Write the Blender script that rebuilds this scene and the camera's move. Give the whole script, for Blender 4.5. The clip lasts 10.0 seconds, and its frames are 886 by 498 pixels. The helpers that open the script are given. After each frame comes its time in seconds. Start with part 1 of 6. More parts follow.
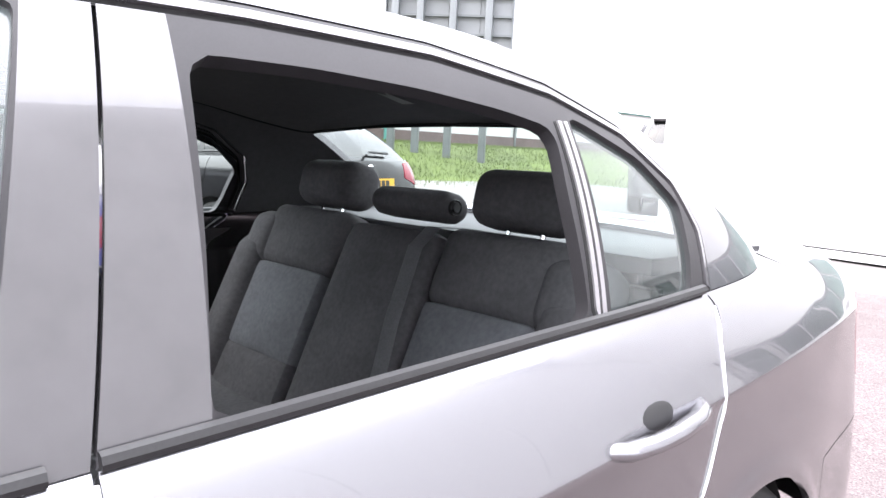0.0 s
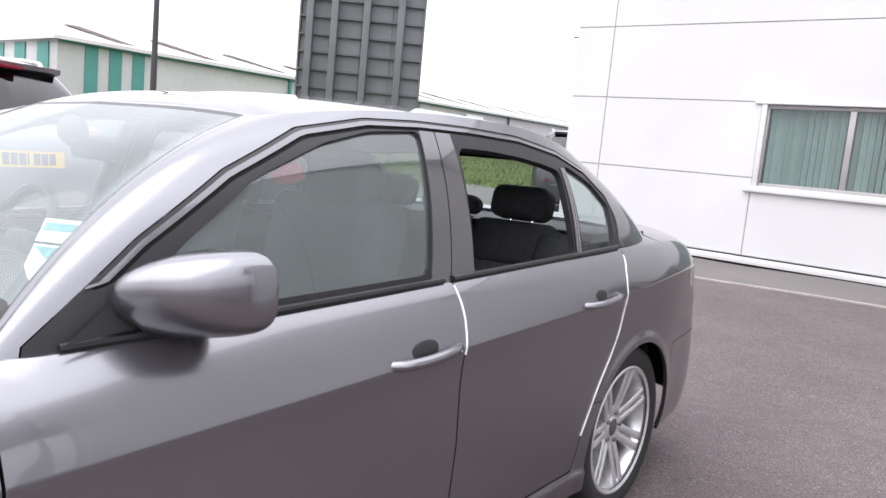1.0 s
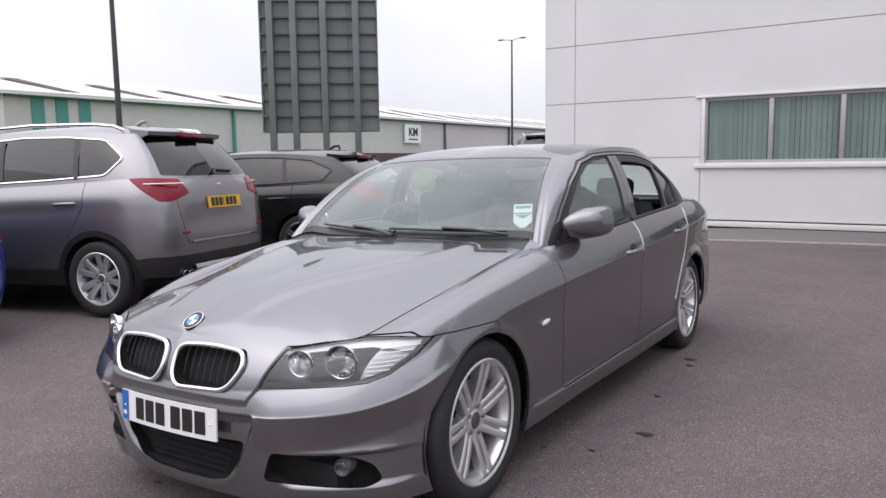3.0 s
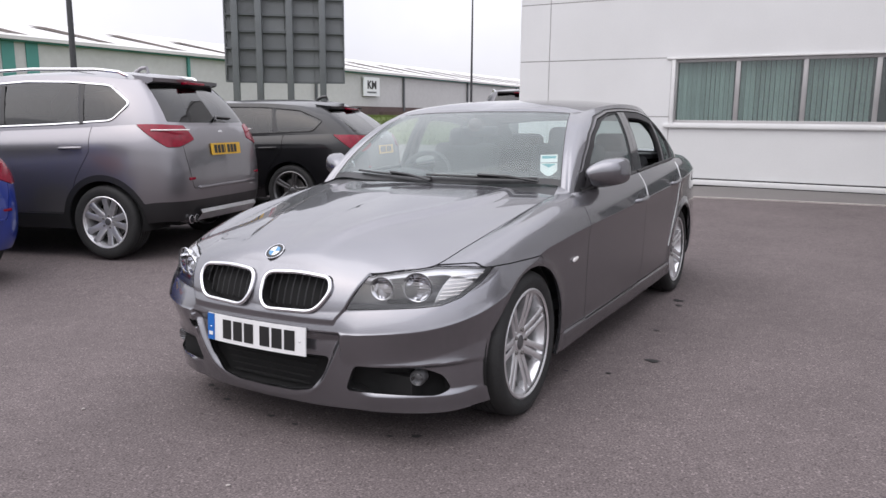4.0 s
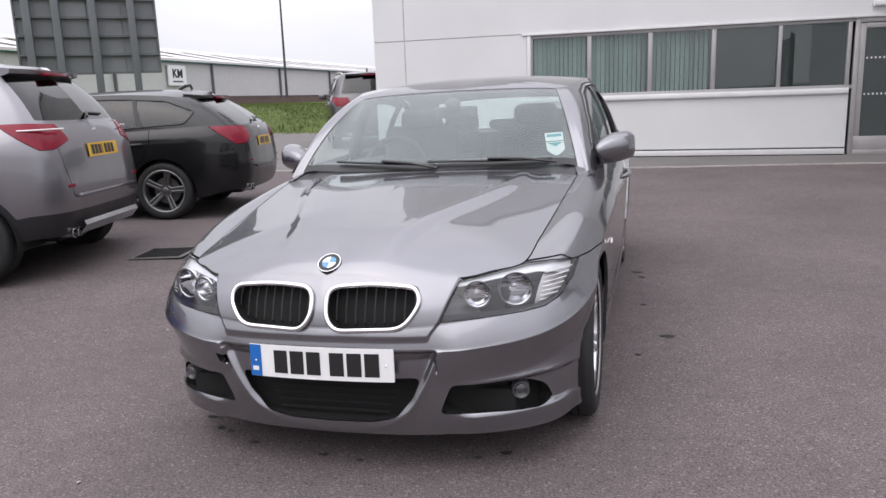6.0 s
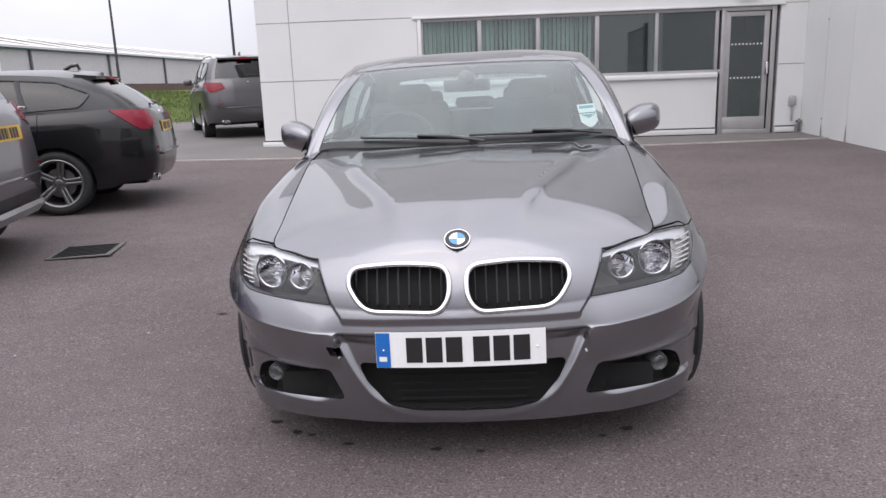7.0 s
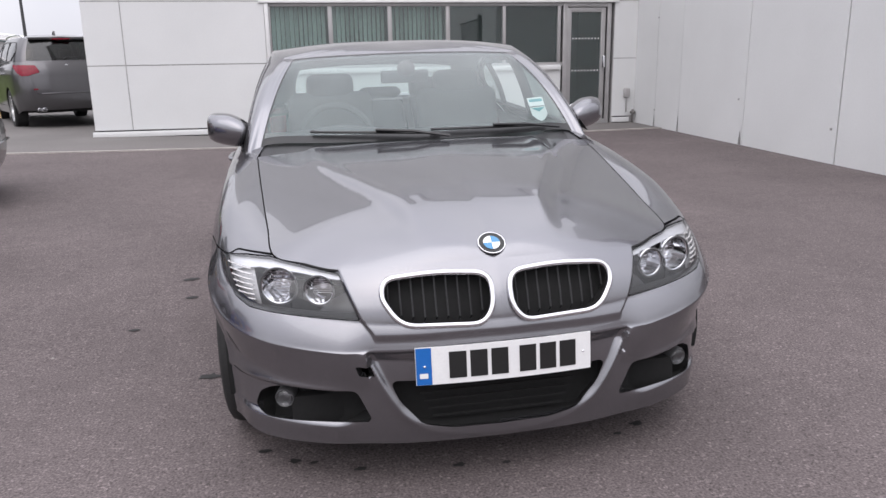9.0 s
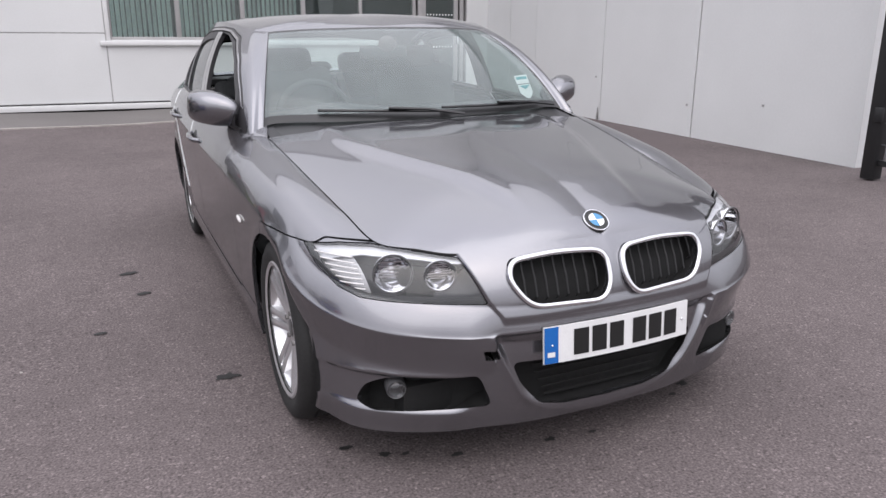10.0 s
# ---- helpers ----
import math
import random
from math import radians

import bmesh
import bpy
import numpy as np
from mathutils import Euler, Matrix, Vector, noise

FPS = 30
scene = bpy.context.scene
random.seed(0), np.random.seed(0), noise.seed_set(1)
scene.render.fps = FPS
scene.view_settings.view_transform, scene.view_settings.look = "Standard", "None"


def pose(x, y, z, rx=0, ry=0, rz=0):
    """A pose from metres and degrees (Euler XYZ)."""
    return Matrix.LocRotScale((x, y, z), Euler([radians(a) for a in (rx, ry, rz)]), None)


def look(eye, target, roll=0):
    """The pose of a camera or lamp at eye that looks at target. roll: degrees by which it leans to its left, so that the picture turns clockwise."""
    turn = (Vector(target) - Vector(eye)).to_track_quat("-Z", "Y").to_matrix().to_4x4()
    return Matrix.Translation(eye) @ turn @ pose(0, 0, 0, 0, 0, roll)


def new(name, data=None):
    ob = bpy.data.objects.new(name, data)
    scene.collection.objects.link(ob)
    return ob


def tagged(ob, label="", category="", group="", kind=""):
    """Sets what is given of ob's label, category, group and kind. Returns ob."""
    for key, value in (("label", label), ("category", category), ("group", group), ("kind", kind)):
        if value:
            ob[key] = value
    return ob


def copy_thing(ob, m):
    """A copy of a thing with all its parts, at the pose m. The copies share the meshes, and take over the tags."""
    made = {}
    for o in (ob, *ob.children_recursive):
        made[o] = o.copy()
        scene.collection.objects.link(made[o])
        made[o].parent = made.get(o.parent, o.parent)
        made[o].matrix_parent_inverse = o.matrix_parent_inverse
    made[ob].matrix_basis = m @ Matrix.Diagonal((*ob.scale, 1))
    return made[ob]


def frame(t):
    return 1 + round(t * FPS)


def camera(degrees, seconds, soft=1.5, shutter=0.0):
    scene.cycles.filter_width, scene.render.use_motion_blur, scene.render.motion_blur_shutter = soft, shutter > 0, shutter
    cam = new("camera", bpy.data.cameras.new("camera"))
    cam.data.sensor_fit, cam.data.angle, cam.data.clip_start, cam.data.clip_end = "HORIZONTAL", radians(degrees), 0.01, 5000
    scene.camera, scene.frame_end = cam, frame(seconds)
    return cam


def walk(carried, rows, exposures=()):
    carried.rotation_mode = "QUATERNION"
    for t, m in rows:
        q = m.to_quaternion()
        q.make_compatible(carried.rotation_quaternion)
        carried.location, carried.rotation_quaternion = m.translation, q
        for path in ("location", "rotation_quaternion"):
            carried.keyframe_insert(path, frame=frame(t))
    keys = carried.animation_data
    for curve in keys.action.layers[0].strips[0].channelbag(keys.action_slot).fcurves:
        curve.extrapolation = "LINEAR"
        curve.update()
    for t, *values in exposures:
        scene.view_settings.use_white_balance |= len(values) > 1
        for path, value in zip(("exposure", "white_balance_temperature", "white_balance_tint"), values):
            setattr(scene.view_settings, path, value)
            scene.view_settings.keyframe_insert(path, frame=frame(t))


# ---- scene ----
cam = camera(61.8, 10.0)
EXPOSURES = [(0.0, 3.1, 6350, 13), (0.3, 2.55, 6350, 13), (0.6, 2.0, 6350, 13), (1.0, 1.5, 6350, 13), (1.5, 1.2, 6350, 13), (2.0, 0.95, 6350, 13), (2.5, 0.83, 6350, 13), (4.0, 0.9, 6350, 13), (10.0, 0.93, 6350, 13)]
PATH = [
    (0, (1.393, 0.123, 1.196), (-0.043, 1.492, 0.947), 2.3),
    (0.2, (1.49, -0.068, 1.209), (0.107, 1.352, 0.946), 3.2),
    (0.5, (1.628, -0.428, 1.229), (0.334, 1.072, 0.955), 2.5),
    (1, (1.924, -1.126, 1.244), (0.698, 0.437, 1.008), 4.6),
    (1.5, (2.133, -1.896, 1.311), (0.91, -0.336, 1.049), 2.6),
    (2, (2.307, -2.603, 1.3), (1.088, -1.041, 1.023), -0.3),
    (2.5, (2.321, -3.243, 1.298), (1.191, -1.608, 1.073), -2.6),
    (2.7, (2.295, -3.447, 1.277), (1.177, -1.801, 1.07), -2.0),
    (3.8, (2.084, -4.159, 1.253), (1.071, -2.459, 0.963), -1.2),
    (4, (2.071, -4.225, 1.251), (1.087, -2.516, 0.918), -0.4),
    (4.5, (2.048, -4.27, 1.257), (1.115, -2.532, 0.926), 0.5),
    (5, (1.975, -4.284, 1.275), (1.111, -2.512, 0.942), 0.8),
    (5.5, (1.62, -4.286, 1.285), (0.939, -2.436, 0.949), -1.6),
    (5.7, (1.405, -4.276, 1.276), (0.772, -2.414, 0.915), -2.1),
    (6.8, (0.249, -4.277, 1.25), (0.031, -2.337, 0.818), -4.0),
    (7, (0.116, -4.268, 1.227), (-0.023, -2.322, 0.789), -3.1),
    (7.5, (0.031, -4.265, 1.251), (0.112, -2.315, 0.789), -1.3),
    (8, (0.026, -4.248, 1.251), (0.118, -2.299, 0.784), -0.4),
    (8.5, (-0.080, -4.193, 1.241), (0.058, -2.25, 0.769), 0.5),
    (9, (-0.504, -4.069, 1.269), (-0.174, -2.158, 0.78), -2.0),
    (9.5, (-0.929, -3.858, 1.295), (-0.391, -2.012, 0.743), -1.0),
    (10, (-1.313, -3.786, 1.298), (-0.526, -2.035, 0.735), -0.8),
]
walk(cam, [(t, look(eye, target, roll)) for t, eye, target, roll in PATH], EXPOSURES)

# ---- daylight: overcast sky, broad weak sun ----
world = bpy.data.worlds.new("overcast")
world.use_nodes = True
scene.world = world
wn, wl = world.node_tree.nodes, world.node_tree.links
sky = wn.new("ShaderNodeTexSky")
sky.sky_type = "NISHITA"
sky.sun_disc = False
sky.sun_elevation, sky.sun_rotation = radians(55), radians(200)
sky.air_density, sky.dust_density = 1.0, 4.0
cloud_mix = wn.new("ShaderNodeMix")
cloud_mix.data_type = "RGBA"
cloud_mix.inputs["Factor"].default_value = 0.88
wl.new(sky.outputs[0], cloud_mix.inputs["A"])
cloud_noise = wn.new("ShaderNodeTexNoise")
cloud_noise.inputs["Scale"].default_value = 2.2
cloud_noise.inputs["Detail"].default_value = 5
cloud_ramp = wn.new("ShaderNodeValToRGB")
cloud_ramp.color_ramp.elements[0].position, cloud_ramp.color_ramp.elements[0].color = 0.35, (8.2, 8.2, 8.7, 1)
cloud_ramp.color_ramp.elements[1].position, cloud_ramp.color_ramp.elements[1].color = 0.7, (10.5, 10.4, 10.6, 1)
wl.new(cloud_noise.outputs["Fac"], cloud_ramp.inputs["Fac"])
wl.new(cloud_ramp.outputs["Color"], cloud_mix.inputs["B"])
# an overcast sky is about three times brighter overhead than at the horizon
sky_co, sky_xyz, sky_ramp, sky_mul = (wn.new("ShaderNode" + k) for k in ("TexCoord", "SeparateXYZ", "MapRange", "VectorMath"))
sky_mul.operation = "SCALE"
sky_ramp.inputs["From Min"].default_value, sky_ramp.inputs["From Max"].default_value = 0.0, 1.0
sky_ramp.inputs["To Min"].default_value, sky_ramp.inputs["To Max"].default_value = 0.53, 1.28
wl.new(sky_co.outputs["Generated"], sky_xyz.inputs[0]), wl.new(sky_xyz.outputs["Z"], sky_ramp.inputs["Value"])
background = wn["Background"]
background.inputs["Strength"].default_value = 0.1
wl.new(cloud_mix.outputs["Result"], sky_mul.inputs[0]), wl.new(sky_ramp.outputs[0], sky_mul.inputs["Scale"])
wl.new(sky_mul.outputs[0], background.inputs["Color"])

sun_data = bpy.data.lights.new("sun", "SUN")
sun_data.energy, sun_data.angle, sun_data.color = 0.6, radians(80), (1.0, 0.97, 0.93)
sun_lamp = new("sun", sun_data)
sun_lamp.matrix_world = look((-4, -10, 18), (0, 0, 0))


# ---- materials ----
def material(name, color, rough=0.6, metal=0.0, grain=0.0, grain_scale=60.0, stain=0.0, stain_scale=2.0, bump=0.0, bump_scale=80.0,
             coat=0.0, vary=0.0, stretch=(1, 1, 1), emit=None, spec=0.5, edge=1.0):
    """A procedural surface with fine grain, broad stains and relief in object space."""
    m = bpy.data.materials.new(name)
    m.use_nodes = True
    n, l = m.node_tree.nodes, m.node_tree.links
    b = n["Principled BSDF"]
    b.inputs["Base Color"].default_value = (*color, 1)
    b.inputs["Roughness"].default_value, b.inputs["Metallic"].default_value = rough, metal
    b.inputs["Coat Weight"].default_value, b.inputs["Coat Roughness"].default_value = coat, 0.03
    b.inputs["Specular IOR Level"].default_value = spec
    b.inputs["Specular Tint"].default_value = (edge, edge, edge, 1)
    co = n.new("ShaderNodeTexCoord")
    mp = n.new("ShaderNodeMapping")
    mp.inputs["Scale"].default_value = stretch
    l.new(co.outputs["Object"], mp.inputs["Vector"])
    src = None

    def noise_node(scale, detail=4):
        t = n.new("ShaderNodeTexNoise")
        t.inputs["Scale"].default_value, t.inputs["Detail"].default_value = scale, detail
        l.new(mp.outputs["Vector"], t.inputs["Vector"])
        return t.outputs["Fac"]

    def scaled(fac, amount, prev):
        r = n.new("ShaderNodeMapRange")
        r.inputs["From Min"].default_value, r.inputs["From Max"].default_value = 0.25, 0.75
        r.inputs["To Min"].default_value, r.inputs["To Max"].default_value = 1 - amount, 1 + amount
        l.new(fac, r.inputs["Value"])
        if prev is None:
            return r.outputs["Result"]
        p = n.new("ShaderNodeMath")
        p.operation = "MULTIPLY"
        l.new(prev, p.inputs[0]), l.new(r.outputs["Result"], p.inputs[1])
        return p.outputs[0]

    if grain:
        src = scaled(noise_node(grain_scale), grain, src)
    if stain:
        src = scaled(noise_node(stain_scale, 6), stain, src)
    if vary:
        info = n.new("ShaderNodeObjectInfo")
        src = scaled(info.outputs["Random"], vary, src)
    if src is not None:
        mul = n.new("ShaderNodeVectorMath")
        mul.operation = "SCALE"
        mul.inputs[0].default_value = color
        l.new(src, mul.inputs["Scale"])
        l.new(mul.outputs[0], b.inputs["Base Color"])
    if bump:
        bp = n.new("ShaderNodeBump")
        bp.inputs["Strength"].default_value, bp.inputs["Distance"].default_value = bump, 0.004
        l.new(noise_node(bump_scale, 5), bp.inputs["Height"])
        l.new(bp.outputs[0], b.inputs["Normal"])
    if emit:
        b.inputs["Emission Color"].default_value, b.inputs["Emission Strength"].default_value = (*color, 1), emit
    return m


def glass_material(name, tint, rough=0.0, film=0.0, base=0.075):
    m = bpy.data.materials.new(name)
    m.use_nodes = True
    n, l = m.node_tree.nodes, m.node_tree.links
    n.remove(n["Principled BSDF"])
    clear, gloss, mix, lw, p5, fr = (n.new("ShaderNode" + k) for k in ("BsdfTransparent", "BsdfGlossy", "MixShader", "LayerWeight", "Math", "MapRange"))
    clear.inputs["Color"].default_value = (*tint, 1)
    gloss.inputs["Roughness"].default_value = rough
    # gloss rises towards grazing view, the same from both sides
    p5.operation, p5.inputs[1].default_value = "POWER", 4.0
    lw.inputs["Blend"].default_value = 0.5
    fr.inputs["To Min"].default_value, fr.inputs["To Max"].default_value = base, 1.0
    l.new(lw.outputs["Facing"], p5.inputs[0]), l.new(p5.outputs[0], fr.inputs["Value"])
    l.new(fr.outputs[0], mix.inputs[0]), l.new(clear.outputs[0], mix.inputs[1]), l.new(gloss.outputs[0], mix.inputs[2])
    out = mix.outputs[0]
    if film:
        # thin uneven film of dust and damp, which also paints in pale reflected haze
        dust_haze, blend, patch, ramp, co = (n.new("ShaderNode" + k) for k in ("BsdfDiffuse", "MixShader", "TexNoise", "MapRange", "TexCoord"))
        dust_haze.inputs["Color"].default_value = (0.50, 0.59, 0.58, 1)
        patch.inputs["Scale"].default_value, patch.inputs["Detail"].default_value = 5.0, 6.0
        ramp.inputs["To Min"].default_value, ramp.inputs["To Max"].default_value = film * 0.4, film * 1.6
        l.new(co.outputs["Object"], patch.inputs["Vector"]), l.new(patch.outputs["Fac"], ramp.inputs["Value"])
        l.new(ramp.outputs[0], blend.inputs[0]), l.new(out, blend.inputs[1]), l.new(dust_haze.outputs[0], blend.inputs[2])
        out = blend.outputs[0]
    l.new(out, n["Material Output"].inputs["Surface"])
    return m


PAINT = material("grey_metallic_paint", (0.235, 0.234, 0.25), rough=0.26, edge=0.5, metal=0.9, coat=1.0, grain=0.10, grain_scale=900, stain=0.03, stain_scale=1.5)
PAINT_B = material("grey_brown_metallic_paint", (0.245, 0.237, 0.252), edge=0.5, rough=0.3, metal=0.85, coat=1.0, grain=0.08, grain_scale=900)
PAINT_C = material("dark_grey_metallic_paint", (0.12, 0.116, 0.122), edge=0.5, rough=0.3, metal=0.85, coat=0.8, grain=0.08, grain_scale=900)
BLACK_PAINT = material("black_gloss_paint", (0.006, 0.006, 0.007), rough=0.3, spec=0.2, coat=0.7, stain=0.2, stain_scale=3)
BLUE_PAINT = material("blue_gloss_paint", (0.012, 0.03, 0.22), rough=0.3, coat=1.0, stain=0.1)
TRIM = material("black_trim", (0.015, 0.015, 0.016), rough=0.38, grain=0.2, grain_scale=300, stain=0.1)
SATIN = material("pillar_trim", (0.05, 0.048, 0.052), rough=0.16, spec=0.8, coat=1.0, stain=0.25, stain_scale=9)
FRAME_BLACK = material("window_frame_black", (0.022, 0.021, 0.023), rough=0.45, spec=0.35, grain=0.1, grain_scale=300, stain=0.15, stain_scale=9)
GLOSS_STRIP = material("gloss_window_strip", (0.16, 0.155, 0.165), rough=0.2, metal=0.6, coat=1.0, grain=0.05, grain_scale=300)
DIVIDER = material("window_channel_satin", (0.34, 0.33, 0.34), rough=0.3, metal=0.7, grain=0.05, grain_scale=200)
RUBBER = material("tyre_rubber", (0.016, 0.016, 0.016), rough=0.75, grain=0.25, grain_scale=90, stain=0.3, stain_scale=8, bump=0.3, bump_scale=200)
DARK = material("dark_underbody", (0.006, 0.006, 0.006), rough=0.9, grain=0.3)
CHROME = material("chrome", (0.8, 0.8, 0.82), rough=0.08, metal=1.0, grain=0.03)
REFLECTOR = material("lamp_reflector", (0.72, 0.72, 0.74), rough=0.1, metal=1.0, grain=0.08, grain_scale=120)
ALLOY = material("alloy_rim", (0.74, 0.74, 0.75), rough=0.3, metal=0.8, grain=0.04, grain_scale=120, stain=0.1, stain_scale=14)
ALLOY_DARK = material("dark_alloy", (0.2, 0.2, 0.2), rough=0.3, metal=0.9, grain=0.05)
LAMP_GREY = material("lamp_housing_grey", (0.095, 0.095, 0.098), rough=0.35, metal=0.3, grain=0.08, stain=0.1, stain_scale=9)
DISC = material("brake_disc", (0.25, 0.24, 0.23), rough=0.45, metal=0.8, grain=0.2, grain_scale=60)
CLOTH = material("dark_seat_cloth", (0.09, 0.087, 0.092), rough=0.95, grain=0.15, grain_scale=90, stain=0.2, stain_scale=7, spec=0.2)
CLOTH_MID = material("grey_seat_cloth", (0.135, 0.138, 0.148), rough=0.95, grain=0.15, grain_scale=90, stain=0.15, stain_scale=7, spec=0.2)
WEBBING = material("belt_webbing", (0.2, 0.2, 0.21), rough=0.8, grain=0.15, grain_scale=200, stain=0.1, stain_scale=9)
CABIN = material("cabin_plastic", (0.04, 0.04, 0.043), rough=0.6, grain=0.1, grain_scale=60, stain=0.2, stain_scale=5)
POD = material("brown_plastic", (0.07, 0.045, 0.045), rough=0.5, grain=0.1, grain_scale=200)
HEADLINER = material("headliner", (0.06, 0.06, 0.063), rough=0.95, grain=0.1, grain_scale=60, stain=0.1)
GLASS = glass_material("window_glass", (0.78, 0.86, 0.84), film=0.05)
MISTED = glass_material("misted_window_glass", (0.60, 0.70, 0.68), film=0.12, base=0.12)
SCREEN = glass_material("windscreen_glass", (0.76, 0.85, 0.83), film=0.15)
OFFICE_GLASS = glass_material("office_glass", (0.72, 0.80, 0.78), film=0.03)
LENS = glass_material("lamp_lens", (0.95, 0.96, 0.97))
RED_LENS = material("red_lamp_lens", (0.2, 0.002, 0.017), rough=0.2, spec=0.4, stain=0.25, stain_scale=25)
WHITE_LENS = material("white_lamp_lens", (0.75, 0.72, 0.70), rough=0.15, coat=1.0, stain=0.1, stain_scale=40)
BROW = material("lamp_brow_satin", (0.62, 0.62, 0.64), rough=0.35, metal=0.3, coat=0.5, grain=0.06, grain_scale=150)
INDICATOR = material("indicator_silver", (0.5, 0.49, 0.49), rough=0.3, metal=0.5, coat=0.5, grain=0.1, grain_scale=150)
PLATE_WHITE = material("plate_white", (0.72, 0.72, 0.72), rough=0.35, grain=0.04, grain_scale=200, stain=0.05, stain_scale=12)
PLATE_YELLOW = material("plate_yellow", (0.65, 0.38, 0.02), rough=0.35, grain=0.04, stain=0.06, stain_scale=12)
PLATE_BLUE = material("plate_blue", (0.01, 0.12, 0.42), rough=0.35, grain=0.05)
INK = material("black_ink", (0.012, 0.012, 0.012), rough=0.4, grain=0.1)
PAPER = material("sticker_white", (0.78, 0.8, 0.8), rough=0.5, grain=0.03, stain=0.04, stain_scale=20)
TEAL_INK = material("sticker_teal", (0.06, 0.33, 0.36), rough=0.5, grain=0.05)
EMBLEM_BLUE = material("emblem_blue", (0.03, 0.20, 0.40), rough=0.2, coat=1.0, grain=0.05)
EMBLEM_WHITE = material("emblem_white", (0.75, 0.75, 0.75), rough=0.2, coat=1.0, grain=0.03)
ASPHALT = material("red_brown_asphalt", (0.122, 0.102, 0.102), rough=0.92, grain=0.6, grain_scale=120, stain=0.15, stain_scale=0.9, bump=0.08, bump_scale=150, spec=0.25)


def add_chippings(m, scale):
    """Scattered pale and dark stones in the surface, and faint blotches a hand wide."""
    n, l = m.node_tree.nodes, m.node_tree.links
    b = n["Principled BSDF"]
    link = b.inputs["Base Color"].links[0]
    src = link.from_socket
    co = next(k for k in n if k.type == "TEX_COORD")
    cells, pale, dark, blot, wide, add, total, mul = (n.new("ShaderNode" + k) for k in ("TexVoronoi", "MapRange", "MapRange", "TexNoise", "MapRange", "Math", "Math", "VectorMath"))
    cells.inputs["Scale"].default_value, blot.inputs["Scale"].default_value, blot.inputs["Detail"].default_value = scale, 9.0, 5.0
    l.new(co.outputs["Object"], cells.inputs["Vector"]), l.new(co.outputs["Object"], blot.inputs["Vector"])
    split = n.new("ShaderNodeSeparateColor")
    l.new(cells.outputs["Color"], split.inputs[0])
    for node, f0, f1, t0, t1, val in ((pale, 0.86, 1.0, 0.0, 0.5, split.outputs[0]), (dark, 0.80, 1.0, 0.0, -0.3, split.outputs[1]), (wide, 0.3, 0.7, 0.93, 1.07, blot.outputs["Fac"])):
        node.inputs["From Min"].default_value, node.inputs["From Max"].default_value = f0, f1
        node.inputs["To Min"].default_value, node.inputs["To Max"].default_value = t0, t1
        l.new(val, node.inputs["Value"])
    add.operation = total.operation = "ADD"
    l.new(pale.outputs[0], add.inputs[0]), l.new(dark.outputs[0], add.inputs[1])
    l.new(add.outputs[0], total.inputs[0]), l.new(wide.outputs[0], total.inputs[1])
    mul.operation = "SCALE"
    l.new(src, mul.inputs[0]), l.new(total.outputs[0], mul.inputs["Scale"])
    l.new(mul.outputs[0], b.inputs["Base Color"])


add_chippings(ASPHALT, 95)
PAVING = material("grey_concrete_paving", (0.16, 0.15, 0.145), rough=0.9, grain=0.16, grain_scale=70, stain=0.12, stain_scale=0.8, bump=0.3, bump_scale=100, spec=0.25)
KERB = material("pale_edging", (0.36, 0.33, 0.31), rough=0.9, grain=0.2, grain_scale=30, stain=0.25, stain_scale=3)
CLADDING = material("white_painted_cladding", (0.64, 0.645, 0.645), rough=0.55, grain=0.02, grain_scale=40, stain=0.045, stain_scale=0.9, bump=0.08, bump_scale=12)
SEAM = material("panel_joint", (0.38, 0.37, 0.37), rough=0.8, grain=0.2, grain_scale=20, stain=0.2)
FRAME_WHITE = material("window_frame_white", (0.66, 0.66, 0.66), rough=0.4, grain=0.03, stain=0.06, stain_scale=4)
FRAME_GREY = material("window_frame_grey", (0.38, 0.37, 0.37), rough=0.4, metal=0.3, grain=0.04, stain=0.08, stain_scale=4)
BLIND = material("blind_slat", (0.64, 0.69, 0.67), rough=0.8, grain=0.05, grain_scale=80, stain=0.08, vary=0.12)
ROOM = material("room_shade_paint", (0.03, 0.045, 0.045), rough=0.9, grain=0.1, stain=0.4, stain_scale=1.5)
GRASS = material("grass", (0.085, 0.112, 0.034), rough=0.95, grain=0.35, grain_scale=30, stain=0.3, stain_scale=0.5, bump=0.6, bump_scale=25, spec=0.1)
STEEL = material("galvanised_grey", (0.12, 0.13, 0.135), rough=0.55, metal=0.2, grain=0.08, grain_scale=20, stain=0.12, stain_scale=1.2)
PANEL_GREY = material("billboard_back", (0.17, 0.18, 0.185), rough=0.6, grain=0.05, stain=0.12, stain_scale=0.8, vary=0.06)
POST = material("lamp_post_grey", (0.06, 0.06, 0.065), rough=0.5, metal=0.4, grain=0.1)
SHED = material("pale_shed_cladding", (0.50, 0.50, 0.49), rough=0.6, grain=0.05, grain_scale=3, stain=0.08, stain_scale=0.12)
SHED_ROOF = material("pale_shed_roof", (0.62, 0.61, 0.60), rough=0.6, grain=0.05, stain=0.12, stain_scale=0.15)
TEAL = material("teal_cladding", (0.07, 0.25, 0.22), rough=0.6, grain=0.05, stain=0.1, stain_scale=0.5)
RUST = material("rooflight_brown", (0.2, 0.17, 0.15), rough=0.7, grain=0.2, stain=0.3, stain_scale=0.5)
BRICK_DARK = material("dark_brick", (0.10, 0.07, 0.065), rough=0.9, grain=0.25, grain_scale=8, stain=0.2, stain_scale=0.6)
OIL = material("oil_stain", (0.014, 0.013, 0.013), rough=0.7, grain=0.3, grain_scale=60)
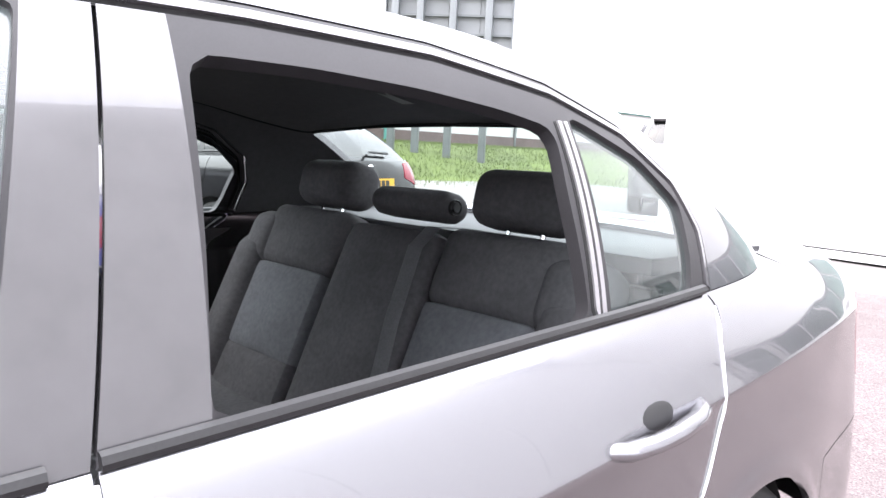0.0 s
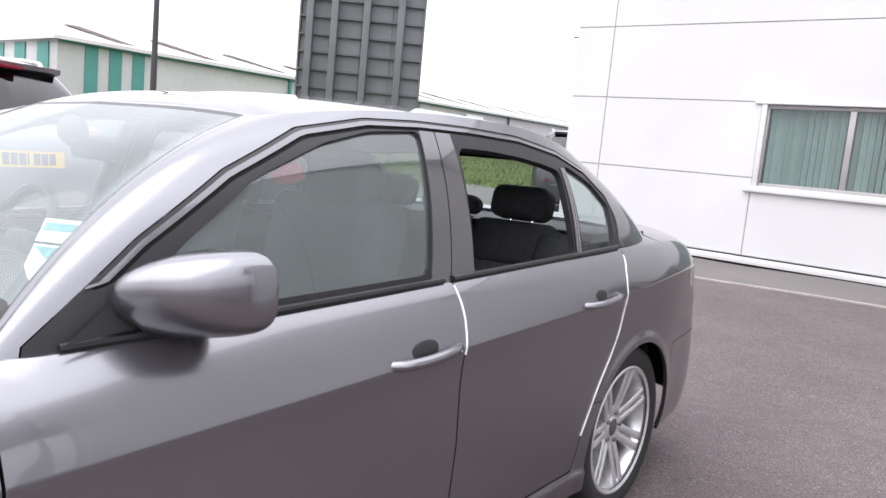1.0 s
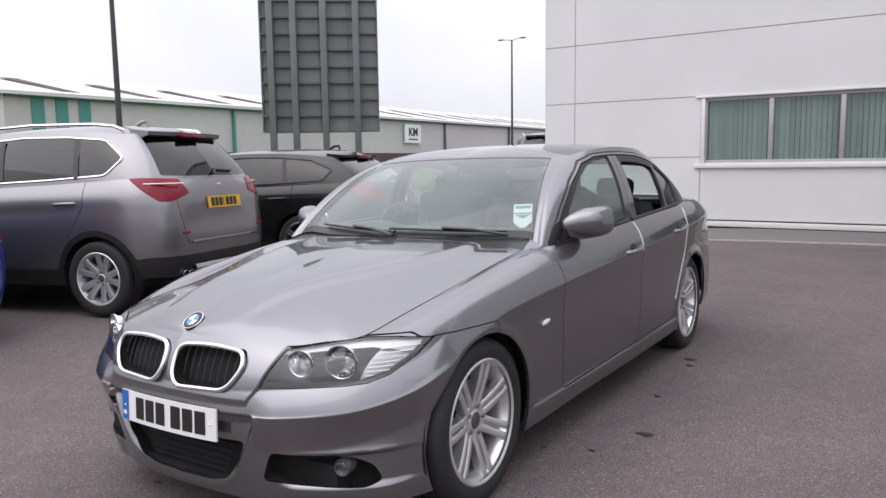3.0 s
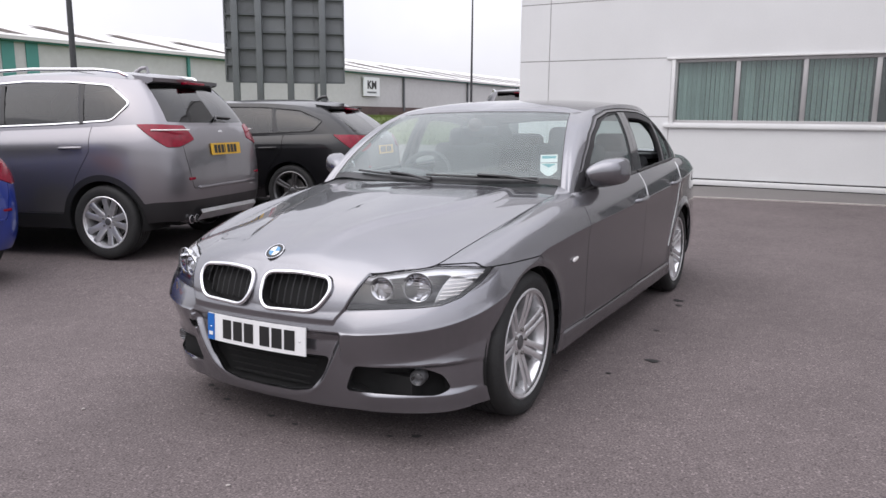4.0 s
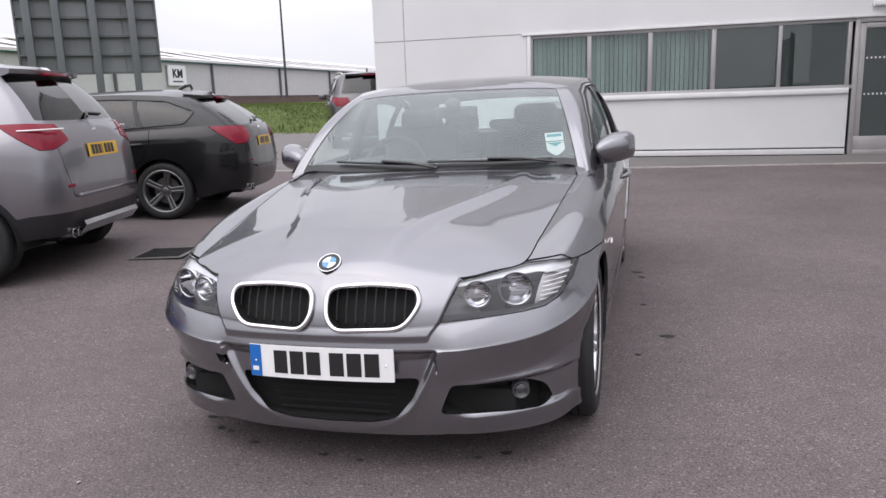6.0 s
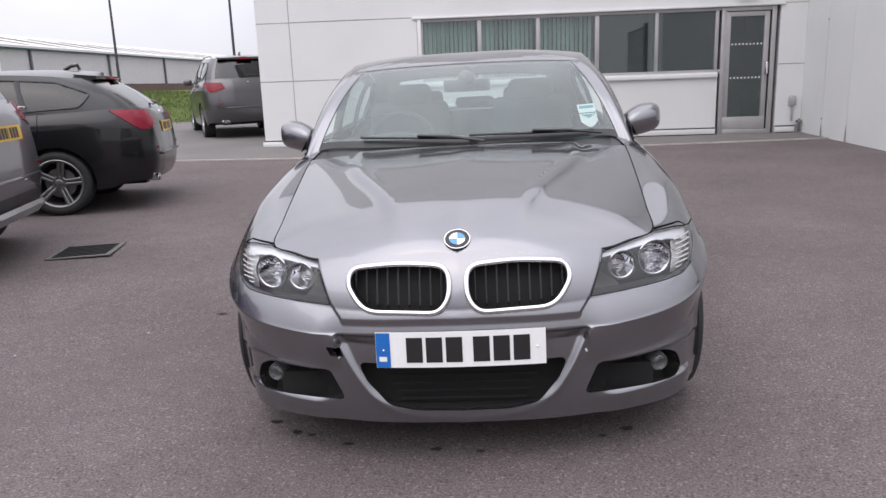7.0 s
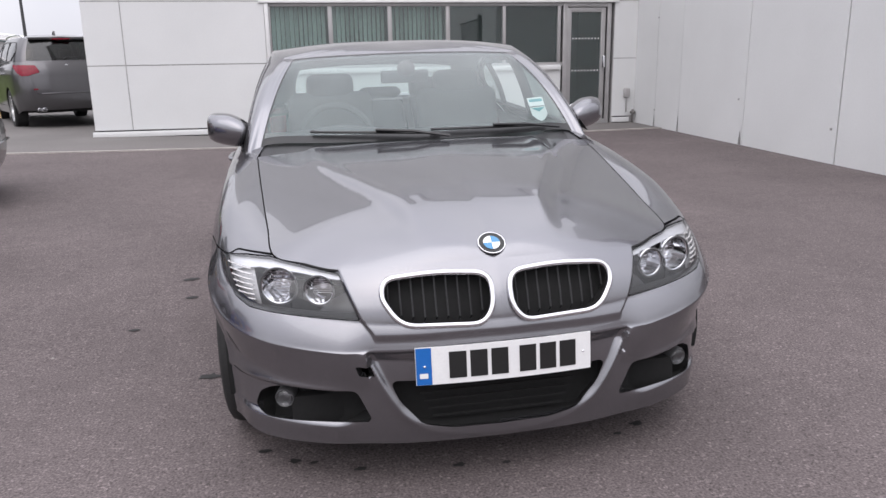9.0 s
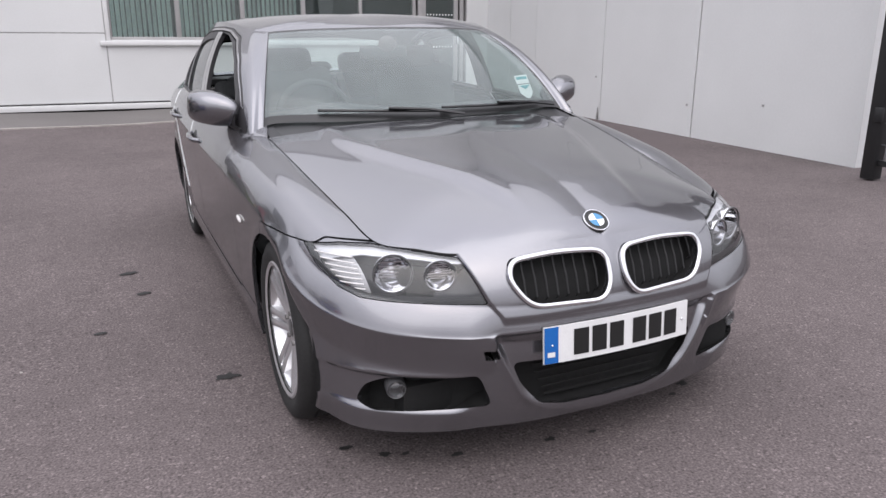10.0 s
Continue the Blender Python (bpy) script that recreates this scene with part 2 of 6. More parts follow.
BLACK_METAL = material("black_powder_coat", (0.012, 0.012, 0.013), rough=0.45, grain=0.15)


# ---- modelling helpers ----
def mesh_object(name, verts, faces, mat, parent=None, normals=None, smooth=True, label=""):
    me = bpy.data.meshes.new(name)
    me.from_pydata([tuple(v) for v in verts], [], [tuple(f) for f in faces])
    me.materials.append(mat)
    if smooth:
        me.polygons.foreach_set("use_smooth", [True] * len(me.polygons))
    if normals is not None and len(me.vertices) == len(normals):
        me.normals_split_custom_set_from_vertices([tuple(v) for v in normals])
    ob = new(name, me)
    if parent is not None:
        ob.parent = parent
    if label:
        ob["label"] = label
    return ob


def part(name, bm, mat, parent=None, label="", smooth=False):
    me = bpy.data.meshes.new(name)
    bm.normal_update()
    bm.to_mesh(me)
    bm.free()
    me.materials.append(mat)
    if smooth:
        me.polygons.foreach_set("use_smooth", [True] * len(me.polygons))
        me.set_sharp_from_angle(angle=radians(40))
    ob = new(name, me)
    if parent is not None:
        ob.parent = parent
    if label:
        ob["label"] = label
    return ob


def boxes(bm, specs, bevel=0.0):
    """Adds boxes (x0, y0, z0, x1, y1, z1) to a bmesh."""
    for x0, y0, z0, x1, y1, z1 in specs:
        made = bmesh.ops.create_cube(bm, size=1, matrix=Matrix.Translation(((x0 + x1) / 2, (y0 + y1) / 2, (z0 + z1) / 2)) @ Matrix.Diagonal((x1 - x0, y1 - y0, z1 - z0, 1)))
        if bevel:
            edges = list({e for v in made["verts"] for e in v.link_edges})
            bmesh.ops.bevel(bm, geom=edges, offset=bevel, segments=2, affect="EDGES", profile=0.5)
    return bm


def box(name, spec, mat, parent=None, bevel=0.0, label=""):
    return part(name, boxes(bmesh.new(), [spec], bevel), mat, parent, label, smooth=bevel > 0)


def thing(name, label, category, group="", kind="", at=None):
    ob = new(name)
    tagged(ob, label, category, group, kind)
    if at is not None:
        ob.matrix_world = at
    return ob


def spline(keys, n):
    """Catmull-Rom through keys (m x d), n samples, chord-length parameter. Also returns the parameter (in keys) of each sample."""
    k = np.array(keys, float)
    p = np.vstack([2 * k[0] - k[1], k, 2 * k[-1] - k[-2]])
    u = np.linspace(0, len(k) - 1, n) if np.isscalar(n) else np.asarray(n, float)
    i = np.clip(u.astype(int), 0, len(k) - 2)
    f = (u - i)[:, None]
    a, b, c, d = p[i], p[i + 1], p[i + 2], p[i + 3]
    return 0.5 * (2 * b + (c - a) * f + (2 * a - 5 * b + 4 * c - d) * f**2 + (3 * b - a - 3 * c + d) * f**3)


def interp(keys, x):
    """Smooth one-dimensional curve y(x) through keys (x, y)."""
    k = np.array(keys, float)
    x = np.asarray(x, float)
    u = np.interp(x, k[:, 0], np.arange(len(k)))
    i = np.clip(u.astype(int), 0, len(k) - 2)
    h = k[i + 1, 0] - k[i, 0]
    slope = np.gradient(k[:, 1], k[:, 0])
    f = u - i
    return (k[i, 1] * (2 * f**3 - 3 * f**2 + 1) + slope[i] * h * (f**3 - 2 * f**2 + f) + k[i + 1, 1] * (3 * f**2 - 2 * f**3) + slope[i + 1] * h * (f**3 - f**2))


class Skin:
    """A surface patch: vertices, normals and faces, which can be cut by implicit lines."""

    def __init__(self, v, n, f, uv=None):
        self.v, self.n, self.f, self.uv = v, n, f, uv

    @classmethod
    def grid(cls, g, flip=False):
        a, b = g.shape[:2]
        du, dv = np.gradient(g, axis=0), np.gradient(g, axis=1)
        n = np.cross(du, dv)
        ln = np.linalg.norm(n, axis=2, keepdims=True)
        n = n / np.maximum(ln, 1e-9)
        if flip:
            n = -n
        i = np.arange(a * b).reshape(a, b)
        q = np.stack([i[:-1, :-1], i[1:, :-1], i[1:, 1:], i[:-1, 1:]], -1).reshape(-1, 4)
        if flip:
            q = q[:, ::-1]
        uu, vv = np.meshgrid(np.linspace(0, 1, a), np.linspace(0, 1, b), indexing="ij")
        return cls(g.reshape(-1, 3), n.reshape(-1, 3), q.tolist(), np.stack([uu, vv], -1).reshape(-1, 2))

    def keep(self, d, margin=0.0):
        """The part where d < -margin; d has one value a vertex."""
        d = np.asarray(d) + margin
        data = np.hstack([self.v, self.n, self.uv])
        inside = d < 0
        rows, faces, index, cut = [], [], {}, {}

        def old(k):
            if k not in index:
                index[k] = len(rows)
                rows.append(data[k])
            return index[k]

        def crossing(a, b):
            key = (a, b) if a < b else (b, a)
            if key not in cut:
                t = d[a] / (d[a] - d[b])
                cut[key] = len(rows)
                rows.append(data[a] + t * (data[b] - data[a]))
            return cut[key]

        for f in self.f:
            flags = [inside[k] for k in f]
            if all(flags):
                faces.append([old(k) for k in f])
            elif any(flags):
                poly = []
                for a, b, ia, ib in zip(f, f[1:] + f[:1], flags, flags[1:] + flags[:1]):
                    if ia:
                        poly.append(old(a))
                    if ia != ib:
                        poly.append(crossing(a, b))
                if len(poly) > 2:
                    faces.append(poly)
        rows = np.array(rows) if rows else np.zeros((0, 8))
        nn = rows[:, 3:6]
        return Skin(rows[:, :3], nn / np.maximum(np.linalg.norm(nn, axis=1, keepdims=True), 1e-9), faces, rows[:, 6:])

    def split(self, fn, gap=0.002):
        d = fn(self)
        return self.keep(d, gap), self.keep(-np.asarray(d), gap)

    def mirrored(self):
        return Skin(self.v * (-1, 1, 1), self.n * (-1, 1, 1), [f[::-1] for f in self.f], self.uv)

    def joined(self, other):
        k = len(self.v)
        return Skin(np.vstack([self.v, other.v]), np.vstack([self.n, other.n]), self.f + [[i + k for i in f] for f in other.f], np.vstack([self.uv, other.uv]))

    def both(self):
        """The patch and its mirror image, welded along the centre line."""
        k = len(self.v)
        m = self.mirrored()
        on_axis = np.abs(self.v[:, 0]) < 1e-6
        new_index = np.arange(k) + k - np.cumsum(on_axis)
        new_index[on_axis] = np.flatnonzero(on_axis)
        keep = ~on_axis
        return Skin(np.vstack([self.v, m.v[keep]]), np.vstack([self.n, m.n[keep]]), self.f + [[int(new_index[i]) for i in f] for f in m.f], np.vstack([self.uv, m.uv[keep]]))

    def moved(self, amount):
        return Skin(self.v + self.n * amount, self.n, self.f, self.uv)

    def rimmed(self, depth):
        """Turns the open edges inwards, so that a panel has thickness."""
        used = {}
        for f in self.f:
            for a, b in zip(f, f[1:] + f[:1]):
                used[(a, b)] = 1
        open_edges = [(a, b) for a, b in used if (b, a) not in used]
        ring = sorted({k for e in open_edges for k in e})
        top, low = {}, {}
        v, n, uv = [self.v], [self.n], [self.uv]
        k = len(self.v)
        for j, r in enumerate(ring):
            top[r], low[r] = k + j, k + len(ring) + j
        side = {r: np.zeros(3) for r in ring}
        for a, b in open_edges:
            out = np.cross(self.v[b] - self.v[a], self.n[a] + self.n[b])
            out = out / max(np.linalg.norm(out), 1e-9)
            side[a] += out
            side[b] += out
        sn = np.array([side[r] / max(np.linalg.norm(side[r]), 1e-9) for r in ring]).reshape(-1, 3)
        v += [self.v[ring], self.v[ring] - self.n[ring] * depth]
        n += [sn, sn]
        uv += [self.uv[ring], self.uv[ring]]
        faces = self.f + [[top[b], top[a], low[a], low[b]] for a, b in open_edges]
        return Skin(np.vstack(v), np.vstack(n), faces, np.vstack(uv))

    def build(self, name, mat, parent=None, rim=0.0, label="", thick=0.0):
        s = self.rimmed(rim) if rim and self.f else self
        return mesh_object(name, s.v, s.f, mat, parent, s.n, label=label)


def sd_poly(p, poly):
    """Signed distance of points (n x 2) to a polygon, negative inside."""
    q = np.array(poly, float)
    d = np.full(len(p), 1e9)
    inside = np.zeros(len(p), bool)
    for a, b in zip(q, np.roll(q, -1, 0)):
        e, w = b - a, p - a
        t = np.clip((w @ e) / (e @ e), 0, 1)
        d = np.minimum(d, np.linalg.norm(w - t[:, None] * e, axis=1))
        c = ((a[1] <= p[:, 1]) != (b[1] <= p[:, 1])) & (w[:, 0] < e[0] * w[:, 1] / np.where(e[1] == 0, 1e-12, e[1]))
        inside ^= c
    return np.where(inside, -d, d)


def front(poly, r=0.0, y_max=-1.3):
    """Cut line seen from the front, corners rounded by r."""
    return lambda s: np.where(s.v[:, 1] < y_max, sd_poly(s.v[:, [0, 2]], poly) - r, 1.0)


def side(poly, r=0.0, x_min=0.3):
    return lambda s: np.where(s.v[:, 0] > x_min, sd_poly(s.v[:, [1, 2]], poly) - r, 1.0)


def smooth_step(x, a, b):
    t = np.clip((x - a) / (b - a), 0, 1)
    return t * t * (3 - 2 * t)


def lathe(bm, profile, segments=48, axis="X"):
    """Turns a closed or open profile of (radius, along) about the axis."""
    rings = []
    for k in range(segments):
        a = 2 * math.pi * k / segments
        rings.append([bm.verts.new((h, r * math.cos(a), r * math.sin(a))) for r, h in profile])
    for k in range(segments):
        for j in range(len(profile) - 1):
            a, b = rings[k], rings[(k + 1) % segments]
            bm.faces.new((a[j], b[j], b[j + 1], a[j + 1]))
    return bm


def tube(bm, pts, radius, sides=8, closed=False, flat=1.0):
    """Sweeps a round (or flattened) bar along points."""
    pts = [Vector(p) for p in pts]
    rings = []
    n = len(pts)
    mid = sum(pts, Vector()) / n
    axis = sum(((pts[i] - mid).cross(pts[(i + 1) % n] - mid) for i in range(n)), Vector()).normalized() if closed else None
    for i, p in enumerate(pts):
        a = pts[(i - 1) % n] if closed or i else p
        b = pts[(i + 1) % n] if closed or i < n - 1 else p
        t = (b - a).normalized()
        up = axis if closed else Vector((0, 0, 1)) if abs(t.z) < 0.9 else Vector((1, 0, 0))
        s = t.cross(up).normalized()
        u = s.cross(t)
        rings.append([bm.verts.new(p + radius * (math.cos(2 * math.pi * k / sides) * s + flat * math.sin(2 * math.pi * k / sides) * u)) for k in range(sides)])
    for i in range(n if closed else n - 1):
        a, b = rings[i], rings[(i + 1) % n]
        for k in range(sides):
            bm.faces.new((a[k], b[k], b[(k + 1) % sides], a[(k + 1) % sides]))
    if not closed:
        bm.faces.new(rings[0])
        bm.faces.new(rings[-1][::-1])
    bmesh.ops.recalc_face_normals(bm, faces=bm.faces)
    return bm


def round_box(bm, size, at=(0, 0, 0), bevel=0.03, segments=3, turn=None):
    m = Matrix.Translation(at) @ (turn if turn else Matrix()) @ Matrix.Diagonal((*size, 1))
    made = bmesh.ops.create_cube(bm, size=1, matrix=m)
    edges = list({e for v in made["verts"] for e in v.link_edges})
    bmesh.ops.bevel(bm, geom=edges, offset=bevel, segments=segments, affect="EDGES", profile=0.5)
    return bm

# ---- setting ----
LEAN = pose(0, 0, 0.18, 0, 1.05, 0)  # the buildings stand a little higher than the car, on ground that falls to one side


def ground_z(x, y):
    """Height of the yard: level round the saloon, rising gently to the parked cars and to the office."""
    a = 0.035 * max(0.0, min(-x - 1.2, 12.0)) * min(1.0, max(0.0, (y + 1.0) / 3.0))
    b = 0.02 * max(0.0, min(y, 10.0) - 3.5) * min(1.0, max(0.0, (6.5 - x) / 6.5))
    return a + b


def ground_sheet():
    bm = bmesh.new()
    xs = [-3000, -300, -60, -30, -13.2] + [-12 + 0.6 * k for k in range(31)] + [8, 30, 300, 3000]
    ys = [-3000, -300, -30, -10, -5] + [-1 + 0.5 * k for k in range(23)] + [30, 60, 300, 3000]
    g = [[bm.verts.new((x, y, ground_z(x, y))) for y in ys] for x in xs]
    for i in range(len(xs) - 1):
        for j in range(len(ys) - 1):
            bm.faces.new((g[i][j], g[i + 1][j], g[i + 1][j + 1], g[i][j + 1]))
    return tagged(part("ground", bm, ASPHALT), "red-brown worn asphalt car park with fine grit", "ground", kind="structure")


ground_sheet()
EDGE = lambda x: 7.8 + 0.07 * max(x, -12.0)


def paving():
    """The strip before the office, a little above the asphalt."""
    bm = bmesh.new()
    xs = np.linspace(-40, 5.67, 90)
    rows = []
    for x in xs:
        e = EDGE(x)
        line = [(e + (WALL_Y - e) * k / 4, ground_z(x, e + (WALL_Y - e) * k / 4) + 0.012) for k in range(5)]
        far = line[-1][1]
        rows.append([bm.verts.new((x, y, z)) for y, z in [(e, ground_z(x, e) - 0.02)] + line + [(42, far), (42, far - 0.1)]])
    for p, q in zip(rows, rows[1:]):
        for k in range(len(p) - 1):
            bm.faces.new((p[k], q[k], q[k + 1], p[k + 1]))
    bmesh.ops.recalc_face_normals(bm, faces=bm.faces)
    tagged(part("pavement", bm, PAVING), "grey concrete paving strip along the building", "pavement", kind="structure")
    bm = bmesh.new()
    for a, b in zip(xs, xs[1:]):
        v = [bm.verts.new((x, EDGE(x) + d, ground_z(x, EDGE(x)) + z)) for x, d, z in ((a, -0.045, -0.01), (b, -0.045, -0.01), (b, -0.045, 0.018), (a, -0.045, 0.018), (a, 0.03, 0.018), (b, 0.03, 0.018))]
        bm.faces.new(v[:4])
        bm.faces.new((v[3], v[2], v[5], v[4]))
    tagged(part("kerb", bm, KERB), "thin pale edging between asphalt and paving", "kerb", kind="structure")


WALL_Y, WALL_H, WALL_L, WALL_R = 9.5, 7.4, -4.10, 5.66
WIN_L, WIN_R, WIN_B, WIN_T, DOOR_L, DOOR_R, DOOR_T = -1.085, 4.13, 1.06, 2.15, 4.205, 5.14, 2.15
paving()



def building():
    """Office wall with a window band and a door, as panels with recessed joints."""
    wall = thing("wall_north", "white painted panel wall of an office building", "wall", kind="structure", at=LEAN)
    y0, y1 = WALL_Y, WALL_Y + 0.3
    gap = 0.008
    joints_z = [0.075, 1.15, 2.18, 3.24, 4.30, 5.36, 6.42, WALL_H]
    pier = WALL_L + 0.62
    cells = []
    for a, b in zip(joints_z, joints_z[1:]):
        cells.append((WALL_L, pier, a, b))
        if b <= WIN_T + 0.05:
            cells.append((pier, WIN_L - 0.07, a, b))
            if b < 1.2:
                cells.append((WIN_L - 0.07, DOOR_L - 0.04, a, b - 0.09))
            cells.append((DOOR_R + 0.05, WALL_R, a, b))
        else:
            cells.append((pier, WALL_R, a, b))
    for x0, x1, a, b in cells:
        box("panel", (x0 + gap, y0, a + gap, x1 - gap, y0 + 0.06, b - gap), CLADDING, wall)
    back = []
    back.append((WALL_L + 0.01, y0 + 0.012, -0.3, WIN_L - 0.07, y1, WALL_H))
    back.append((WIN_L - 0.07, y0 + 0.012, WIN_T, DOOR_R + 0.05, y1, WALL_H))
    back.append((WIN_L - 0.07, y0 + 0.012, -0.3, DOOR_L - 0.04, y1, WIN_B - 0.06))
    back.append((DOOR_R + 0.05, y0 + 0.012, -0.3, WALL_R, y1, WALL_H))
    bm = bmesh.new()
    boxes(bm, back)
    part("wall_core", bm, SEAM, wall)
    for xa, xb in ((WALL_L - 0.03, DOOR_L - 0.05), (DOOR_R + 0.06, WALL_R - 0.12)):
        # near-black strip paints the shade in the gaps above and below the plinth
        box("plinth_base", (xa + 0.02, y0 + 0.004, -0.3, xb, y0 + 0.011, 0.07), DARK, wall)
        box("plinth", (xa, y0 - 0.04, -0.035, xb, y0 + 0.01, 0.055), FRAME_WHITE, wall, 0.006)
    box("coping", (WALL_L - 0.05, y0 - 0.05, WALL_H, WALL_R, y1 + 0.1, WALL_H + 0.12), FRAME_GREY, wall)
    # the flank of the building, running away from the yard
    flank = tagged(box("wall_west", (WALL_L + 0.005, y1 + 0.01, -0.4, WALL_L + 0.3, 34, WALL_H), CLADDING), "white painted side wall of the office building", "wall", kind="structure")
    flank.matrix_world = LEAN
    tagged(box("wall_top", (WALL_L + 0.3, y1 + 0.02, WALL_H - 0.4, 16, 34, WALL_H - 0.1), FRAME_GREY), "grey flat roof of the office building", "roof", kind="structure").matrix_world = LEAN

    win = thing("window_1", "grey-framed office window band with vertical blinds", "window", kind="structure", at=LEAN)
    n = 5
    fr = 0.075
    w = (WIN_R - WIN_L) / n
    box("window_sill", (WIN_L - 0.16, y0 - 0.06, WIN_B - 0.1, WIN_R + 0.02, y0 + 0.09, WIN_B - 0.03), FRAME_WHITE, win, 0.008)
    box("reveal", (WIN_L - 0.068, y0 - 0.02, WIN_B - 0.03, WIN_L - 0.0, y0 + 0.15, WIN_T + 0.0), FRAME_WHITE, win, 0.005)
    box("head_flashing", (WIN_L - 0.16, y0 - 0.035, WIN_T, DOOR_R + 0.12, y0 + 0.02, WIN_T + 0.035), FRAME_WHITE, win, 0.005)
    box("window_frame", (WIN_L, y0 + 0.03, WIN_B - 0.03, WIN_R + 0.08, y0 + 0.12, WIN_B + 0.035), FRAME_GREY, win, 0.006)
    box("window_frame", (WIN_L, y0 + 0.03, WIN_T - 0.055, WIN_R + 0.08, y0 + 0.12, WIN_T), FRAME_GREY, win, 0.006)
    for k in range(n + 1):
        x = WIN_L + k * w
        half = fr / 2 if 0 < k < 4 else 0.03
        box("window_frame", (max(WIN_L, x - half), y0 + 0.026, WIN_B + 0.035, min(WIN_R + 0.08, x + half), y0 + 0.118, WIN_T - 0.055), FRAME_GREY, win, 0.006)
    for k in range(n):
        pane = box("pane", (WIN_L + k * w + 0.03, y0 + 0.07, WIN_B + 0.03, WIN_L + (k + 1) * w - 0.03, y0 + 0.078, WIN_T - 0.05), OFFICE_GLASS, win)
        pane.visible_shadow = False
    rng = random.Random(4)
    slat = bmesh.new()
    boxes(slat, [(-0.043, -0.001, WIN_B + 0.02, 0.043, 0.001, WIN_T - 0.03)])
    first = None
    for k in range(3):
        x = WIN_L + k * w + 0.07
        while x < WIN_L + (k + 1) * w - 0.05:
            if first is None:
                first = part("blind_slat", slat, BLIND, win)
                s = first
            else:
                s = new("blind_slat", first.data)
                s.parent = win
            s.matrix_local = pose(x, y0 + 0.17, 0, 0, 0, 48 + rng.uniform(-7, 7))
            x += 0.078
    # room shell coloured near black: its indoor shade is in the paint
    room = tagged(part("room_interior", boxes(bmesh.new(), [(WIN_L - 0.3, y0 + 2.6, 0.02, DOOR_R + 0.3, y0 + 2.7, 2.8), (WIN_L - 0.3, y0 + 0.31, 0.0, DOOR_R + 0.3, y0 + 2.6, 0.018), (WIN_L - 0.3, y0 + 0.31, 2.8, DOOR_R + 0.3, y0 + 2.6, 2.85), (WIN_L - 0.4, y0 + 0.31, 0.02, WIN_L - 0.3, y0 + 2.6, 2.8), (DOOR_R + 0.3, y0 + 0.31, 0.02, DOOR_R + 0.4, y0 + 2.6, 2.8)]), ROOM), "office shell behind the windows, indoor shade painted near black", "room", kind="structure")
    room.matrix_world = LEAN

    door = thing("door_1", "closed grey aluminium door with a full dotted glass pane", "door", kind="structure", at=LEAN)
    f = 0.075
    for spec in ((DOOR_L, -0.05, DOOR_L + f, DOOR_T), (DOOR_R - f, -0.05, DOOR_R, DOOR_T), (DOOR_L + f, DOOR_T - f, DOOR_R - f, DOOR_T)):
        box("door_frame", (spec[0], y0 + 0.02, spec[1], spec[2], y0 + 0.14, spec[3]), FRAME_GREY, door, 0.006)
    box("threshold", (DOOR_L + f, y0 + 0.0, -0.05, DOOR_R - f, y0 + 0.14, 0.03), FRAME_GREY, door, 0.006)
    xa, xb = DOOR_L + f + 0.006, DOOR_R - f - 0.03
    box("jamb_gasket", (xb + 0.004, y0 + 0.06, 0.03, DOOR_R - f, y0 + 0.1, DOOR_T - f), DARK, door)
    leaf = box("leaf", (xa, y0 + 0.045, 0.035, xb, y0 + 0.1, 0.25), FRAME_GREY, door, 0.006)
    for spec in ((xa, 0.25, xa + 0.085, DOOR_T - f - 0.01), (xb - 0.085, 0.25, xb, DOOR_T - f - 0.01), (xa + 0.085, DOOR_T - f - 0.09, xb - 0.085, DOOR_T - f - 0.01)):
        box("stile", (spec[0], y0 + 0.045, spec[1], spec[2], y0 + 0.1, spec[3]), FRAME_GREY, leaf, 0.006)
    pane = box("pane", (xa + 0.085, y0 + 0.07, 0.25, xb - 0.085, y0 + 0.078, DOOR_T - f - 0.09), OFFICE_GLASS, leaf)
    pane.visible_shadow = False
    for z in (0.92, 1.50):
        dots = bmesh.new()
        for k in range(9):
            x = xa + 0.115 + k * (xb - xa - 0.25) / 8
            boxes(dots, [(x, y0 + 0.066, z, x + 0.022, y0 + 0.069, z + 0.03)])
        part("dot_band", dots, PAPER, leaf)
    box("handle", (xb - 0.06, y0 - 0.035, 0.98, xb - 0.012, y0 + 0.04, 1.2), CHROME, leaf, 0.012)
    lamp = thing("wall_lamp", "white bulkhead light fixed over the door", "lamp", at=LEAN)
    box("housing", (4.41, y0 - 0.08, 2.30, 4.78, y0 - 0.001, 2.42), FRAME_WHITE, lamp, 0.02)
    box("diffuser", (4.44, y0 - 0.11, 2.315, 4.75, y0 - 0.08, 2.405), PLATE_WHITE, lamp, 0.012)
    vent = thing("wall_outlet", "small grey covered outlet box on the wall", "outlet", at=LEAN)
    box("housing", (5.41, y0 - 0.09, 0.42, 5.53, y0 - 0.001, 0.60), FRAME_GREY, vent, 0.03)
    box("pipe", (5.465, y0 - 0.04, 0.15, 5.495, y0 - 0.012, 0.43), FRAME_GREY, vent, 0.008)
    tap = thing("standpipe", "short dark standpipe with a tap in the corner", "tap", at=LEAN)
    box("pipe", (5.57, y0 - 0.1, -0.05, 5.61, y0 - 0.06, 0.2), DISC, tap, 0.01)
    box("valve", (5.55, y0 - 0.15, 0.12, 5.62, y0 - 0.03, 0.17), DISC, tap, 0.012)


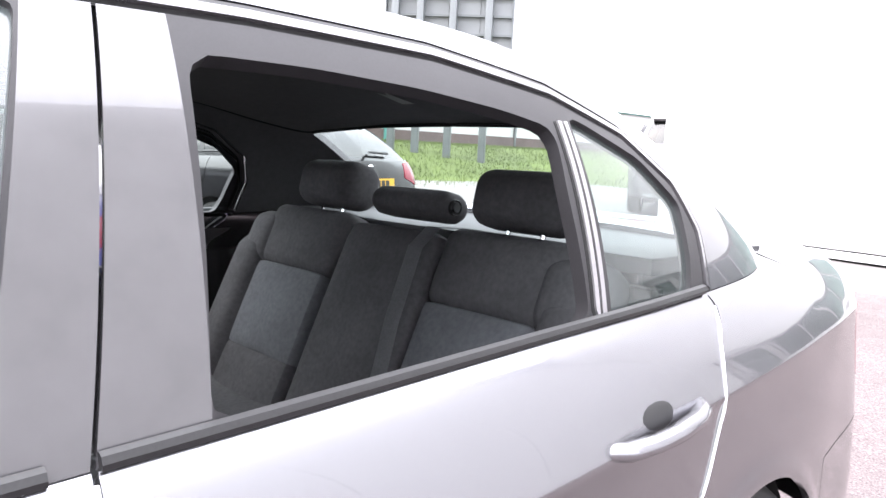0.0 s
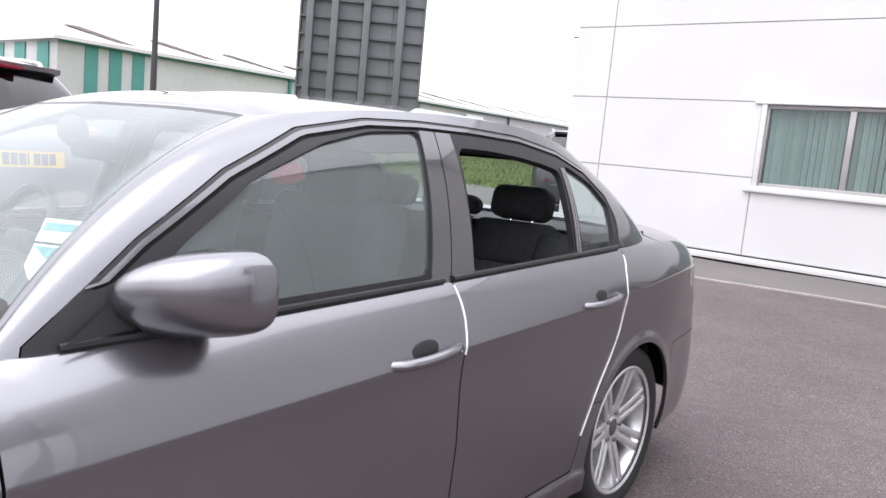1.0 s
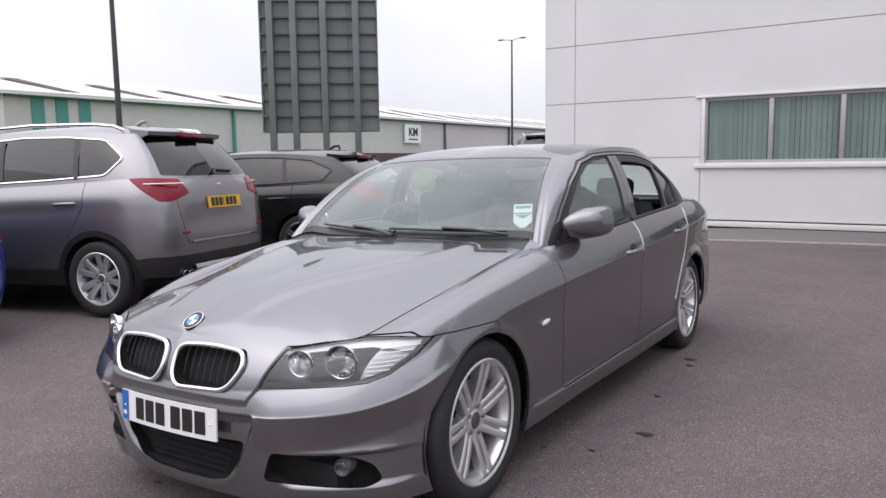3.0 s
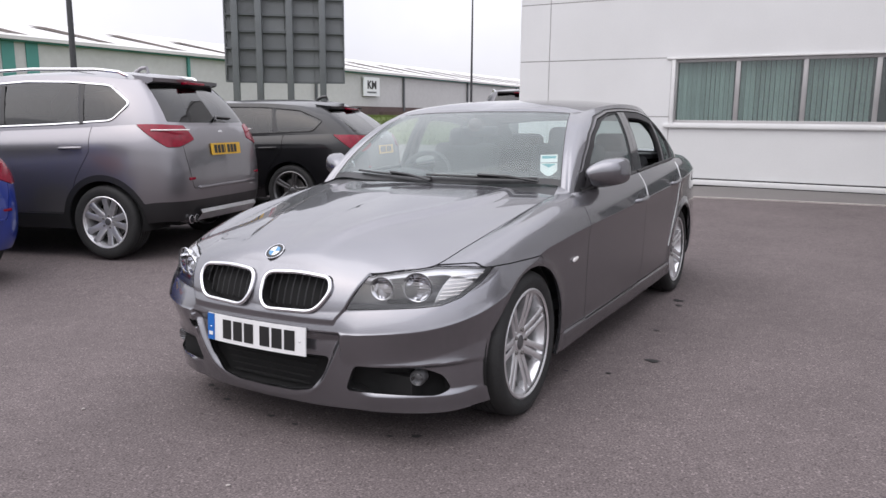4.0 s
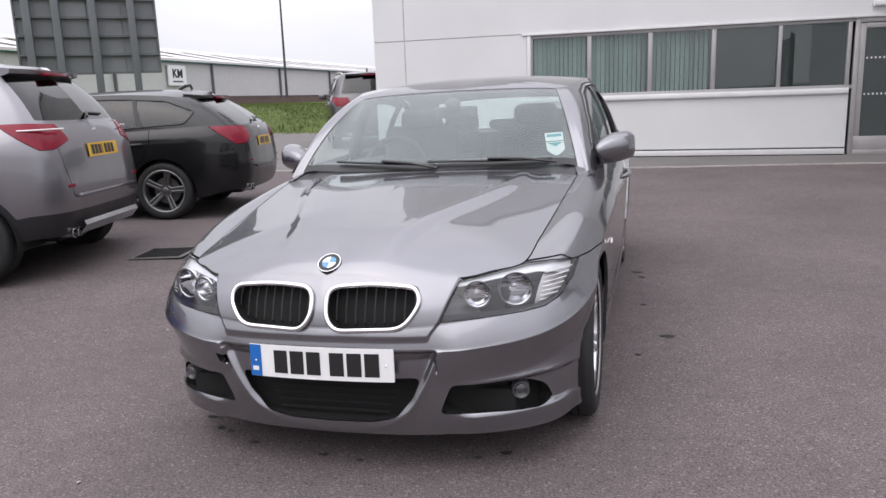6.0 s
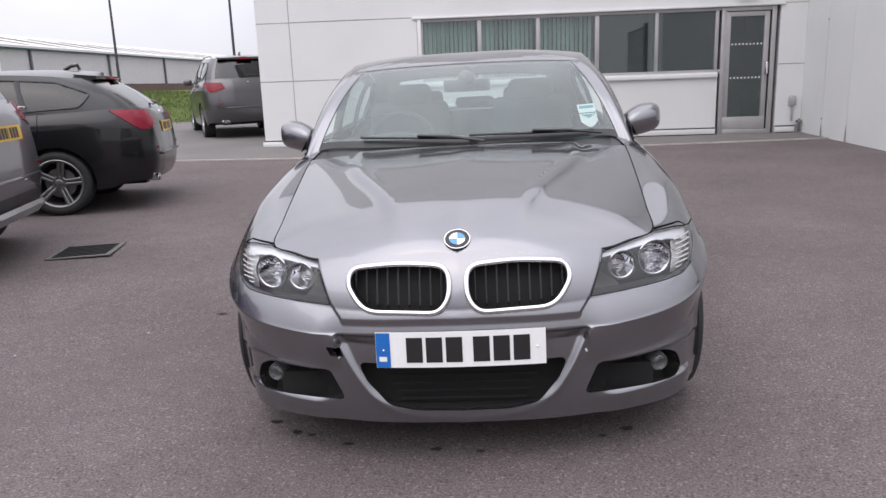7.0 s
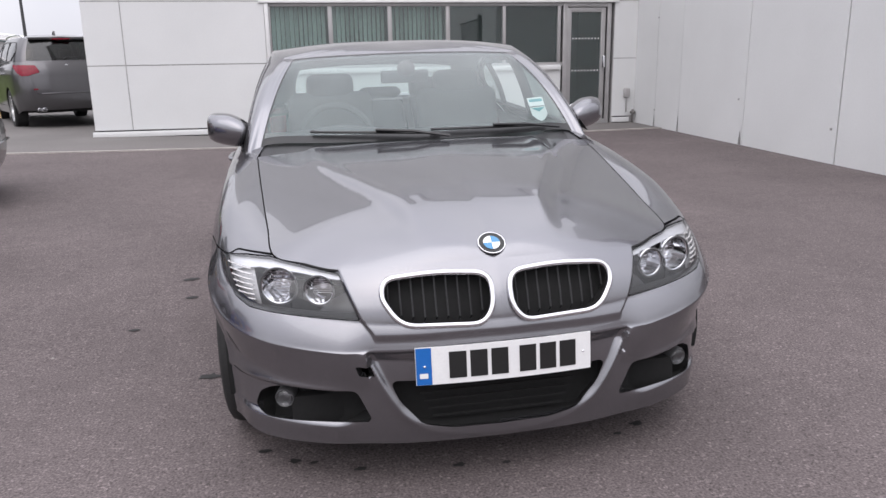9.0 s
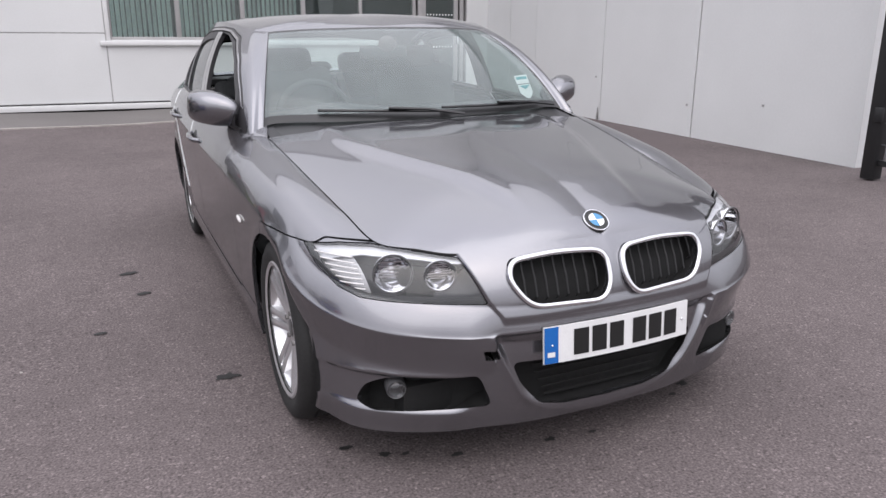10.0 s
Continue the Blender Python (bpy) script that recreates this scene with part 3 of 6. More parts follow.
def side_wall():
    """The long white wall at right angles to the office, sheet by sheet."""
    wall = thing("wall_east", "long white painted sheet wall with stained joints", "wall", kind="structure", at=LEAN)
    rng = random.Random(3)
    ys = [WALL_Y, 8.5, 7.5, 5.4, 3.35, 0.95]
    face = lambda y: 5.07 + 0.061 * y
    turn = math.degrees(math.atan(-0.061))
    for b, a in zip(ys, ys[1:]):
        wide = 0.012 if abs(b - 3.35) < 0.01 else 0.005
        p = box("panel", (0, -(b - a) / 2 + 0.004, -0.3, 0.14, (b - a) / 2 - wide, WALL_H), CLADDING, wall)
        p.matrix_local = pose(face((a + b) / 2) + rng.uniform(0, 0.008), (a + b) / 2, 0, 0, 0, turn)
    core = box("wall_core", (0.15, 1.0, -0.3, 0.4, WALL_Y - 0.05, WALL_H - 0.02), SEAM, wall)
    core.matrix_local = pose(5.09, 0, 0, 0, 0, turn)
    for y, w, mat in ((3.35, 0.012, DARK), (5.4, 0.006, SEAM), (7.5, 0.006, SEAM), (8.5, 0.006, SEAM)):
        j = box("joint", (0.02, -w / 2, -0.3, 0.1, w / 2, WALL_H), mat, wall)
        j.matrix_local = pose(face(y), y - w / 2, 0, 0, 0, turn)
    for y, h in ((8.5, 0.16), (7.5, 0.2), (5.45, 0.12)):
        bm = bmesh.new()
        v = [bm.verts.new((-0.004, dy, dz)) for dy, dz in ((-0.035, -0.08), (0.035, -0.08), (0.012, h), (-0.006, h * 0.8))]
        bm.faces.new(v)
        bmesh.ops.solidify(bm, geom=bm.faces[:], thickness=0.006)
        part("torn_edge", bm, SEAM, wall, "dark torn lower corner of a sheet").matrix_local = pose(face(y), y, 0, 0, 0, turn)
    for y in (8.5, 5.55, 3.45, 2.2):
        for z in (0.4, 2.0):
            zz = z + rng.uniform(-0.2, 0.2)
            f = box("fixing", (-0.012, -0.01, 0, 0.03, 0.01, 0.025), SEAM, wall)
            f.matrix_local = pose(face(y), y, zz, 0, 0, turn)
    tagged(box("wall_side_top", (5.3, 1.1, WALL_H - 0.01, 16, WALL_Y + 0.3, WALL_H + 0.1), FRAME_GREY), "grey roof edge behind the sheet wall", "roof", kind="structure").matrix_world = LEAN


def gate():
    g = thing("metal_gate", "black welded mesh yard gate standing open on its post", "gate", at=LEAN @ Matrix.Translation((-0.74, -0.5, -0.08)))
    box("post", (5.42, 0.95, 0, 5.54, 1.07, 2.6), BLACK_METAL, g, 0.008)
    box("hinge", (5.38, 0.93, 1.45, 5.42, 1.0, 1.6), BLACK_METAL, g, 0.008)
    box("hinge", (5.38, 0.93, 0.5, 5.42, 1.0, 0.62), BLACK_METAL, g, 0.008)
    for z in (0.12, 2.45):
        box("rail", (5.46, -1.9, z, 5.5, 0.95, z + 0.05), BLACK_METAL, g)
    bm = bmesh.new()
    for k in range(46):
        y = 0.9 - k * 0.06
        boxes(bm, [(5.477, y, 0.15, 5.483, y + 0.006, 2.46)])
    for k in range(12):
        boxes(bm, [(5.474, -1.88, 0.3 + k * 0.18, 5.486, 0.95, 0.306 + k * 0.18)])
    part("mesh_panel", bm, STEEL, g)


building()
side_wall()
gate()


def billboard():
    b = thing("billboard", "grey steel back of a large roadside billboard on posts", "billboard", at=LEAN @ pose(-17.8, 18.14, 0, 0, 0, 37))
    W, z0, z1 = 4.4, 2.38, 7.35
    rows, cols = 8, 4
    rng = random.Random(7)
    posts = [-W / 2 + W * f for f in (0.085, 0.285, 0.545, 0.825)]
    w, h = W / cols, (z1 - z0) / rows
    for i in range(cols):
        for j in range(rows):
            p = box("panel", (-W / 2 + i * w + 0.01, 0.1, z0 + j * h + 0.01, -W / 2 + (i + 1) * w - 0.01, 0.14, z0 + (j + 1) * h - 0.01), PANEL_GREY, b)
            p.location.y = rng.uniform(0, 0.02)
    box("backing", (-W / 2, 0.165, z0, W / 2, 0.18, z1), PANEL_GREY, b)
    for j in range(rows + 1):
        for xa, xb in zip([-W / 2] + posts, posts + [W / 2]):
            zz = z0 + j * h + rng.uniform(-0.012, 0.012)
            box("rail", (xa, -0.02, zz - 0.035, xb, 0.1, zz + 0.035), STEEL, b)
    for k, x in enumerate(posts):
        box("post", (x - 0.12, -0.3, -0.8, x + 0.12, -0.022, z1 + (0.02, 0.1, 0.1, 0.14)[k]), STEEL, b, 0.01)
    for x in (-W / 2 - 0.03, W / 2 + 0.03):
        box("edge_trim", (x - 0.03, 0.0, z0 - 0.02, x + 0.03, 0.16, z1 + 0.02), STEEL, b)


def lamp_post(at, height, arms):
    p = thing("street_lamp", "tall dark grey street lamp with slim arms" if arms else "tall dark grey lighting column", "street lamp", "street lamps", at=LEAN @ Matrix.Translation(at))
    bm = bmesh.new()
    bmesh.ops.create_cone(bm, cap_ends=True, segments=12, radius1=0.15, radius2=0.075, depth=height + 0.8, matrix=Matrix.Translation((0, 0, height / 2 - 0.4)))
    part("pole", bm, POST, p, smooth=True)
    for s in ((-1, 1) if arms == 2 else (-1,)):
        bm = bmesh.new()
        tube(bm, [(0, 0, height - 0.05), (s * 0.5, 0, height + 0.05), (s * 1.1, 0, height + 0.1)], 0.035)
        arm = part("arm", bm, POST, p, smooth=True)
        box("lantern", (min(s * 1.0, s * 1.6), -0.12, height + 0.05, max(s * 1.0, s * 1.6), 0.12, height + 0.17), POST, arm, 0.03)


def warehouse():
    wh = thing("warehouse", "long pale grey industrial shed with teal stripes and rooflights", "warehouse", at=LEAN @ Matrix.Translation((0, 0, 0.67)))
    x0, x1, ya, yb, eave, ridge = -43.5, -75.0, 19.0, 190.0, 4.9, 7.9
    box("wall", (x1, ya, -2.2, x0, yb, eave), SHED, wh)
    bm = bmesh.new()
    xm = (x0 + x1) / 2
    prof = [(x0 + 0.5, eave - 0.1), (x0 + 0.5, eave + 0.12), (xm, ridge), (x1 - 0.5, eave + 0.12), (x1 - 0.5, eave - 0.1)]
    a = [bm.verts.new((x, ya - 0.4, z)) for x, z in prof]
    b = [bm.verts.new((x, yb, z)) for x, z in prof]
    for k in range(4):
        bm.faces.new((a[k], a[k + 1], b[k + 1], b[k]))
    bm.faces.new(a[::-1])
    bmesh.ops.recalc_face_normals(bm, faces=bm.faces)
    roof = part("roof", bm, SHED_ROOF, wh)
    slope = (ridge - eave) / (x0 - xm)
    for k in range(26):
        y = ya + 4 + k * 6.3
        bm = bmesh.new()
        v = [bm.verts.new((x0 - d, yy, eave + 0.2 + d * slope)) for d, yy in ((0.8, y), (0.8, y + 1.5), (9.0, y + 1.5), (9.0, y))]
        bm.faces.new(v)
        bmesh.ops.solidify(bm, geom=bm.faces[:], thickness=0.08)
        part("rooflight", bm, RUST, roof)
    for k in range(3):
        y = ya + 1.6 + k * 1.5
        box("stripe_panel", (x0 + 0.01, y, -0.5, x0 + 0.08, y + 0.78, eave - 0.2), TEAL, wh)
    for k in range(5):
        x = x0 - 1.0 - k * 3.2
        box("stripe_panel", (x - 1.5, ya - 0.08, -0.5, x, ya - 0.01, eave - 0.2), TEAL, wh)
    box("gutter", (x0 + 0.06, ya, eave - 0.2, x0 + 0.3, yb, eave), TEAL, wh)
    for k in range(10):
        y = ya + 17 + k * 15
        box("downpipe", (x0 + 0.05, y, 0, x0 + 0.25, y + 0.2, eave - 0.2), TEAL if k == 0 else STEEL, wh)
    box("base_course", (x0 + 0.02, ya, -2.2, x0 + 0.15, yb, 1.45), BRICK_DARK, wh)
    sign = thing("wall_sign", "small white company sign board with dark marks", "sign", at=LEAN @ Matrix.Translation((0, 0, 0.67)))
    box("board", (x0 + 0.16, 58.4, 2.5, x0 + 0.3, 61.2, 4.4), PAPER, sign)
    # two bold letters and a fine line under them
    for word, y, z, size in (("KM", 59.8, 3.25, 1.15),):
        curve = bpy.data.curves.new("letters", "FONT")
        curve.body, curve.size, curve.align_x, curve.extrude, curve.offset = word, size, "CENTER", 0.02, 0.025
        holder = bpy.data.objects.new("letters_source", curve)
        scene.collection.objects.link(holder)
        me = bpy.data.meshes.new_from_object(holder.evaluated_get(bpy.context.evaluated_depsgraph_get()))
        bpy.data.objects.remove(holder)
        me.materials.clear()
        me.materials.append(INK)
        letters = new("letters", me)
        letters.parent = sign
        letters.matrix_local = pose(x0 + 0.32, y, z, 90, 0, 90)
    box("line", (x0 + 0.3, 59.0, 2.8, x0 + 0.32, 60.6, 2.95), STEEL, sign)
    gable = tagged(box("low_annexe", (-75, 4.0, -2.2, -46.0, 18.5, 3.3), SHED), "lower pale annexe beside the industrial shed", "annexe")
    gable.matrix_world = LEAN @ Matrix.Translation((0, 0, 0.67))


def bank_height(x, y):
    inside = np.minimum(np.maximum(-9.4 - x, (y - 17.0) + 0.25 * (-7.0 - x)), np.minimum(-7.0 - x + 2.5, y - 1.0))
    return 0.03 + 0.0262 * np.maximum(0, -x) + 1.05 * smooth_step(inside, 0.0, 14.0)


def grass_bank():
    xs, ys = np.linspace(-43, -7.0, 60), np.linspace(1.0, 60, 80)
    X, Y = np.meshgrid(xs, ys, indexing="ij")
    Z = bank_height(X, Y) + np.random.default_rng(5).uniform(-0.02, 0.03, X.shape)
    keep = (X < -9.3) | (Y > 16.6)
    ix = np.arange(X.size).reshape(X.shape)
    q = np.stack([ix[:-1, :-1], ix[1:, :-1], ix[1:, 1:], ix[:-1, 1:]], -1)
    q = q[keep[:-1, :-1] & keep[1:, :-1] & keep[1:, 1:] & keep[:-1, 1:]].reshape(-1, 4)
    ob = mesh_object("grass_bank", np.stack([X, Y, Z], -1).reshape(-1, 3), q.tolist(), GRASS)
    tagged(ob, "rough green grass bank beyond the car park", "grass", kind="stuff")
    tagged(box("low_wall", (-42.5, 60, -1.2, -5, 60.6, 1.6), BRICK_DARK), "dark low wall along the road", "wall").matrix_world = LEAN
    rng = np.random.default_rng(2)
    n = 60000
    x = -7.3 - rng.random(n) ** 1.4 * 26
    y = 3 + rng.random(n) * 34
    ok = (x < -9.6) | (y > 17.2)
    x, y = x[ok], y[ok]
    n = len(x)
    z = bank_height(x, y)
    h, a, w = rng.uniform(0.05, 0.17, n), rng.uniform(0, 6.28, n), rng.uniform(0.006, 0.016, n)
    lean = rng.normal(0, 0.06, (n, 2))
    p0 = np.stack([x - w * np.cos(a), y - w * np.sin(a), z], 1)
    p1 = np.stack([x + w * np.cos(a), y + w * np.sin(a), z], 1)
    p2 = np.stack([x + lean[:, 0], y + lean[:, 1], z + h], 1)
    ob = mesh_object("grass_blades", np.stack([p0, p1, p2], 1).reshape(-1, 3), np.arange(3 * n).reshape(-1, 3).tolist(), GRASS, smooth=False)
    tagged(ob, "uneven blades of long green grass", "grass", kind="stuff")


billboard()
lamp_post((-27.1, 15.6, 0), 11.5, 0)
lamp_post((-35.2, 66.6, 0), 13.7, 2)
lamp_post((-22.2, 62.0, 0), 13.0, 2)
warehouse()
grass_bank()

# ---- the saloon ----
AXLE_F, AXLE_R, HUB_Z, TYRE_R = -1.38, 1.38, 0.317, 0.317

# feature lines of the left half, nose to tail: bonnet edge and belt, waist crease, lower body, bottom edge
TOP = [(0, -2.035, 0.705), (0.25, -2.022, 0.703), (0.45, -1.968, 0.690), (0.56, -1.890, 0.700), (0.645, -1.81, 0.712), (0.668, -1.6, 0.754), (0.692, -1.34, 0.805), (0.720, -1.0, 0.87), (0.737, -0.80, 0.902), (0.770, -0.73, 0.904), (0.808, -0.61, 0.908), (0.829, -0.25, 0.928), (0.840, 0.3, 0.952), (0.84, 0.8, 0.974), (0.833, 1.17, 0.985), (0.812, 1.50, 0.990), (0.788, 1.71, 0.992), (0.752, 1.90, 0.992), (0.688, 2.13, 0.986), (0.59, 2.28, 0.984), (0.42, 2.345, 0.988), (0, 2.385, 0.992)]
CREASE = [(0, -2.112, 0.475), (0.28, -2.096, 0.475), (0.50, -2.030, 0.483), (0.665, -1.935, 0.503), (0.775, -1.80, 0.535), (0.842, -1.6, 0.606), (0.866, -1.34, 0.695), (0.882, -1.0, 0.735), (0.89, -0.78, 0.75), (0.892, -0.66, 0.757), (0.895, -0.52, 0.765), (0.90, -0.2, 0.78), (0.905, 0.3, 0.805), (0.905, 0.8, 0.828), (0.90, 1.15, 0.848), (0.892, 1.45, 0.868), (0.876, 1.65, 0.880), (0.85, 1.85, 0.886), (0.79, 2.12, 0.880), (0.69, 2.28, 0.86), (0.46, 2.375, 0.85), (0, 2.41, 0.85)]
LOWER = [(0, -2.118, 0.35), (0.28, -2.100, 0.35), (0.52, -2.016, 0.35), (0.672, -1.915, 0.355), (0.778, -1.79, 0.37), (0.846, -1.6, 0.40), (0.862, -1.34, 0.42), (0.872, -1.0, 0.43), (0.876, -0.78, 0.43), (0.877, -0.66, 0.43), (0.88, -0.52, 0.43), (0.884, -0.2, 0.43), (0.888, 0.3, 0.43), (0.889, 0.8, 0.44), (0.89, 1.15, 0.45), (0.89, 1.45, 0.46), (0.885, 1.65, 0.47), (0.862, 1.85, 0.48), (0.82, 2.12, 0.48), (0.73, 2.28, 0.48), (0.48, 2.39, 0.48), (0, 2.43, 0.48)]
BOTTOM = [(0, -2.072, 0.160), (0.28, -2.055, 0.160), (0.52, -1.985, 0.158), (0.675, -1.90, 0.155), (0.765, -1.79, 0.155), (0.828, -1.6, 0.165), (0.843, -1.34, 0.18), (0.852, -1.0, 0.185), (0.853, -0.78, 0.187), (0.853, -0.66, 0.188), (0.854, -0.52, 0.19), (0.856, -0.2, 0.19), (0.86, 0.3, 0.19), (0.86, 0.8, 0.19), (0.86, 1.15, 0.20), (0.86, 1.45, 0.22), (0.855, 1.65, 0.24), (0.845, 1.85, 0.25), (0.81, 2.08, 0.26), (0.72, 2.22, 0.26), (0.48, 2.32, 0.26), (0, 2.35, 0.26)]
BULGE = [0.030, 0.030, 0.032, 0.036, 0.044, 0.058, 0.056, 0.050, 0.045, 0.036, 0.022, 0.015, 0.014, 0.015, 0.016, 0.016, 0.015, 0.015, 0.016, 0.018, 0.02, 0.02]
BELT = [(0, -0.86, 0.945), (0.4, -0.79, 0.945), (0.655, -0.68, 0.943), (0.740, -0.69, 0.925), (0.790, -0.68, 0.906), (0.826, -0.3, 0.927), (0.838, 0.3, 0.953), (0.838, 0.8, 0.975), (0.830, 1.17, 0.989), (0.795, 1.50, 1.001), (0.71, 1.70, 1.017), (0.60, 1.76, 1.027), (0.3, 1.84, 1.032), (0, 1.88, 1.032)]
ROOF = [(0, -0.155, 1.330), (0.33, -0.135, 1.325), (0.50, -0.115, 1.317), (0.570, -0.105, 1.311), (0.624, -0.055, 1.320), (0.658, 0.15, 1.348), (0.674, 0.47, 1.366), (0.670, 0.82, 1.361), (0.654, 1.06, 1.334), (0.622, 1.26, 1.292), (0.565, 1.38, 1.268), (0.50, 1.41, 1.272), (0.28, 1.45, 1.288), (0, 1.47, 1.293)]


def around_arch(v, y0):
    return np.hypot(v[..., 1] - y0, v[..., 2] - HUB_Z)


STATIONS = np.concatenate([np.linspace(0, 4.5, 230)[:-1], np.linspace(4.5, len(TOP) - 1, 230)])


def body_skin():
    n_s, n_v = len(STATIONS), 62
    top, crease, low, bot = (spline(k, STATIONS) for k in (TOP, CREASE, LOWER, BOTTOM))
    bulge = np.interp(STATIONS, np.arange(len(TOP)), BULGE)[:, None]
    along = np.gradient(crease, axis=0)
    up = top - crease
    out = np.cross(along, up)
    out /= np.linalg.norm(out, axis=1, keepdims=True)
    mid_hi = (top + crease) / 2 + out * bulge
    mid_lo = low
    f = np.linspace(0, 1, n_v)[None, :, None]

    def quad(a, m, b):
        c = 2 * m - (a + b) / 2
        return ((1 - f) ** 2 * a[:, None] + 2 * f * (1 - f) * c[:, None] + f**2 * b[:, None])

    lower, upper = quad(bot, mid_lo, crease), quad(crease, mid_hi, top)
    g = np.concatenate([lower[:, :-1], upper], axis=1)
    # soften the crease a little
    k = n_v - 1
    for _ in range(3):
        g[:, k - 2 : k + 3] = 0.25 * g[:, k - 3 : k + 2] + 0.5 * g[:, k - 2 : k + 3] + 0.25 * g[:, k - 1 : k + 4]
    s = Skin.grid(g)
    nrm = s.n.reshape(g.shape)
    nrm[0, :, 0] = 0
    nrm /= np.linalg.norm(nrm, axis=2, keepdims=True)
    # arch lips
    for y0 in (AXLE_F, AXLE_R):
        d = around_arch(g, y0)
        g += nrm * (0.010 * np.exp(-(((d - 0.345) / 0.03) ** 2)) * (g[..., 0] > 0.6))[..., None]
    # bumper: a sloped shelf under the lamps, drawn in below it, flaring to the intakes and a blade beneath them
    x, z = g[..., 0].copy(), g[..., 2].copy()
    nose = smooth_step(-g[..., 1], 1.66, 1.88)
    rise = z - interp([(-2.3, 0.470), (-2.09, 0.472), (-2.03, 0.484), (-1.93, 0.500), (-1.83, 0.525), (-1.73, 0.550), (-1.60, 0.605), (-1.52, 0.650), (-1.3, 0.70)], np.clip(g[..., 1], -2.29, -1.31))
    shelf = np.where(rise > 0, np.clip(1 - rise / 0.082, 0, 1), np.clip(1 + rise / np.where(x < 0.385, 0.03, 0.125), 0, 1))
    g += nrm * ((0.024 + 0.016 * smooth_step(x, 0.36, 0.46)) * shelf * smooth_step(-g[..., 1], 1.45, 1.72))[..., None]
    # the middle of the nose stands proud between the lamps
    middle = np.interp(z, [0.50, 0.53, 0.565, 0.68, 0.72], [0.36, 0.372, 0.402, 0.452, 0.47]) - x
    g += nrm * (0.009 * smooth_step(middle, -0.004, 0.008) * smooth_step(z, 0.505, 0.53) * nose)[..., None]
    outer = smooth_step(x, 0.40, 0.50)
    g += nrm * ((0.014 * np.where(z > 0.350, np.exp(-(z - 0.350) / 0.035), np.clip(1 - (0.350 - z) / 0.012, 0, 1)) + 0.014 * smooth_step(z, 0.240, 0.228) * (0.55 + 0.45 * smooth_step(z, 0.155, 0.225))) * outer * nose)[..., None]
    # set-back field round the number plate and the lower intake, with a raised edge
    field = [(-0.6, 0.480), (0.392, 0.478), (0.380, 0.44), (0.340, 0.35), (0.285, 0.258), (0.20, 0.200), (0.09, 0.183), (-0.6, 0.180)]
    field = rounded(field, 0.06, 9)
    d = sd_poly(np.stack([x, z], -1).reshape(-1, 2), field).reshape(g.shape[:2])
    frontal = smooth_step(-g[..., 1], 1.85, 1.95)
    ridge = 0.008 * np.exp(-np.abs(d - 0.004) / 0.012) * smooth_step(z, 0.49, 0.46) * (0.45 + 0.55 * smooth_step(z, 0.20, 0.28))
    g += nrm * ((ridge - 0.016 * smooth_step(-d, -0.008, 0.014) * smooth_step(z, 0.19, 0.29)) * frontal)[..., None]
    # sharp waist crease along the flanks
    rise = g[..., 2] - crease[:, 2][:, None]
    flank = smooth_step(g[..., 1], -1.72, -1.15) * smooth_step(g[..., 1], 2.2, 1.9)
    g += nrm * (0.013 * np.exp(-np.abs(rise) / 0.05) * flank)[..., None]
    # the sill sets back under the doors
    sill = smooth_step(g[..., 2], 0.285, 0.255) * smooth_step(g[..., 1], -1.1, -0.95) * smooth_step(g[..., 1], 1.15, 1.0)
    g += nrm * (0.012 * sill)[..., None]
    g[0, :, 0] = 0.0
    g[-1, :, 0] = 0.0
    s = Skin.grid(g)
    n2 = s.n.reshape(g.shape)
    n2[0, :, 0] = n2[-1, :, 0] = 0
    s.n = (n2 / np.linalg.norm(n2, axis=2, keepdims=True)).reshape(-1, 3)
    return s, top


def fan_skin(edge, centre, power, bump=None, flip=False):
    """A crowned sheet between an edge line and the centre line."""
    mu = np.linspace(1, 0, 44)[None, :, None]
    e, c = edge[:, None], centre[:, None]
    g = np.concatenate([e[..., :2] * mu + c[..., :2] * (1 - mu), e[..., 2:] + (c[..., 2:] - e[..., 2:]) * (1 - mu**power)], axis=2)
    if bump is not None:
        g[..., 2] += bump(g[..., 0], g[..., 1])
    g[:, -1, 0] = 0
    s = Skin.grid(g, flip)
    n2 = s.n.reshape(g.shape)
    n2[:, -1, 0] = 0
    n2[0] = n2[1]
    n2[-1] = n2[-2]
    s.n = (n2 / np.maximum(np.linalg.norm(n2, axis=2, keepdims=True), 1e-9)).reshape(-1, 3)
    return s


def hood_skin(top):
    n = np.searchsorted(STATIONS, 8.0)
    edge = top[:n]
    t = STATIONS[:n] / 8.0
    y = -2.035 + (2.035 - 0.90) * t**1.15
    z = interp([(-2.035, 0.705), (-2.01, 0.727), (-1.975, 0.749), (-1.92, 0.772), (-1.8, 0.803), (-1.6, 0.838), (-1.3, 0.880), (-1.05, 0.915), (-0.90, 0.936)], y)

    def domes(x, yy):
        line = 0.20 + 0.30 * smooth_step(yy, -2.0, -0.9)
        fade = smooth_step(yy, -2.0, -1.75) * (1 - 0.4 * smooth_step(yy, -1.2, -0.9))
        return 0.017 * fade * (smooth_step(line + 0.04 - x, 0, 0.075)) + 0.007 * fade * np.exp(-(((x - line) / 0.03) ** 2))

    return fan_skin(edge, np.stack([0 * y, y, z], 1), 2.3, domes)


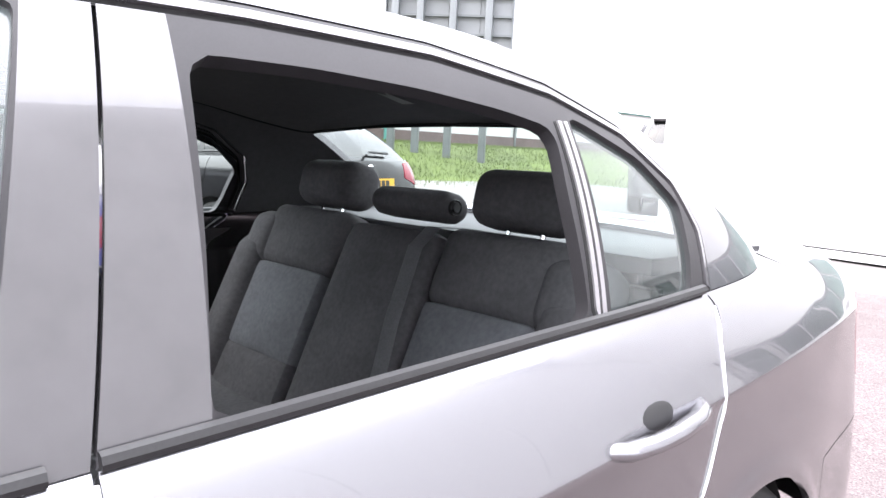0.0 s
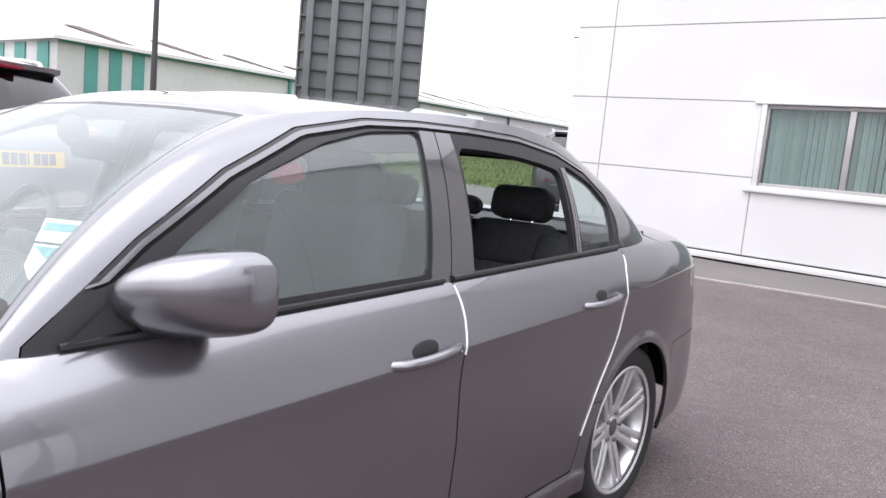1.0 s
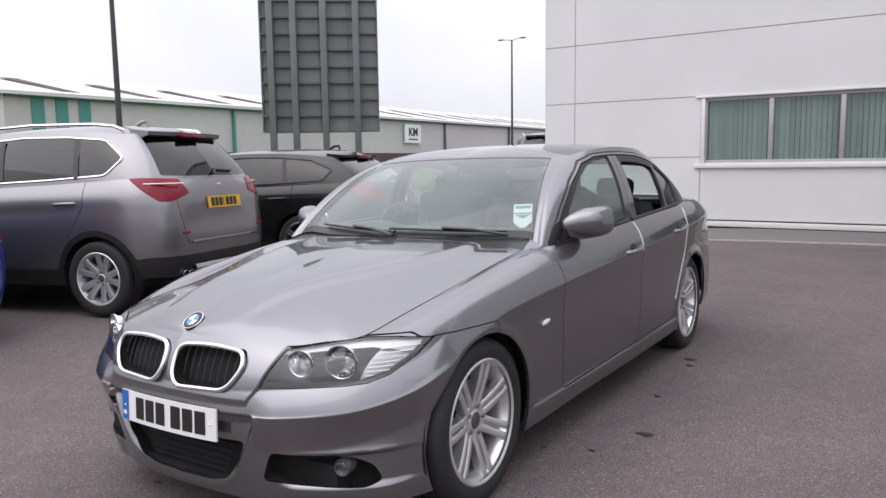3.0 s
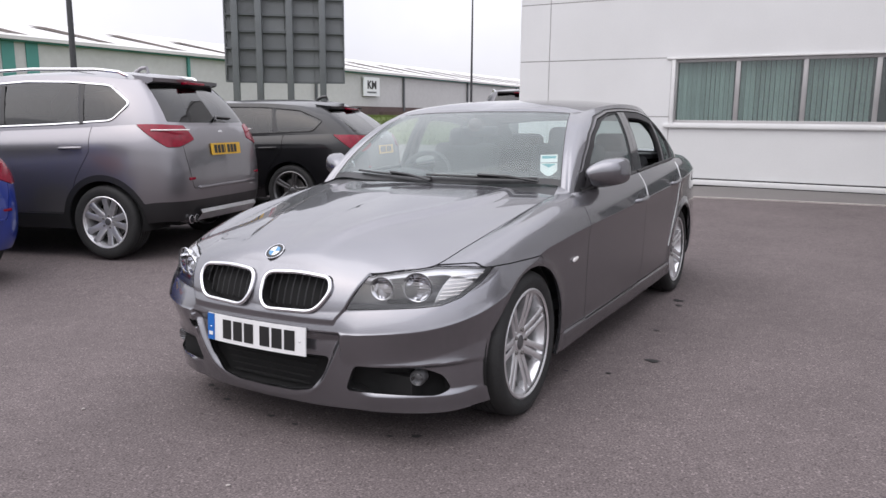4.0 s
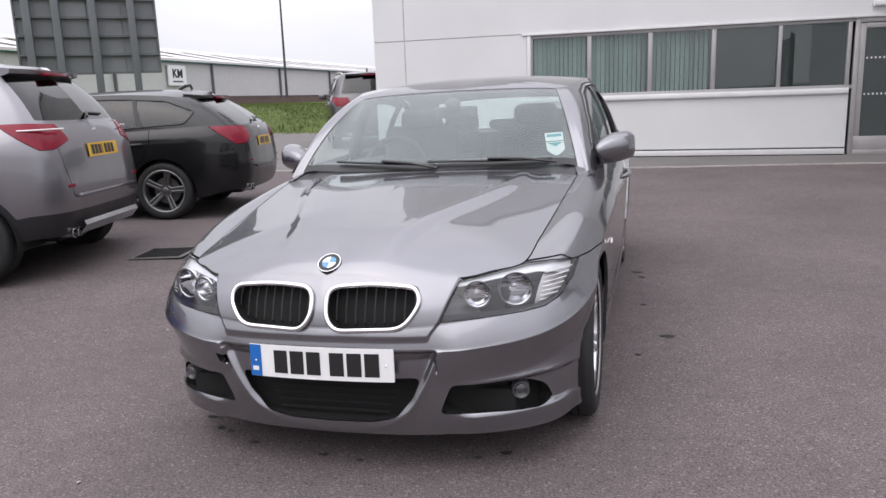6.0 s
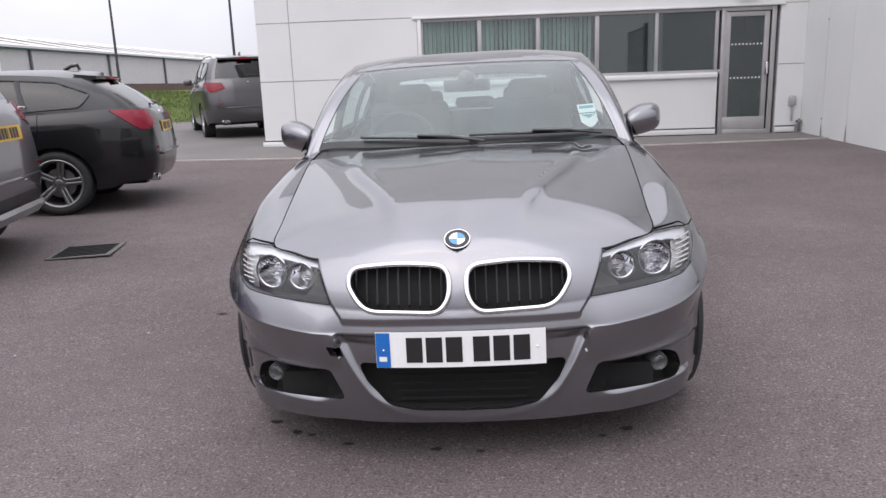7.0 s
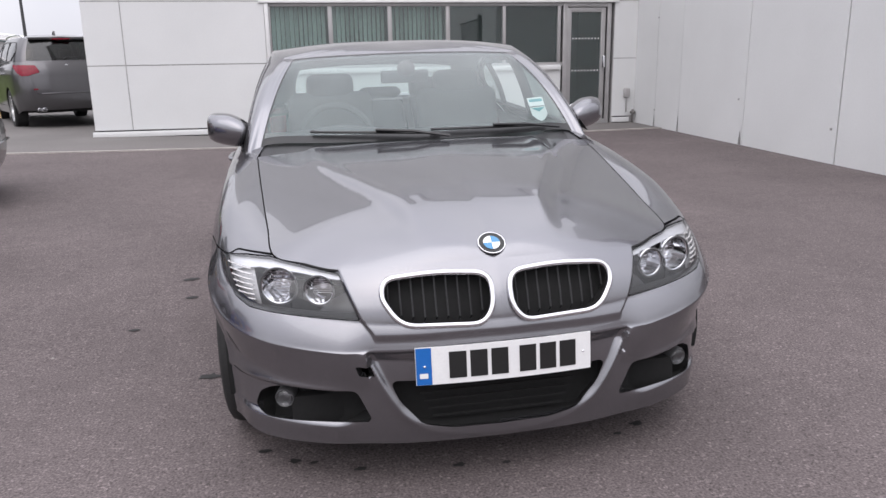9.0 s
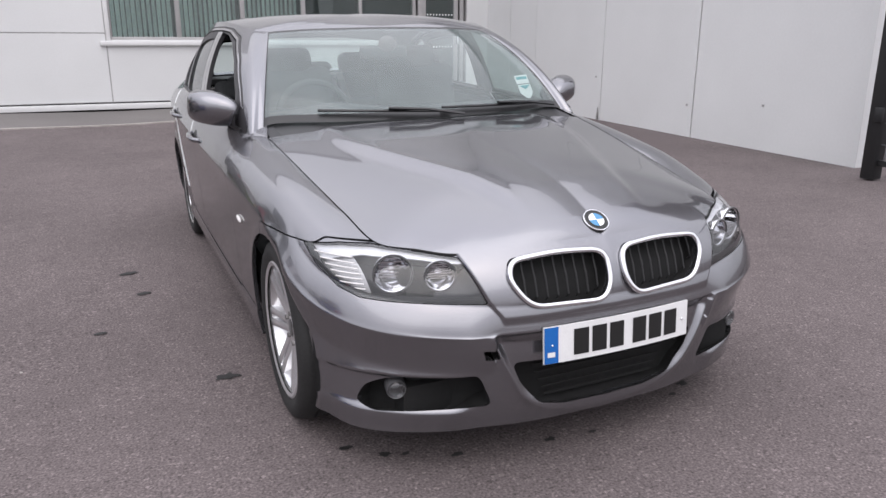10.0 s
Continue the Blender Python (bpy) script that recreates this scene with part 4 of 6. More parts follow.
def trunk_skin(top):
    i0 = np.searchsorted(STATIONS, 16.0)
    edge = top[i0:]
    n = len(edge)
    t = np.linspace(0, 1, n)
    y = 1.87 + (2.385 - 1.87) * t
    z = interp([(1.87, 1.034), (2.0, 1.032), (2.2, 1.022), (2.33, 1.014), (2.385, 1.010)], y)
    return fan_skin(edge, np.stack([0 * y, y, z], 1), 4.0, lambda x, yy: 0.010 * smooth_step(yy, 2.22, 2.33) * smooth_step(x, 0.62, 0.56))


def greenhouse_skin():
    n_s, n_v = 300, 40
    b, r = spline(BELT, n_s), spline(ROOF, n_s)
    f = np.linspace(0, 1, n_v)[None, :, None]
    g = b[:, None] * (1 - f) + r[:, None] * f
    along = np.gradient(b + r, axis=0)
    out = np.cross(along, r - b)
    out /= np.linalg.norm(out, axis=1, keepdims=True)
    u = np.linspace(0, len(BELT) - 1, n_s)
    amount = np.interp(u, [0, 2.5, 4, 6, 9, 11, 13], [0.03, 0.022, 0.022, 0.024, 0.022, 0.02, 0.02])[:, None, None]
    g = g + out[:, None] * amount * 4 * f * (1 - f)
    arc = np.interp(u, [0, 2, 3, 4.6, 6.2, 13], [0.0, 0.012, 0.034, 0.036, 0, 0])[:, None, None]
    g = g + np.array([0.0, -0.55, 0.83]) * arc * 4 * f * (1 - f)
    g[0, :, 0] = g[-1, :, 0] = 0
    s = Skin.grid(g)
    n2 = s.n.reshape(g.shape)
    n2[0, :, 0] = n2[-1, :, 0] = 0
    s.n = (n2 / np.linalg.norm(n2, axis=2, keepdims=True)).reshape(-1, 3)
    return s, r


def roof_skin(ring):
    n = len(ring)
    t = np.linspace(0, 1, n)
    y = np.interp(np.linspace(0, len(ROOF) - 1, n), [0, 3, 6, 10, 13], [-0.155, 0.0, 0.5, 1.3, 1.47])
    z = interp([(-0.155, 1.330), (-0.03, 1.358), (0.1, 1.380), (0.3, 1.397), (0.5, 1.406), (0.75, 1.402), (1.0, 1.385), (1.25, 1.347), (1.47, 1.293)], y)
    return fan_skin(ring, np.stack([0 * y, y, z], 1), 2.6)


def recess(piece, depth, name, mat, parent):
    r = piece.rimmed(depth)
    walls = r.f[len(piece.f):]
    k = len(r.v)
    v = np.vstack([r.v, piece.v - piece.n * depth])
    n = np.vstack([r.n * -1, piece.n])
    faces = [f[::-1] for f in walls] + [[i + k for i in f] for f in piece.f]
    return mesh_object(name, v, faces, mat, parent, n)


def surface_y(skin, x, z):
    near = skin.v[skin.v[:, 1] < -1.4]
    d = np.hypot(near[:, 0] - abs(x), near[:, 2] - z)
    i = np.argsort(d)[:14]
    w = np.exp(-((d[i] / 0.012) ** 2)) + 1e-6
    return float((near[i, 1] * w).sum() / w.sum())


def rounded(poly, r, n=5):
    """Corner points of a polygon replaced by short arcs."""
    out = []
    m = len(poly)
    for i in range(m):
        a, p, b = (np.array(poly[(i + k) % m], float) for k in (-1, 0, 1))
        ra = min(r, 0.45 * np.linalg.norm(a - p), 0.45 * np.linalg.norm(b - p))
        s, e = p + (a - p) / np.linalg.norm(a - p) * ra, p + (b - p) / np.linalg.norm(b - p) * ra
        for t in np.linspace(0, 1, n):
            out.append(tuple((1 - t) ** 2 * s + 2 * t * (1 - t) * p + t**2 * e))
    return out


KIDNEY = rounded([(0.026, 0.681), (0.18, 0.690), (0.330, 0.679), (0.345, 0.632), (0.293, 0.554), (0.06, 0.548), (0.027, 0.59)], 0.058, 9)
HEADLAMP = [(0.457, 0.680), (0.41, 0.569), (0.55, 0.575), (0.66, 0.579), (0.72, 0.585), (0.763, 0.605), (0.795, 0.648), (0.806, 0.690), (0.73, 0.703), (0.652, 0.7065), (0.556, 0.694)]
LOW_INTAKE = rounded([(-0.4, 0.372), (0.325, 0.372), (0.30, 0.31), (0.235, 0.232), (0.15, 0.212), (-0.4, 0.206)], 0.02)
SIDE_INTAKE = rounded([(0.430, 0.344), (0.57, 0.341), (0.665, 0.329), (0.712, 0.300), (0.732, 0.244), (0.70, 0.230), (0.55, 0.238), (0.387, 0.243)], 0.02)

FRONT_DOOR = [(-0.735, 1.2), (-0.735, 0.895), (-0.73, 0.70), (-0.715, 0.45), (-0.69, 0.268), (0.30, 0.278), (0.300, 0.55), (0.283, 0.72), (0.279, 0.78), (0.285, 0.82), (0.297, 0.88), (0.302, 0.955), (0.31, 1.2)]
REAR_DOOR = [(0.31, 1.2), (0.302, 0.955), (0.297, 0.88), (0.285, 0.82), (0.279, 0.78), (0.283, 0.72), (0.300, 0.55), (0.30, 0.278), (0.965, 0.283), (0.99, 0.40), (1.05, 0.53), (1.131, 0.65), (1.168, 0.72), (1.182, 0.79), (1.187, 0.86), (1.213, 0.925), (1.262, 0.975), (1.275, 1.2)]
DLO = [(-0.67, 0.80), (-0.67, 0.918), (-0.475, 1.075), (-0.285, 1.196), (-0.08, 1.290), (0.12, 1.328), (0.30, 1.338), (0.5, 1.340), (0.75, 1.334), (0.98, 1.306), (1.16, 1.256), (1.275, 1.178), (1.305, 1.09), (1.283, 0.995), (1.283, 0.80)]
GLASS_FRONT = rounded([(-0.455, 0.948), (0.222, 0.974), (0.292, 1.312), (0.12, 1.298), (-0.03, 1.262), (-0.22, 1.185), (-0.40, 1.062), (-0.47, 0.995)], 0.02)
GLASS_REAR = rounded([(0.395, 0.966), (0.65, 0.975), (0.928, 0.986), (0.932, 1.15), (0.950, 1.240), (0.85, 1.258), (0.71, 1.273), (0.56, 1.281), (0.424, 1.281)], 0.03, 7)
GLASS_QUARTER = rounded([(0.978, 0.988), (1.212, 0.997), (1.232, 1.04), (1.256, 1.135), (1.175, 1.204), (1.040, 1.251), (1.000, 1.260)], 0.015)


def wheel(name, style, tyre_r, rim_r, width, spokes, mat, mat2=None):
    """Wheel lying on the x axis, outer face towards +x."""
    w = thing(name, "", "")
    bm = bmesh.new()
    h = width / 2
    prof = [(rim_r - 0.012, -h * 0.86), (rim_r + 0.004, -h * 0.93), (rim_r + 0.03, -h), (tyre_r - 0.035, -h * 1.0), (tyre_r - 0.012, -h * 0.9), (tyre_r - 0.003, -h * 0.72)]
    for g in (-0.42, -0.14, 0.14, 0.42):
        prof += [(tyre_r, h * (g - 0.12)), (tyre_r, h * g - 0.004), (tyre_r - 0.007, h * g - 0.003), (tyre_r - 0.007, h * g + 0.003), (tyre_r, h * g + 0.004)]
    prof += [(tyre_r - 0.003, h * 0.72), (tyre_r - 0.012, h * 0.9), (tyre_r - 0.03, h * 0.985), (tyre_r - 0.045, h), (rim_r + 0.03, h), (rim_r + 0.012, h * 0.95), (rim_r - 0.003, h * 0.9), (rim_r - 0.012, h * 0.86)]
    lathe(bm, prof, 64)
    bmesh.ops.recalc_face_normals(bm, faces=bm.faces)
    tyre = part("tyre", bm, RUBBER, w, smooth=True)
    bm = bmesh.new()
    lathe(bm, [(rim_r - 0.012, -h * 0.86), (rim_r - 0.03, -h * 0.6), (rim_r - 0.035, h * 0.5), (rim_r - 0.018, h * 0.80), (rim_r - 0.002, h * 0.86), (rim_r + 0.004, h * 0.92), (rim_r - 0.003, h * 0.95), (rim_r - 0.014, h * 0.90)], 64)
    rim = part("rim", bm, mat, w, smooth=True)
    rng = 2 * math.pi / spokes
    for k in range(spokes):
        a = k * rng
        bm = bmesh.new()
        for sgn in ((-1, 1) if style in ("twin", "fork") else (0,)):
            spread_in, spread_out, wid = (0.0160, 0.0225, 0.0140) if style == "twin" else (0.0, 0.0, 0.03)
            rows = []
            for r, x, half in ((0.045, h * 0.56, wid * 1.15), (0.10, h * 0.66, wid), (0.16, h * 0.76, wid * 0.95), (rim_r - 0.012, h * 0.84, wid * 1.15)):
                if style == "fork":
                    spread_in, spread_out, wid = 0.008, 0.060, 0.0095
                c = sgn * (spread_in + (spread_out - spread_in) * (r - 0.045) / (rim_r - 0.057))
                rows.append([bm.verts.new((xx, c + s2, r)) for xx, s2 in ((x - 0.04, -half * 0.9), (x - 0.004, -half), (x, -half * 0.6), (x, half * 0.6), (x - 0.004, half), (x - 0.04, half * 0.9))])
            for p, q in zip(rows, rows[1:]):
                for j in range(6):
                    bm.faces.new((p[j], p[(j + 1) % 6], q[(j + 1) % 6], q[j]))
            bm.faces.new(rows[0]), bm.faces.new(rows[-1][::-1])
        if style == "twin":
            web = [[bm.verts.new((x - dx, s2, r)) for dx, s2 in ((0.024, -hw), (0.024, hw), (0.038, hw), (0.038, -hw))] for r, x, hw in ((0.06, h * 0.585, 0.014), (0.16, h * 0.75, 0.017), (rim_r - 0.02, h * 0.82, 0.020))]
            for p, q in zip(web, web[1:]):
                for j in range(4):
                    bm.faces.new((p[j], p[(j + 1) % 4], q[(j + 1) % 4], q[j]))
        bmesh.ops.rotate(bm, verts=bm.verts, cent=(0, 0, 0), matrix=Matrix.Rotation(a, 3, "X"))
        bmesh.ops.recalc_face_normals(bm, faces=bm.faces)
        part("spoke", bm, mat, rim, smooth=True)
    bm = bmesh.new()
    lathe(bm, [(0.001, h * 0.60), (0.034, h * 0.60), (0.040, h * 0.56), (0.068, h * 0.585), (0.075, h * 0.54), (0.075, h * 0.2)], 40)
    part("hub", bm, mat, rim, smooth=True)
    bm = bmesh.new()
    lathe(bm, [(0.0005, h * 0.62), (0.030, h * 0.615), (0.034, h * 0.59)], 24)
    part("hub_cap", bm, LAMP_GREY, rim, smooth=True)
    for k in range(5):
        bm = bmesh.new()
        a = 2 * math.pi * k / 5 + 0.3
        bmesh.ops.create_cone(bm, cap_ends=True, segments=8, radius1=0.009, radius2=0.009, depth=0.02, matrix=Matrix.Translation((h * 0.57, 0.055 * math.cos(a), 0.055 * math.sin(a))) @ Matrix.Rotation(math.pi / 2, 4, "Y"))
        part("wheel_bolt", bm, DISC, rim)
    bm = bmesh.new()
    lathe(bm, [(0.06, 0.004), (0.15, 0.004), (0.15, -0.02), (0.06, -0.02)], 40)
    part("brake_disc", bm, DISC, w, smooth=True)
    bm = bmesh.new()
    lathe(bm, [(0.0005, -h * 0.45), (rim_r - 0.03, -h * 0.45)], 32)
    part("inner_barrel", bm, DARK, w)
    return w


def place_wheels(proto, parent, spots):
    """Copies of a wheel as parts of a car: at (x, y, z), outer face outwards."""
    for x, y, z in spots:
        turn = 0 if x > 0 else 180
        c = copy_thing(proto, Matrix())
        c.parent = parent
        c.matrix_parent_inverse = Matrix()
        c.matrix_basis = pose(x, y, z, -14 if x > 0 else -((x * 31 + y * 53) % 51), 0, turn)
        for key in list(c.keys()):
            del c[key]
        kids = list(c.children)
        tyre = next(k for k in kids if k.name.startswith("tyre"))


def emblem(parent, m, r):
    """Plain round badge: dark ring, four blue and white quarters."""
    bm = bmesh.new()
    bmesh.ops.create_cone(bm, cap_ends=True, segments=40, radius1=r, radius2=r * 0.94, depth=0.008)
    ring = part("badge", bm, INK, parent, "round black-rimmed badge with blue and white quarters", smooth=True)
    ring.matrix_local = m
    bm = bmesh.new()
    tube(bm, [(r * 0.97 * math.cos(a), r * 0.97 * math.sin(a), 0.003) for a in np.linspace(0, 2 * math.pi, 40)[:-1]], 0.0022, 6, True)
    part("bezel", bm, CHROME, ring, smooth=True)
    for q in range(4):
        bm = bmesh.new()
        c = bm.verts.new((0, 0, 0.0055))
        arc = [bm.verts.new((0.62 * r * math.cos(a), 0.62 * r * math.sin(a), 0.0055)) for a in np.linspace(q * math.pi / 2, (q + 1) * math.pi / 2, 9)]
        for a, b in zip(arc, arc[1:]):
            bm.faces.new((c, a, b))
        part("quarter", bm, EMBLEM_BLUE if q % 2 == 0 else EMBLEM_WHITE, ring)
    return ring


def number_plate(parent, m, mat, bend=0.0, band=True):
    w, h = 0.52, 0.111
    bm = bmesh.new()
    xs = np.linspace(-w / 2, w / 2, 13)
    rows = [[bm.verts.new((x, bend * x * x + d, z)) for x in xs] for d, z in ((0.0, -h / 2), (0.0, h / 2), (0.006, h / 2), (0.006, -h / 2))]
    for a, b in zip(rows, rows[1:] + rows[:1]):
        for k in range(12):
            bm.faces.new((a[k], a[k + 1], b[k + 1], b[k]))
    bm.faces.new([r[0] for r in rows]), bm.faces.new([r[-1] for r in rows][::-1])
    bmesh.ops.recalc_face_normals(bm, faces=bm.faces)
    plate = part("number_plate", bm, mat, parent, "pressed number plate with dark characters")
    plate.matrix_local = m

    def strip(name, x0, x1, z0, z1, mm, lift=0.0015):
        b2 = bmesh.new()
        px = np.linspace(x0, x1, 4)
        lo = [b2.verts.new((x, bend * x * x - lift, z0)) for x in px]
        hi = [b2.verts.new((x, bend * x * x - lift, z1)) for x in px]
        for k in range(3):
            b2.faces.new((lo[k], lo[k + 1], hi[k + 1], hi[k]))
        part(name, b2, mm, plate)

    if band:
        strip("blue_band", -w / 2 + 0.001, -w / 2 + 0.045, -h / 2 + 0.001, h / 2 - 0.001, PLATE_BLUE)
        strip("mark", -w / 2 + 0.01, -w / 2 + 0.034, -0.035, -0.02, PLATE_WHITE, 0.003)
    x = -0.165 if band else -0.215
    for k in range(6 if band else 7):
        wide = 0.014 if k == 3 and not band else 0.05
        strip("bar", x, x + wide, -0.0395, 0.0395, INK)
        x += wide + (0.011 if k != (2 if band else 3) else 0.033)
    for sx in (-0.235, 0.235):
        b2 = bmesh.new()
        bmesh.ops.create_uvsphere(b2, u_segments=8, v_segments=6, radius=0.004)
        s = part("screw", b2, CHROME, plate)
        s.location = (sx, bend * sx * sx - 0.002, 0)
    return plate


def hero_car():
    car = thing("saloon_car", "grey metallic four-door saloon with open rear window, parked on asphalt", "car")
    skin, top = body_skin()
    full = skin
    # arches
    arch = lambda s: np.where(s.v[:, 0] > 0.55, 0.338 - np.minimum(around_arch(s.v, AXLE_F), around_arch(s.v, AXLE_R)), -1.0)
    skin = skin.keep(arch(skin))
    lamp, skin = skin.split(front(HEADLAMP, 0.004, -1.4), 0.0012)
    kid, skin = skin.split(front(KIDNEY, 0.002, -1.8), 0.0)
    low_in, skin = skin.split(front(LOW_INTAKE, 0.004, -1.8), 0.0)
    side_in, skin = skin.split(front(SIDE_INTAKE, 0.004, -1.7), 0.0)
    f_door, skin = skin.split(side(FRONT_DOOR), 0.0025)
    r_door, skin = skin.split(side(REAR_DOOR), 0.0025)
    nose, skin = skin.split(lambda s: np.maximum(s.v[:, 1] - (-1.30), s.v[:, 2] - (0.694 + 0.02 * smooth_step(s.v[:, 0], 0.8, 0.75) + 0.1 * (s.v[:, 1] < -1.85))), 0.002)
    wing, skin = skin.split(lambda s: np.maximum(s.v[:, 1] + 0.5, 0.275 - s.v[:, 2]), 0.0015)
    sill, skin = skin.split(lambda s: np.maximum(s.v[:, 1] - 1.1, s.v[:, 2] - 0.5), 0.0015)
    tail, skin = skin.split(lambda s: np.maximum(1.74 - s.v[:, 1], s.v[:, 2] - 0.60), 0.0015)
    rear_lamp, skin = skin.split(lambda s: np.maximum(np.maximum(2.02 + 0.35 * (0.9 - s.v[:, 2]) - s.v[:, 1], s.v[:, 2] - 0.90), 0.70 - s.v[:, 2]) + 10 * (s.v[:, 0] < 0.42), 0.002)

    tow, bumper = nose.both().split(lambda s: np.where(s.v[:, 1] < -1.8, sd_poly(s.v[:, [0, 2]], [(-0.428, 0.434), (-0.384, 0.431), (-0.372, 0.398), (-0.417, 0.400)]), 1.0), 0.0)
    bumper.build("front_bumper", PAINT, car, 0.02)
    recess(tow, 0.03, "towing_eye_hole", DARK, car)
    tail.both().build("rear_bumper", PAINT, car, 0.02)
    for s_, sfx in ((1, "l"), (-1, "r")):
        pick = (lambda k: k) if s_ > 0 else (lambda k: k.mirrored())
        pick(wing).build("front_wing", PAINT, car, 0.015)
        pick(sill).build("side_skirt", PAINT, car, 0.02)
        pick(skin).build("rear_quarter", PAINT, car, 0.015)
        pick(rear_lamp).build("tail_lamp", RED_LENS, car, 0.02, "red tail lamp")
    hood = hood_skin(top)
    hood.keep(np.where(hood.v[:, 1] < -0.78, 0.0065 - hood.uv[:, 1], -1)).both().build("bonnet", PAINT, car, 0.014)
    trunk_skin(top).both().build("boot_lid", PAINT, car, 0.014)

    # cabin shell
    gh, ring = greenhouse_skin()
    keys = len(BELT) - 1
    u = lambda s: s.uv[:, 0] * keys
    ws, gh = gh.split(lambda s: np.maximum(u(s) - 2.72, np.maximum(0.0 - s.uv[:, 1], s.uv[:, 1] - 0.985)), 0.0)
    bl, gh = gh.split(lambda s: np.maximum(11.1 - 0.6 * s.uv[:, 1] - u(s), np.maximum(0.05 - s.uv[:, 1], s.uv[:, 1] - 0.985)), 0.0)
    on_door = lambda s: np.maximum(side(DLO)(s), (3.14 - u(s)) * 0.06)
    dlo, gh = gh.split(on_door, 0.001)
    above = lambda s: np.where(s.v[:, 2] > 1.0, on_door(s), -0.03)
    gap, dlo = dlo.split(lambda s: -(above(s) + 0.008), 0.0)
    strip, dlo = dlo.split(lambda s: -(above(s) + 0.017), 0.0)
    seal, dlo = dlo.split(lambda s: -(above(s) + 0.024), 0.0)
    g_f, dlo = dlo.split(side(GLASS_FRONT), 0.0)
    g_r, dlo = dlo.split(side(GLASS_REAR), 0.0)
    g_q, dlo = dlo.split(side(GLASS_QUARTER), 0.0)
    divide = lambda s: s.v[:, 1] - 0.301 - (s.v[:, 2] - 0.95) * 0.14
    fr_f, fr_r = dlo.split(divide, 0.002)
    for pk in (gh, gh.mirrored()):
        pk.build("cabin_side", PAINT, car, 0.02)
    roof = roof_skin(ring)
    roof.both().build("roof", PAINT, car, 0.01)
    lining = roof.moved(-0.014)
    lining.both().build("headliner", HEADLINER, car)
    gh.moved(-0.016).both().build("cabin_lining", HEADLINER, car)
    # drip moulding over the doors
    for flip in (lambda k: k, lambda k: k.mirrored()):
        flip(gap).moved(-0.001).build("drip_channel", TRIM, car, 0.006, "dark channel under the roof edge")
        flip(strip).moved(0.003).build("window_moulding", GLOSS_STRIP, car, 0.008, "shiny dark strip above the windows")
        flip(seal).moved(-0.003).build("door_seal", DARK, car, 0.006, "black rubber door seal")
    # painted corner between wing, bonnet and screen
    ta, tb = spline(TOP, np.linspace(7.9, 10.3, 24)), spline(BELT, np.linspace(2.45, 4.4, 24))
    fv = np.linspace(0, 1, 8)[None, :, None]
    corner = Skin.grid(ta[:, None] * (1 - fv) + (tb[:, None] + (0, 0, 0.001)) * fv)
    for pk in (corner, corner.mirrored()):
        pk.build("scuttle_corner", PAINT, car)
    ta, tb = spline(TOP, np.linspace(13.6, 16.0, 24)), spline(BELT, np.linspace(7.6, 10.25, 24))
    corner = Skin.grid(ta[:, None] * (1 - fv) + (tb[:, None] - (0, 0, 0.002)) * fv)
    row = trunk_skin(top).v.reshape(-1, 44, 3)[0]
    tb = spline(BELT, np.linspace(10.1, 13.0, 44))
    scuttle = Skin.grid(row[:, None] * (1 - fv) + (tb[:, None] + (0, 0.004, -0.001)) * fv)
    for pk in (corner, corner.mirrored()):
        pk.build("rear_deck_corner", PAINT, car)
    scuttle.both().build("rear_scuttle", PAINT, car)

    clear, border = ws.split(lambda s: -np.minimum(np.minimum((2.62 - u(s)) * 0.3, s.uv[:, 1] - 0.06), 0.955 - s.uv[:, 1]), 0.0)
    screen = clear.both().build("windscreen", SCREEN, car)
    screen.visible_shadow = False
    border.both().build("screen_surround", TRIM, car)
    back = bl.both().build("rear_window", GLASS, car)
    back.visible_shadow = False

    for s_ in (1, -1):
        pick = (lambda k: k) if s_ > 0 else (lambda k: k.mirrored())
        for nm, skin_part, frame_part, panes in (("front_door", f_door, fr_f, (("glass", g_f),)), ("rear_door", r_door, fr_r, (("glass", g_r), ("quarter_glass", g_q)))):
            d = pick(skin_part).build(nm, PAINT, car, 0.016, "grey metallic door with its rear window wound down" if nm == "rear_door" and s_ > 0 else "")
            cover, rest = frame_part.split((lambda s: 0.226 + (s.v[:, 2] - 0.95) * 0.19 - s.v[:, 1]) if nm == "front_door" else (lambda s: s.v[:, 1] - 0.396 - (s.v[:, 2] - 0.95) * 0.05), 0.0)
            pick(rest).build("window_frame", FRAME_BLACK, d, 0.02)
            if nm == "rear_door":
                # bright channel between the two panes, and the lip round the opening
                for k0, mat_, lift in ((0.934, DARK, 0.001), (0.940, DIVIDER, 0.004), (0.949, DARK, 0.001), (0.955, DIVIDER, 0.004)):
                    wide = 0.009 if mat_ is DIVIDER else 0.006
                    lean = lambda s, k=k0: s.v[:, 1] - k - 0.09 * np.maximum(s.v[:, 2] - 1.0, 0) ** 1.0
                    piece = rest.keep(np.maximum(-lean(rest), np.maximum(0.99 - rest.v[:, 2], side(GLASS_REAR)(rest) * -1)))
                    piece = piece.keep(lean(piece) - wide)
                    pick(piece.keep(piece.v[:, 2] - 1.25)).moved(lift).build("glass_channel", mat_, d, 0.004)
            pick(cover).build("pillar_cover", SATIN, d, 0.02, "gloss black pillar cover")
            for pn, pane in panes:
                wound_down = (nm == "rear_door" and s_ > 0 and pn == "glass") or (nm == "front_door" and s_ < 0)
                if not wound_down:
                    p = pick(pane).moved(-0.008).build(pn, MISTED if nm == "front_door" else GLASS, d)
                    p.visible_shadow = False
            # inner trim
            inner = pick(skin_part).moved(-0.06)
            inner.build("inner_trim", CABIN, d)
